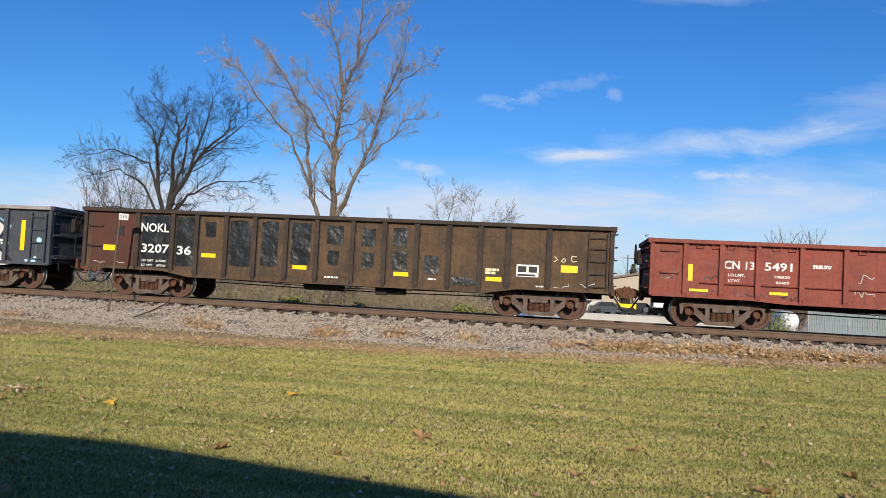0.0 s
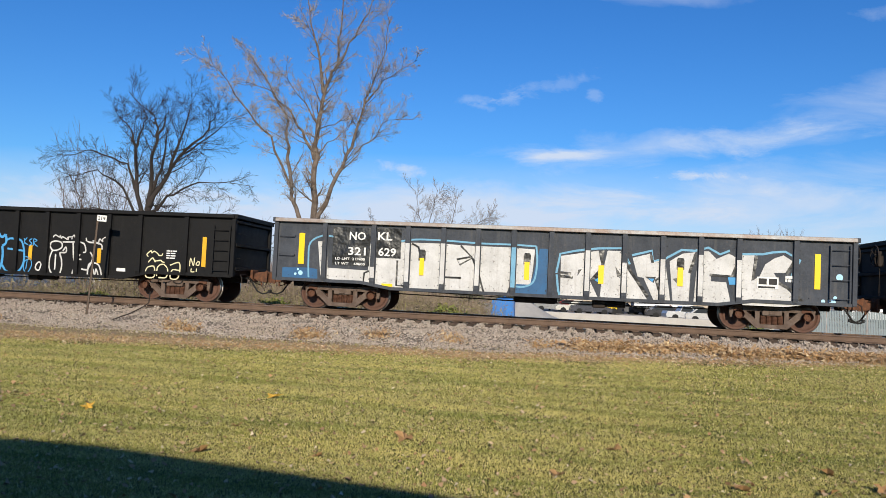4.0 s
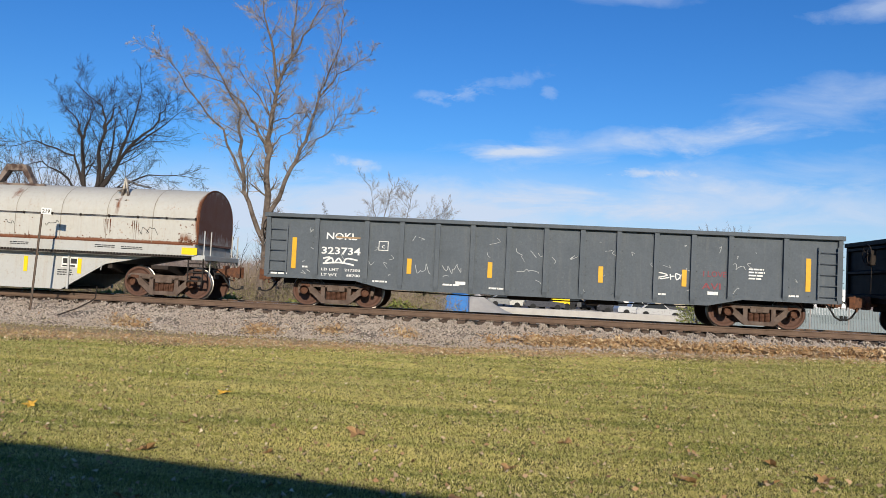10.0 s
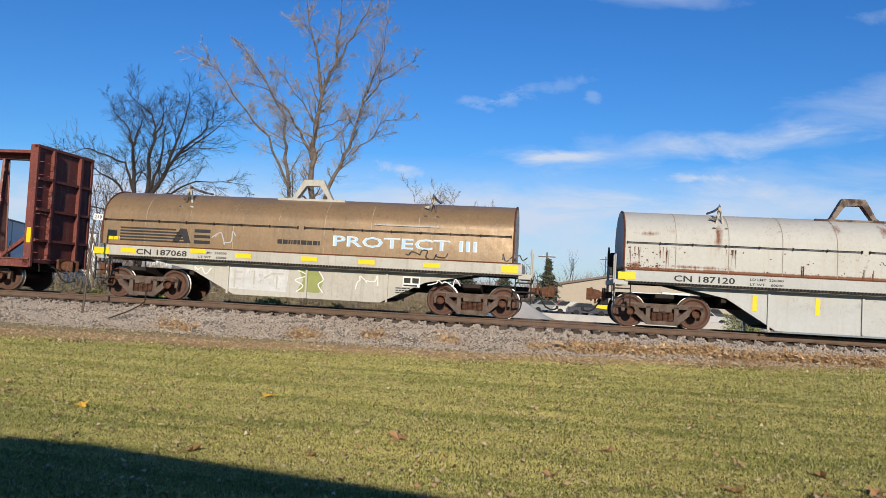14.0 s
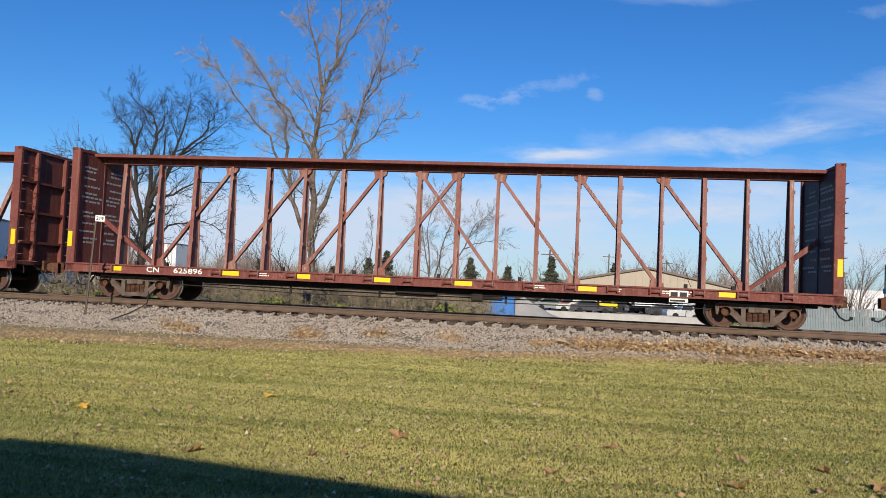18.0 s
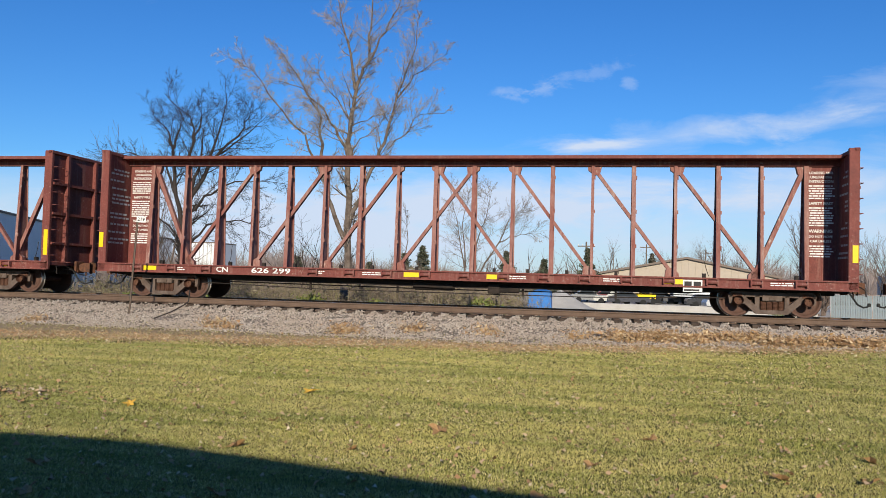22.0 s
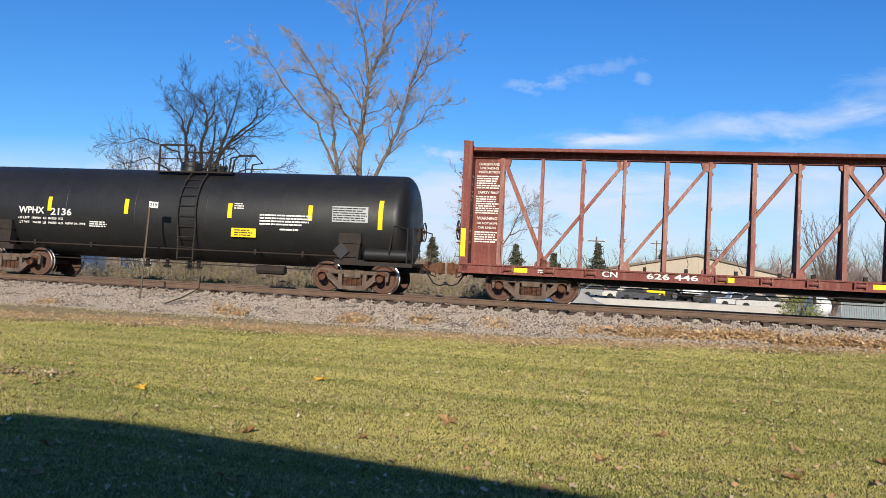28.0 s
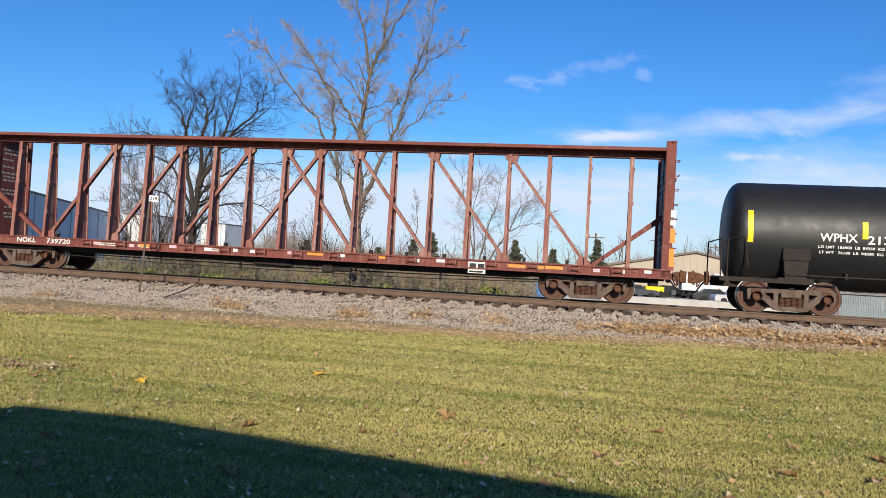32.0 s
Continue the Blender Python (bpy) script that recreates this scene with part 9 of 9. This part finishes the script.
def build_lot():
    m = MB().add([(-10, 46, LOT_Z + 0.03), (75, 44, LOT_Z + 0.03), (95, 128, LOT_Z + 0.03), (-14, 128, LOT_Z + 0.03)], [(0, 1, 2, 3)])
    solid("lot", m, M_LOT, "pale gravel lot with parked vehicles", "lot", kind="structure")
    gable("warehouse", "beige ribbed steel building with a low gable", -0.3, 22.5, 108, 140, 3.6, 5.8, M_BEIGE, 0.9, doors=((15.5, 3.2, 2.6),))
    flat_building("long_shed", "long pale industrial hall with a flat roof", [(-62.5, 89), (-46, 53), (-69, 42.6), (-85.5, 78.6)], 6.7)
    flat_building("storage_shed", "white flat-roofed storage building", [(-62.3, 91.5), (-58.1, 91.5), (-58.1, 99), (-62.3, 99)], 6.8)
    flat_building("storage_shed", "small white flat-roofed building", [(-52.9, 95), (-49.5, 95), (-49.5, 101), (-52.9, 101)], 6.2)
    box_trailer(33.5, 92, 8.0, 2.9, 8, 2)
    box_trailer(10.6, 99, 4.2, 2.0, 4, 3, "small white box trailer beside parked cars")
    box_trailer(14.6, 104, 3.4, 2.2, -3, 4, "small white box trailer beside the beige building")
    for i, (s, y, turn, col, k) in enumerate(((0.035, 92, 8, (0.05, 0.05, 0.06), 0), (-0.012, 96, 5, (0.2, 0.2, 0.2), 0), (0.150, 86, 10, (0.50, 0.50, 0.50), 1), (0.178, 82, -6, (0.42, 0.41, 0.40), 0),
                                              (0.128, 90, 4, (0.03, 0.03, 0.035), 0), (0.012, 100, 7, (0.24, 0.04, 0.04), 0), (0.018, 93, 175, (0.52, 0.50, 0.45), 1), (0.075, 102, 9, (0.02, 0.02, 0.025), 0),
                                              (0.098, 101, 3, (0.07, 0.07, 0.075), 1), (0.118, 103, 184, (0.10, 0.03, 0.03), 0), (0.165, 101, 6, (0.03, 0.03, 0.032), 0), (0.188, 100, 2, (0.05, 0.05, 0.055), 1))):
        parked_car(slope_x(s, y), y, turn, col, k)
    e = thing("skip_loader", "small yellow loader parked on the lot", "machine", pose(5.4, 97, LOT_Z, 0, 0, 12))
    part("body", MB().cbox(-1.2, 1.0, -0.7, 0.7, 0.5, 1.3, 0.05), M_YELLOW, e)
    part("cab", MB().cbox(-0.7, 0.3, -0.6, 0.6, 1.3, 2.1, 0.05), M_TYRE, e)
    part("bucket", MB().prism([(1.0, 0.15), (1.8, 0.15), (1.8, 0.25), (1.2, 0.8), (1.0, 0.8)], -0.8, 0.8), M_TYRE, e)
    for xx in (-0.8, 0.6):
        for s in (-1, 1):
            part("wheel", MB().cyl((xx, s * 0.85, 0.4), (xx, s * 0.6, 0.4), 0.4, n=12), M_TYRE, e)
    rg = random.Random(3)
    m = MB()
    n = 22
    vs = [(0, 0, 1.75)]
    for r, z in ((1.2, 1.1), (2.5, 0.35), (3.4, 0.0)):
        for i in range(n):
            a = 2 * math.pi * i / n
            k = rg.uniform(0.88, 1.12)
            vs.append((r * k * math.cos(a), r * k * math.sin(a), z * rg.uniform(0.85, 1.1)))
    fs = [(0, 1 + i, 1 + (i + 1) % n) for i in range(n)]
    for j in range(2):
        fs += [(1 + j * n + i, 1 + (j + 1) * n + i, 1 + (j + 1) * n + (i + 1) % n, 1 + j * n + (i + 1) % n) for i in range(n)]
    solid("gravel_pile", m.add(vs, fs), M_CONCRETE, "pale grey heap of gravel", "gravel", at=(-3.4, 70, LOT_Z))
    m = MB().add([(-1.0, -0.8, 0), (1.0, -0.8, 0), (1.0, 0.8, 0), (-1.0, 0.8, 0), (-0.9, -0.7, 1.5), (0.9, -0.75, 1.7), (0.95, 0.7, 1.6), (-0.9, 0.7, 1.4), (0.1, 0, 1.85)],
                 [(0, 1, 5, 4), (1, 2, 6, 5), (2, 3, 7, 6), (3, 0, 4, 7), (4, 5, 8), (5, 6, 8), (6, 7, 8), (7, 4, 8)])
    solid("covered_stack", m, M_BLUE, "stack of goods under a bright blue tarpaulin", "tarpaulin", at=(-4.9, 66, LOT_Z), smooth=False)
    e = thing("gas_tank", "white cylindrical gas tank lying on concrete feet", "tank", (15.4, 64, LOT_Z))
    part("tank", MB().lathe([(-1.9, 0.0), (-1.85, 0.35), (-1.6, 0.62), (-1.2, 0.72), (1.2, 0.72), (1.6, 0.62), (1.85, 0.35), (1.9, 0.0)], (0, 0, 1.1), "y", 20), M_PALE, e)
    for yy in (-1.0, 1.0):
        part("foot", MB().box(-0.5, 0.5, yy - 0.12, yy + 0.12, 0, 0.6), M_CONCRETE, e, smooth=False)
    # slatted fence beyond the lot
    e = thing("fence", "grey slatted chain-link fence", "fence", (0, 0, LOT_Z))
    for i in range(12):
        x0, x1 = 17.6 + i * 3.0, 20.6 + i * 3.0
        part("post", MB().cyl((x0, 66, 0), (x0, 66, 2.1), 0.05, n=8), M_SILVER, e)
        m = MB()
        for k in range(25):
            m.box(x0 + k * 0.12 + 0.01, x0 + k * 0.12 + 0.105, 65.98, 66.0, 0.05, 2.0)
        part("slat_panel", m, M_MESH, e, smooth=False)["kind"] = "stuff"
        part("rail", MB().cyl((x0, 66, 2.05), (x1, 66, 2.05), 0.03, n=6), M_SILVER, e)
    # low kerb wall at the lot's edge
    solid("retaining_kerb", MB().cbox(-1.5, 15.5, 72.0, 72.4, LOT_Z - 0.1, LOT_Z + 0.62, 0.03), M_CONCRETE, "long low concrete kerb at the lot", "kerb")
    for k, (s, y, h) in enumerate(((-0.228, 92, 7.2), (-0.252, 96, 6.4), (-0.118, 100, 7.0), (-0.07, 104, 6.2), (-0.0155, 100, 7.6), (0.062, 150, 9.0), (-0.40, 95, 5.6), (-0.30, 98, 5.2))):
        conifer(slope_x(s, y), y, h - 1.0, 50 + k)
    for s, y, h in ((-0.018, 112, 9.4), (0.125, 170, 11.0), (0.055, 160, 11.5)):
        utility_pole(slope_x(s, y), y, h - 1.3)
    shrub(12.2, 55, 3.0, 1.9, 61, "green leafy shrub at the lot's edge")
    for k, (x, y, w, h) in enumerate(((-12.5, 33, 1.6, 1.1), (-9.0, 31.5, 1.4, 0.9), (-5.0, 34, 1.6, 1.2), (-17.5, 32.5, 1.5, 1.0), (-4.0, 31.0, 1.0, 0.8), (-21, 33, 1.6, 1.0))):
        shrub(x, y, w, h, 70 + k, "yellow-green shrub among dry scrub", ground_z(x, y))


build_lot()


def build_far_wood():
    """Hazy bare wood along the horizon: upright slivers in a long thicket."""
    rs = np.random.RandomState(44)
    trees, per = 460, 170
    ty = rs.uniform(120, 175, trees)
    tx = rs.uniform(-0.95, 0.75, trees) * ty
    th = rs.uniform(6.5, 11.0, trees) * (0.85 + 0.2 * np.sin(tx * 0.07))
    u = rs.uniform(0.15, 0.8, (trees, per))
    a, out = rs.uniform(0, 6.28, (trees, per)), rs.uniform(0.0, 1.0, (trees, per)) ** 0.7
    reach = th[:, None] * 0.42 * out
    z0 = -2.2 + th[:, None] * u * 0.6
    z1 = -2.2 + th[:, None] * np.clip(u * 0.6 + 0.12 + 0.36 * np.sqrt(1 - out * 0.8), 0, 1.0)
    x0, y0 = tx[:, None] + reach * 0.15 * np.cos(a), ty[:, None] + reach * 0.15 * np.sin(a)
    x1, y1 = tx[:, None] + reach * np.cos(a), ty[:, None] + reach * np.sin(a)
    w = rs.uniform(0.018, 0.06, (trees, per))
    v = np.stack([np.stack([x0 - w, y0, z0], -1), np.stack([x0 + w, y0, z0], -1), np.stack([x1, y1, z1], -1)], 2)
    tagged(new("far_wood", tri_mesh("far_wood", v.reshape(-1, 3), 3, M_FARWOOD)), "bare grey-brown wood along the horizon", "wood", kind="stuff")


M_FARWOOD = island_mat("far_wood", [(0.23, 0.19, 0.18), (0.30, 0.25, 0.235), (0.17, 0.145, 0.14), (0.26, 0.20, 0.175)], 0.95)
build_far_wood()
# ---------- motion of the train ----------
def motions():
    half = [i * 0.5 for i in range(65)]
    for car in TRAIN:
        x, y, z = car.location
        walk(car, [(t, TURN @ pose(x + run(t), y, z)) for t in half])
    lead = {}
    for w, d in WHEELSETS:
        if d not in lead:
            walk(w, [(t / 10, pose(d, 0, WHEEL_R, 0, math.degrees(run(t / 10) / WHEEL_R) % 360, 0)) for t in range(321)])
            lead[d] = w
        else:
            w.rotation_mode = "QUATERNION"
            keys = w.animation_data_create()
            keys.action = lead[d].animation_data.action
            keys.action_slot = lead[d].animation_data.action_slot


motions()
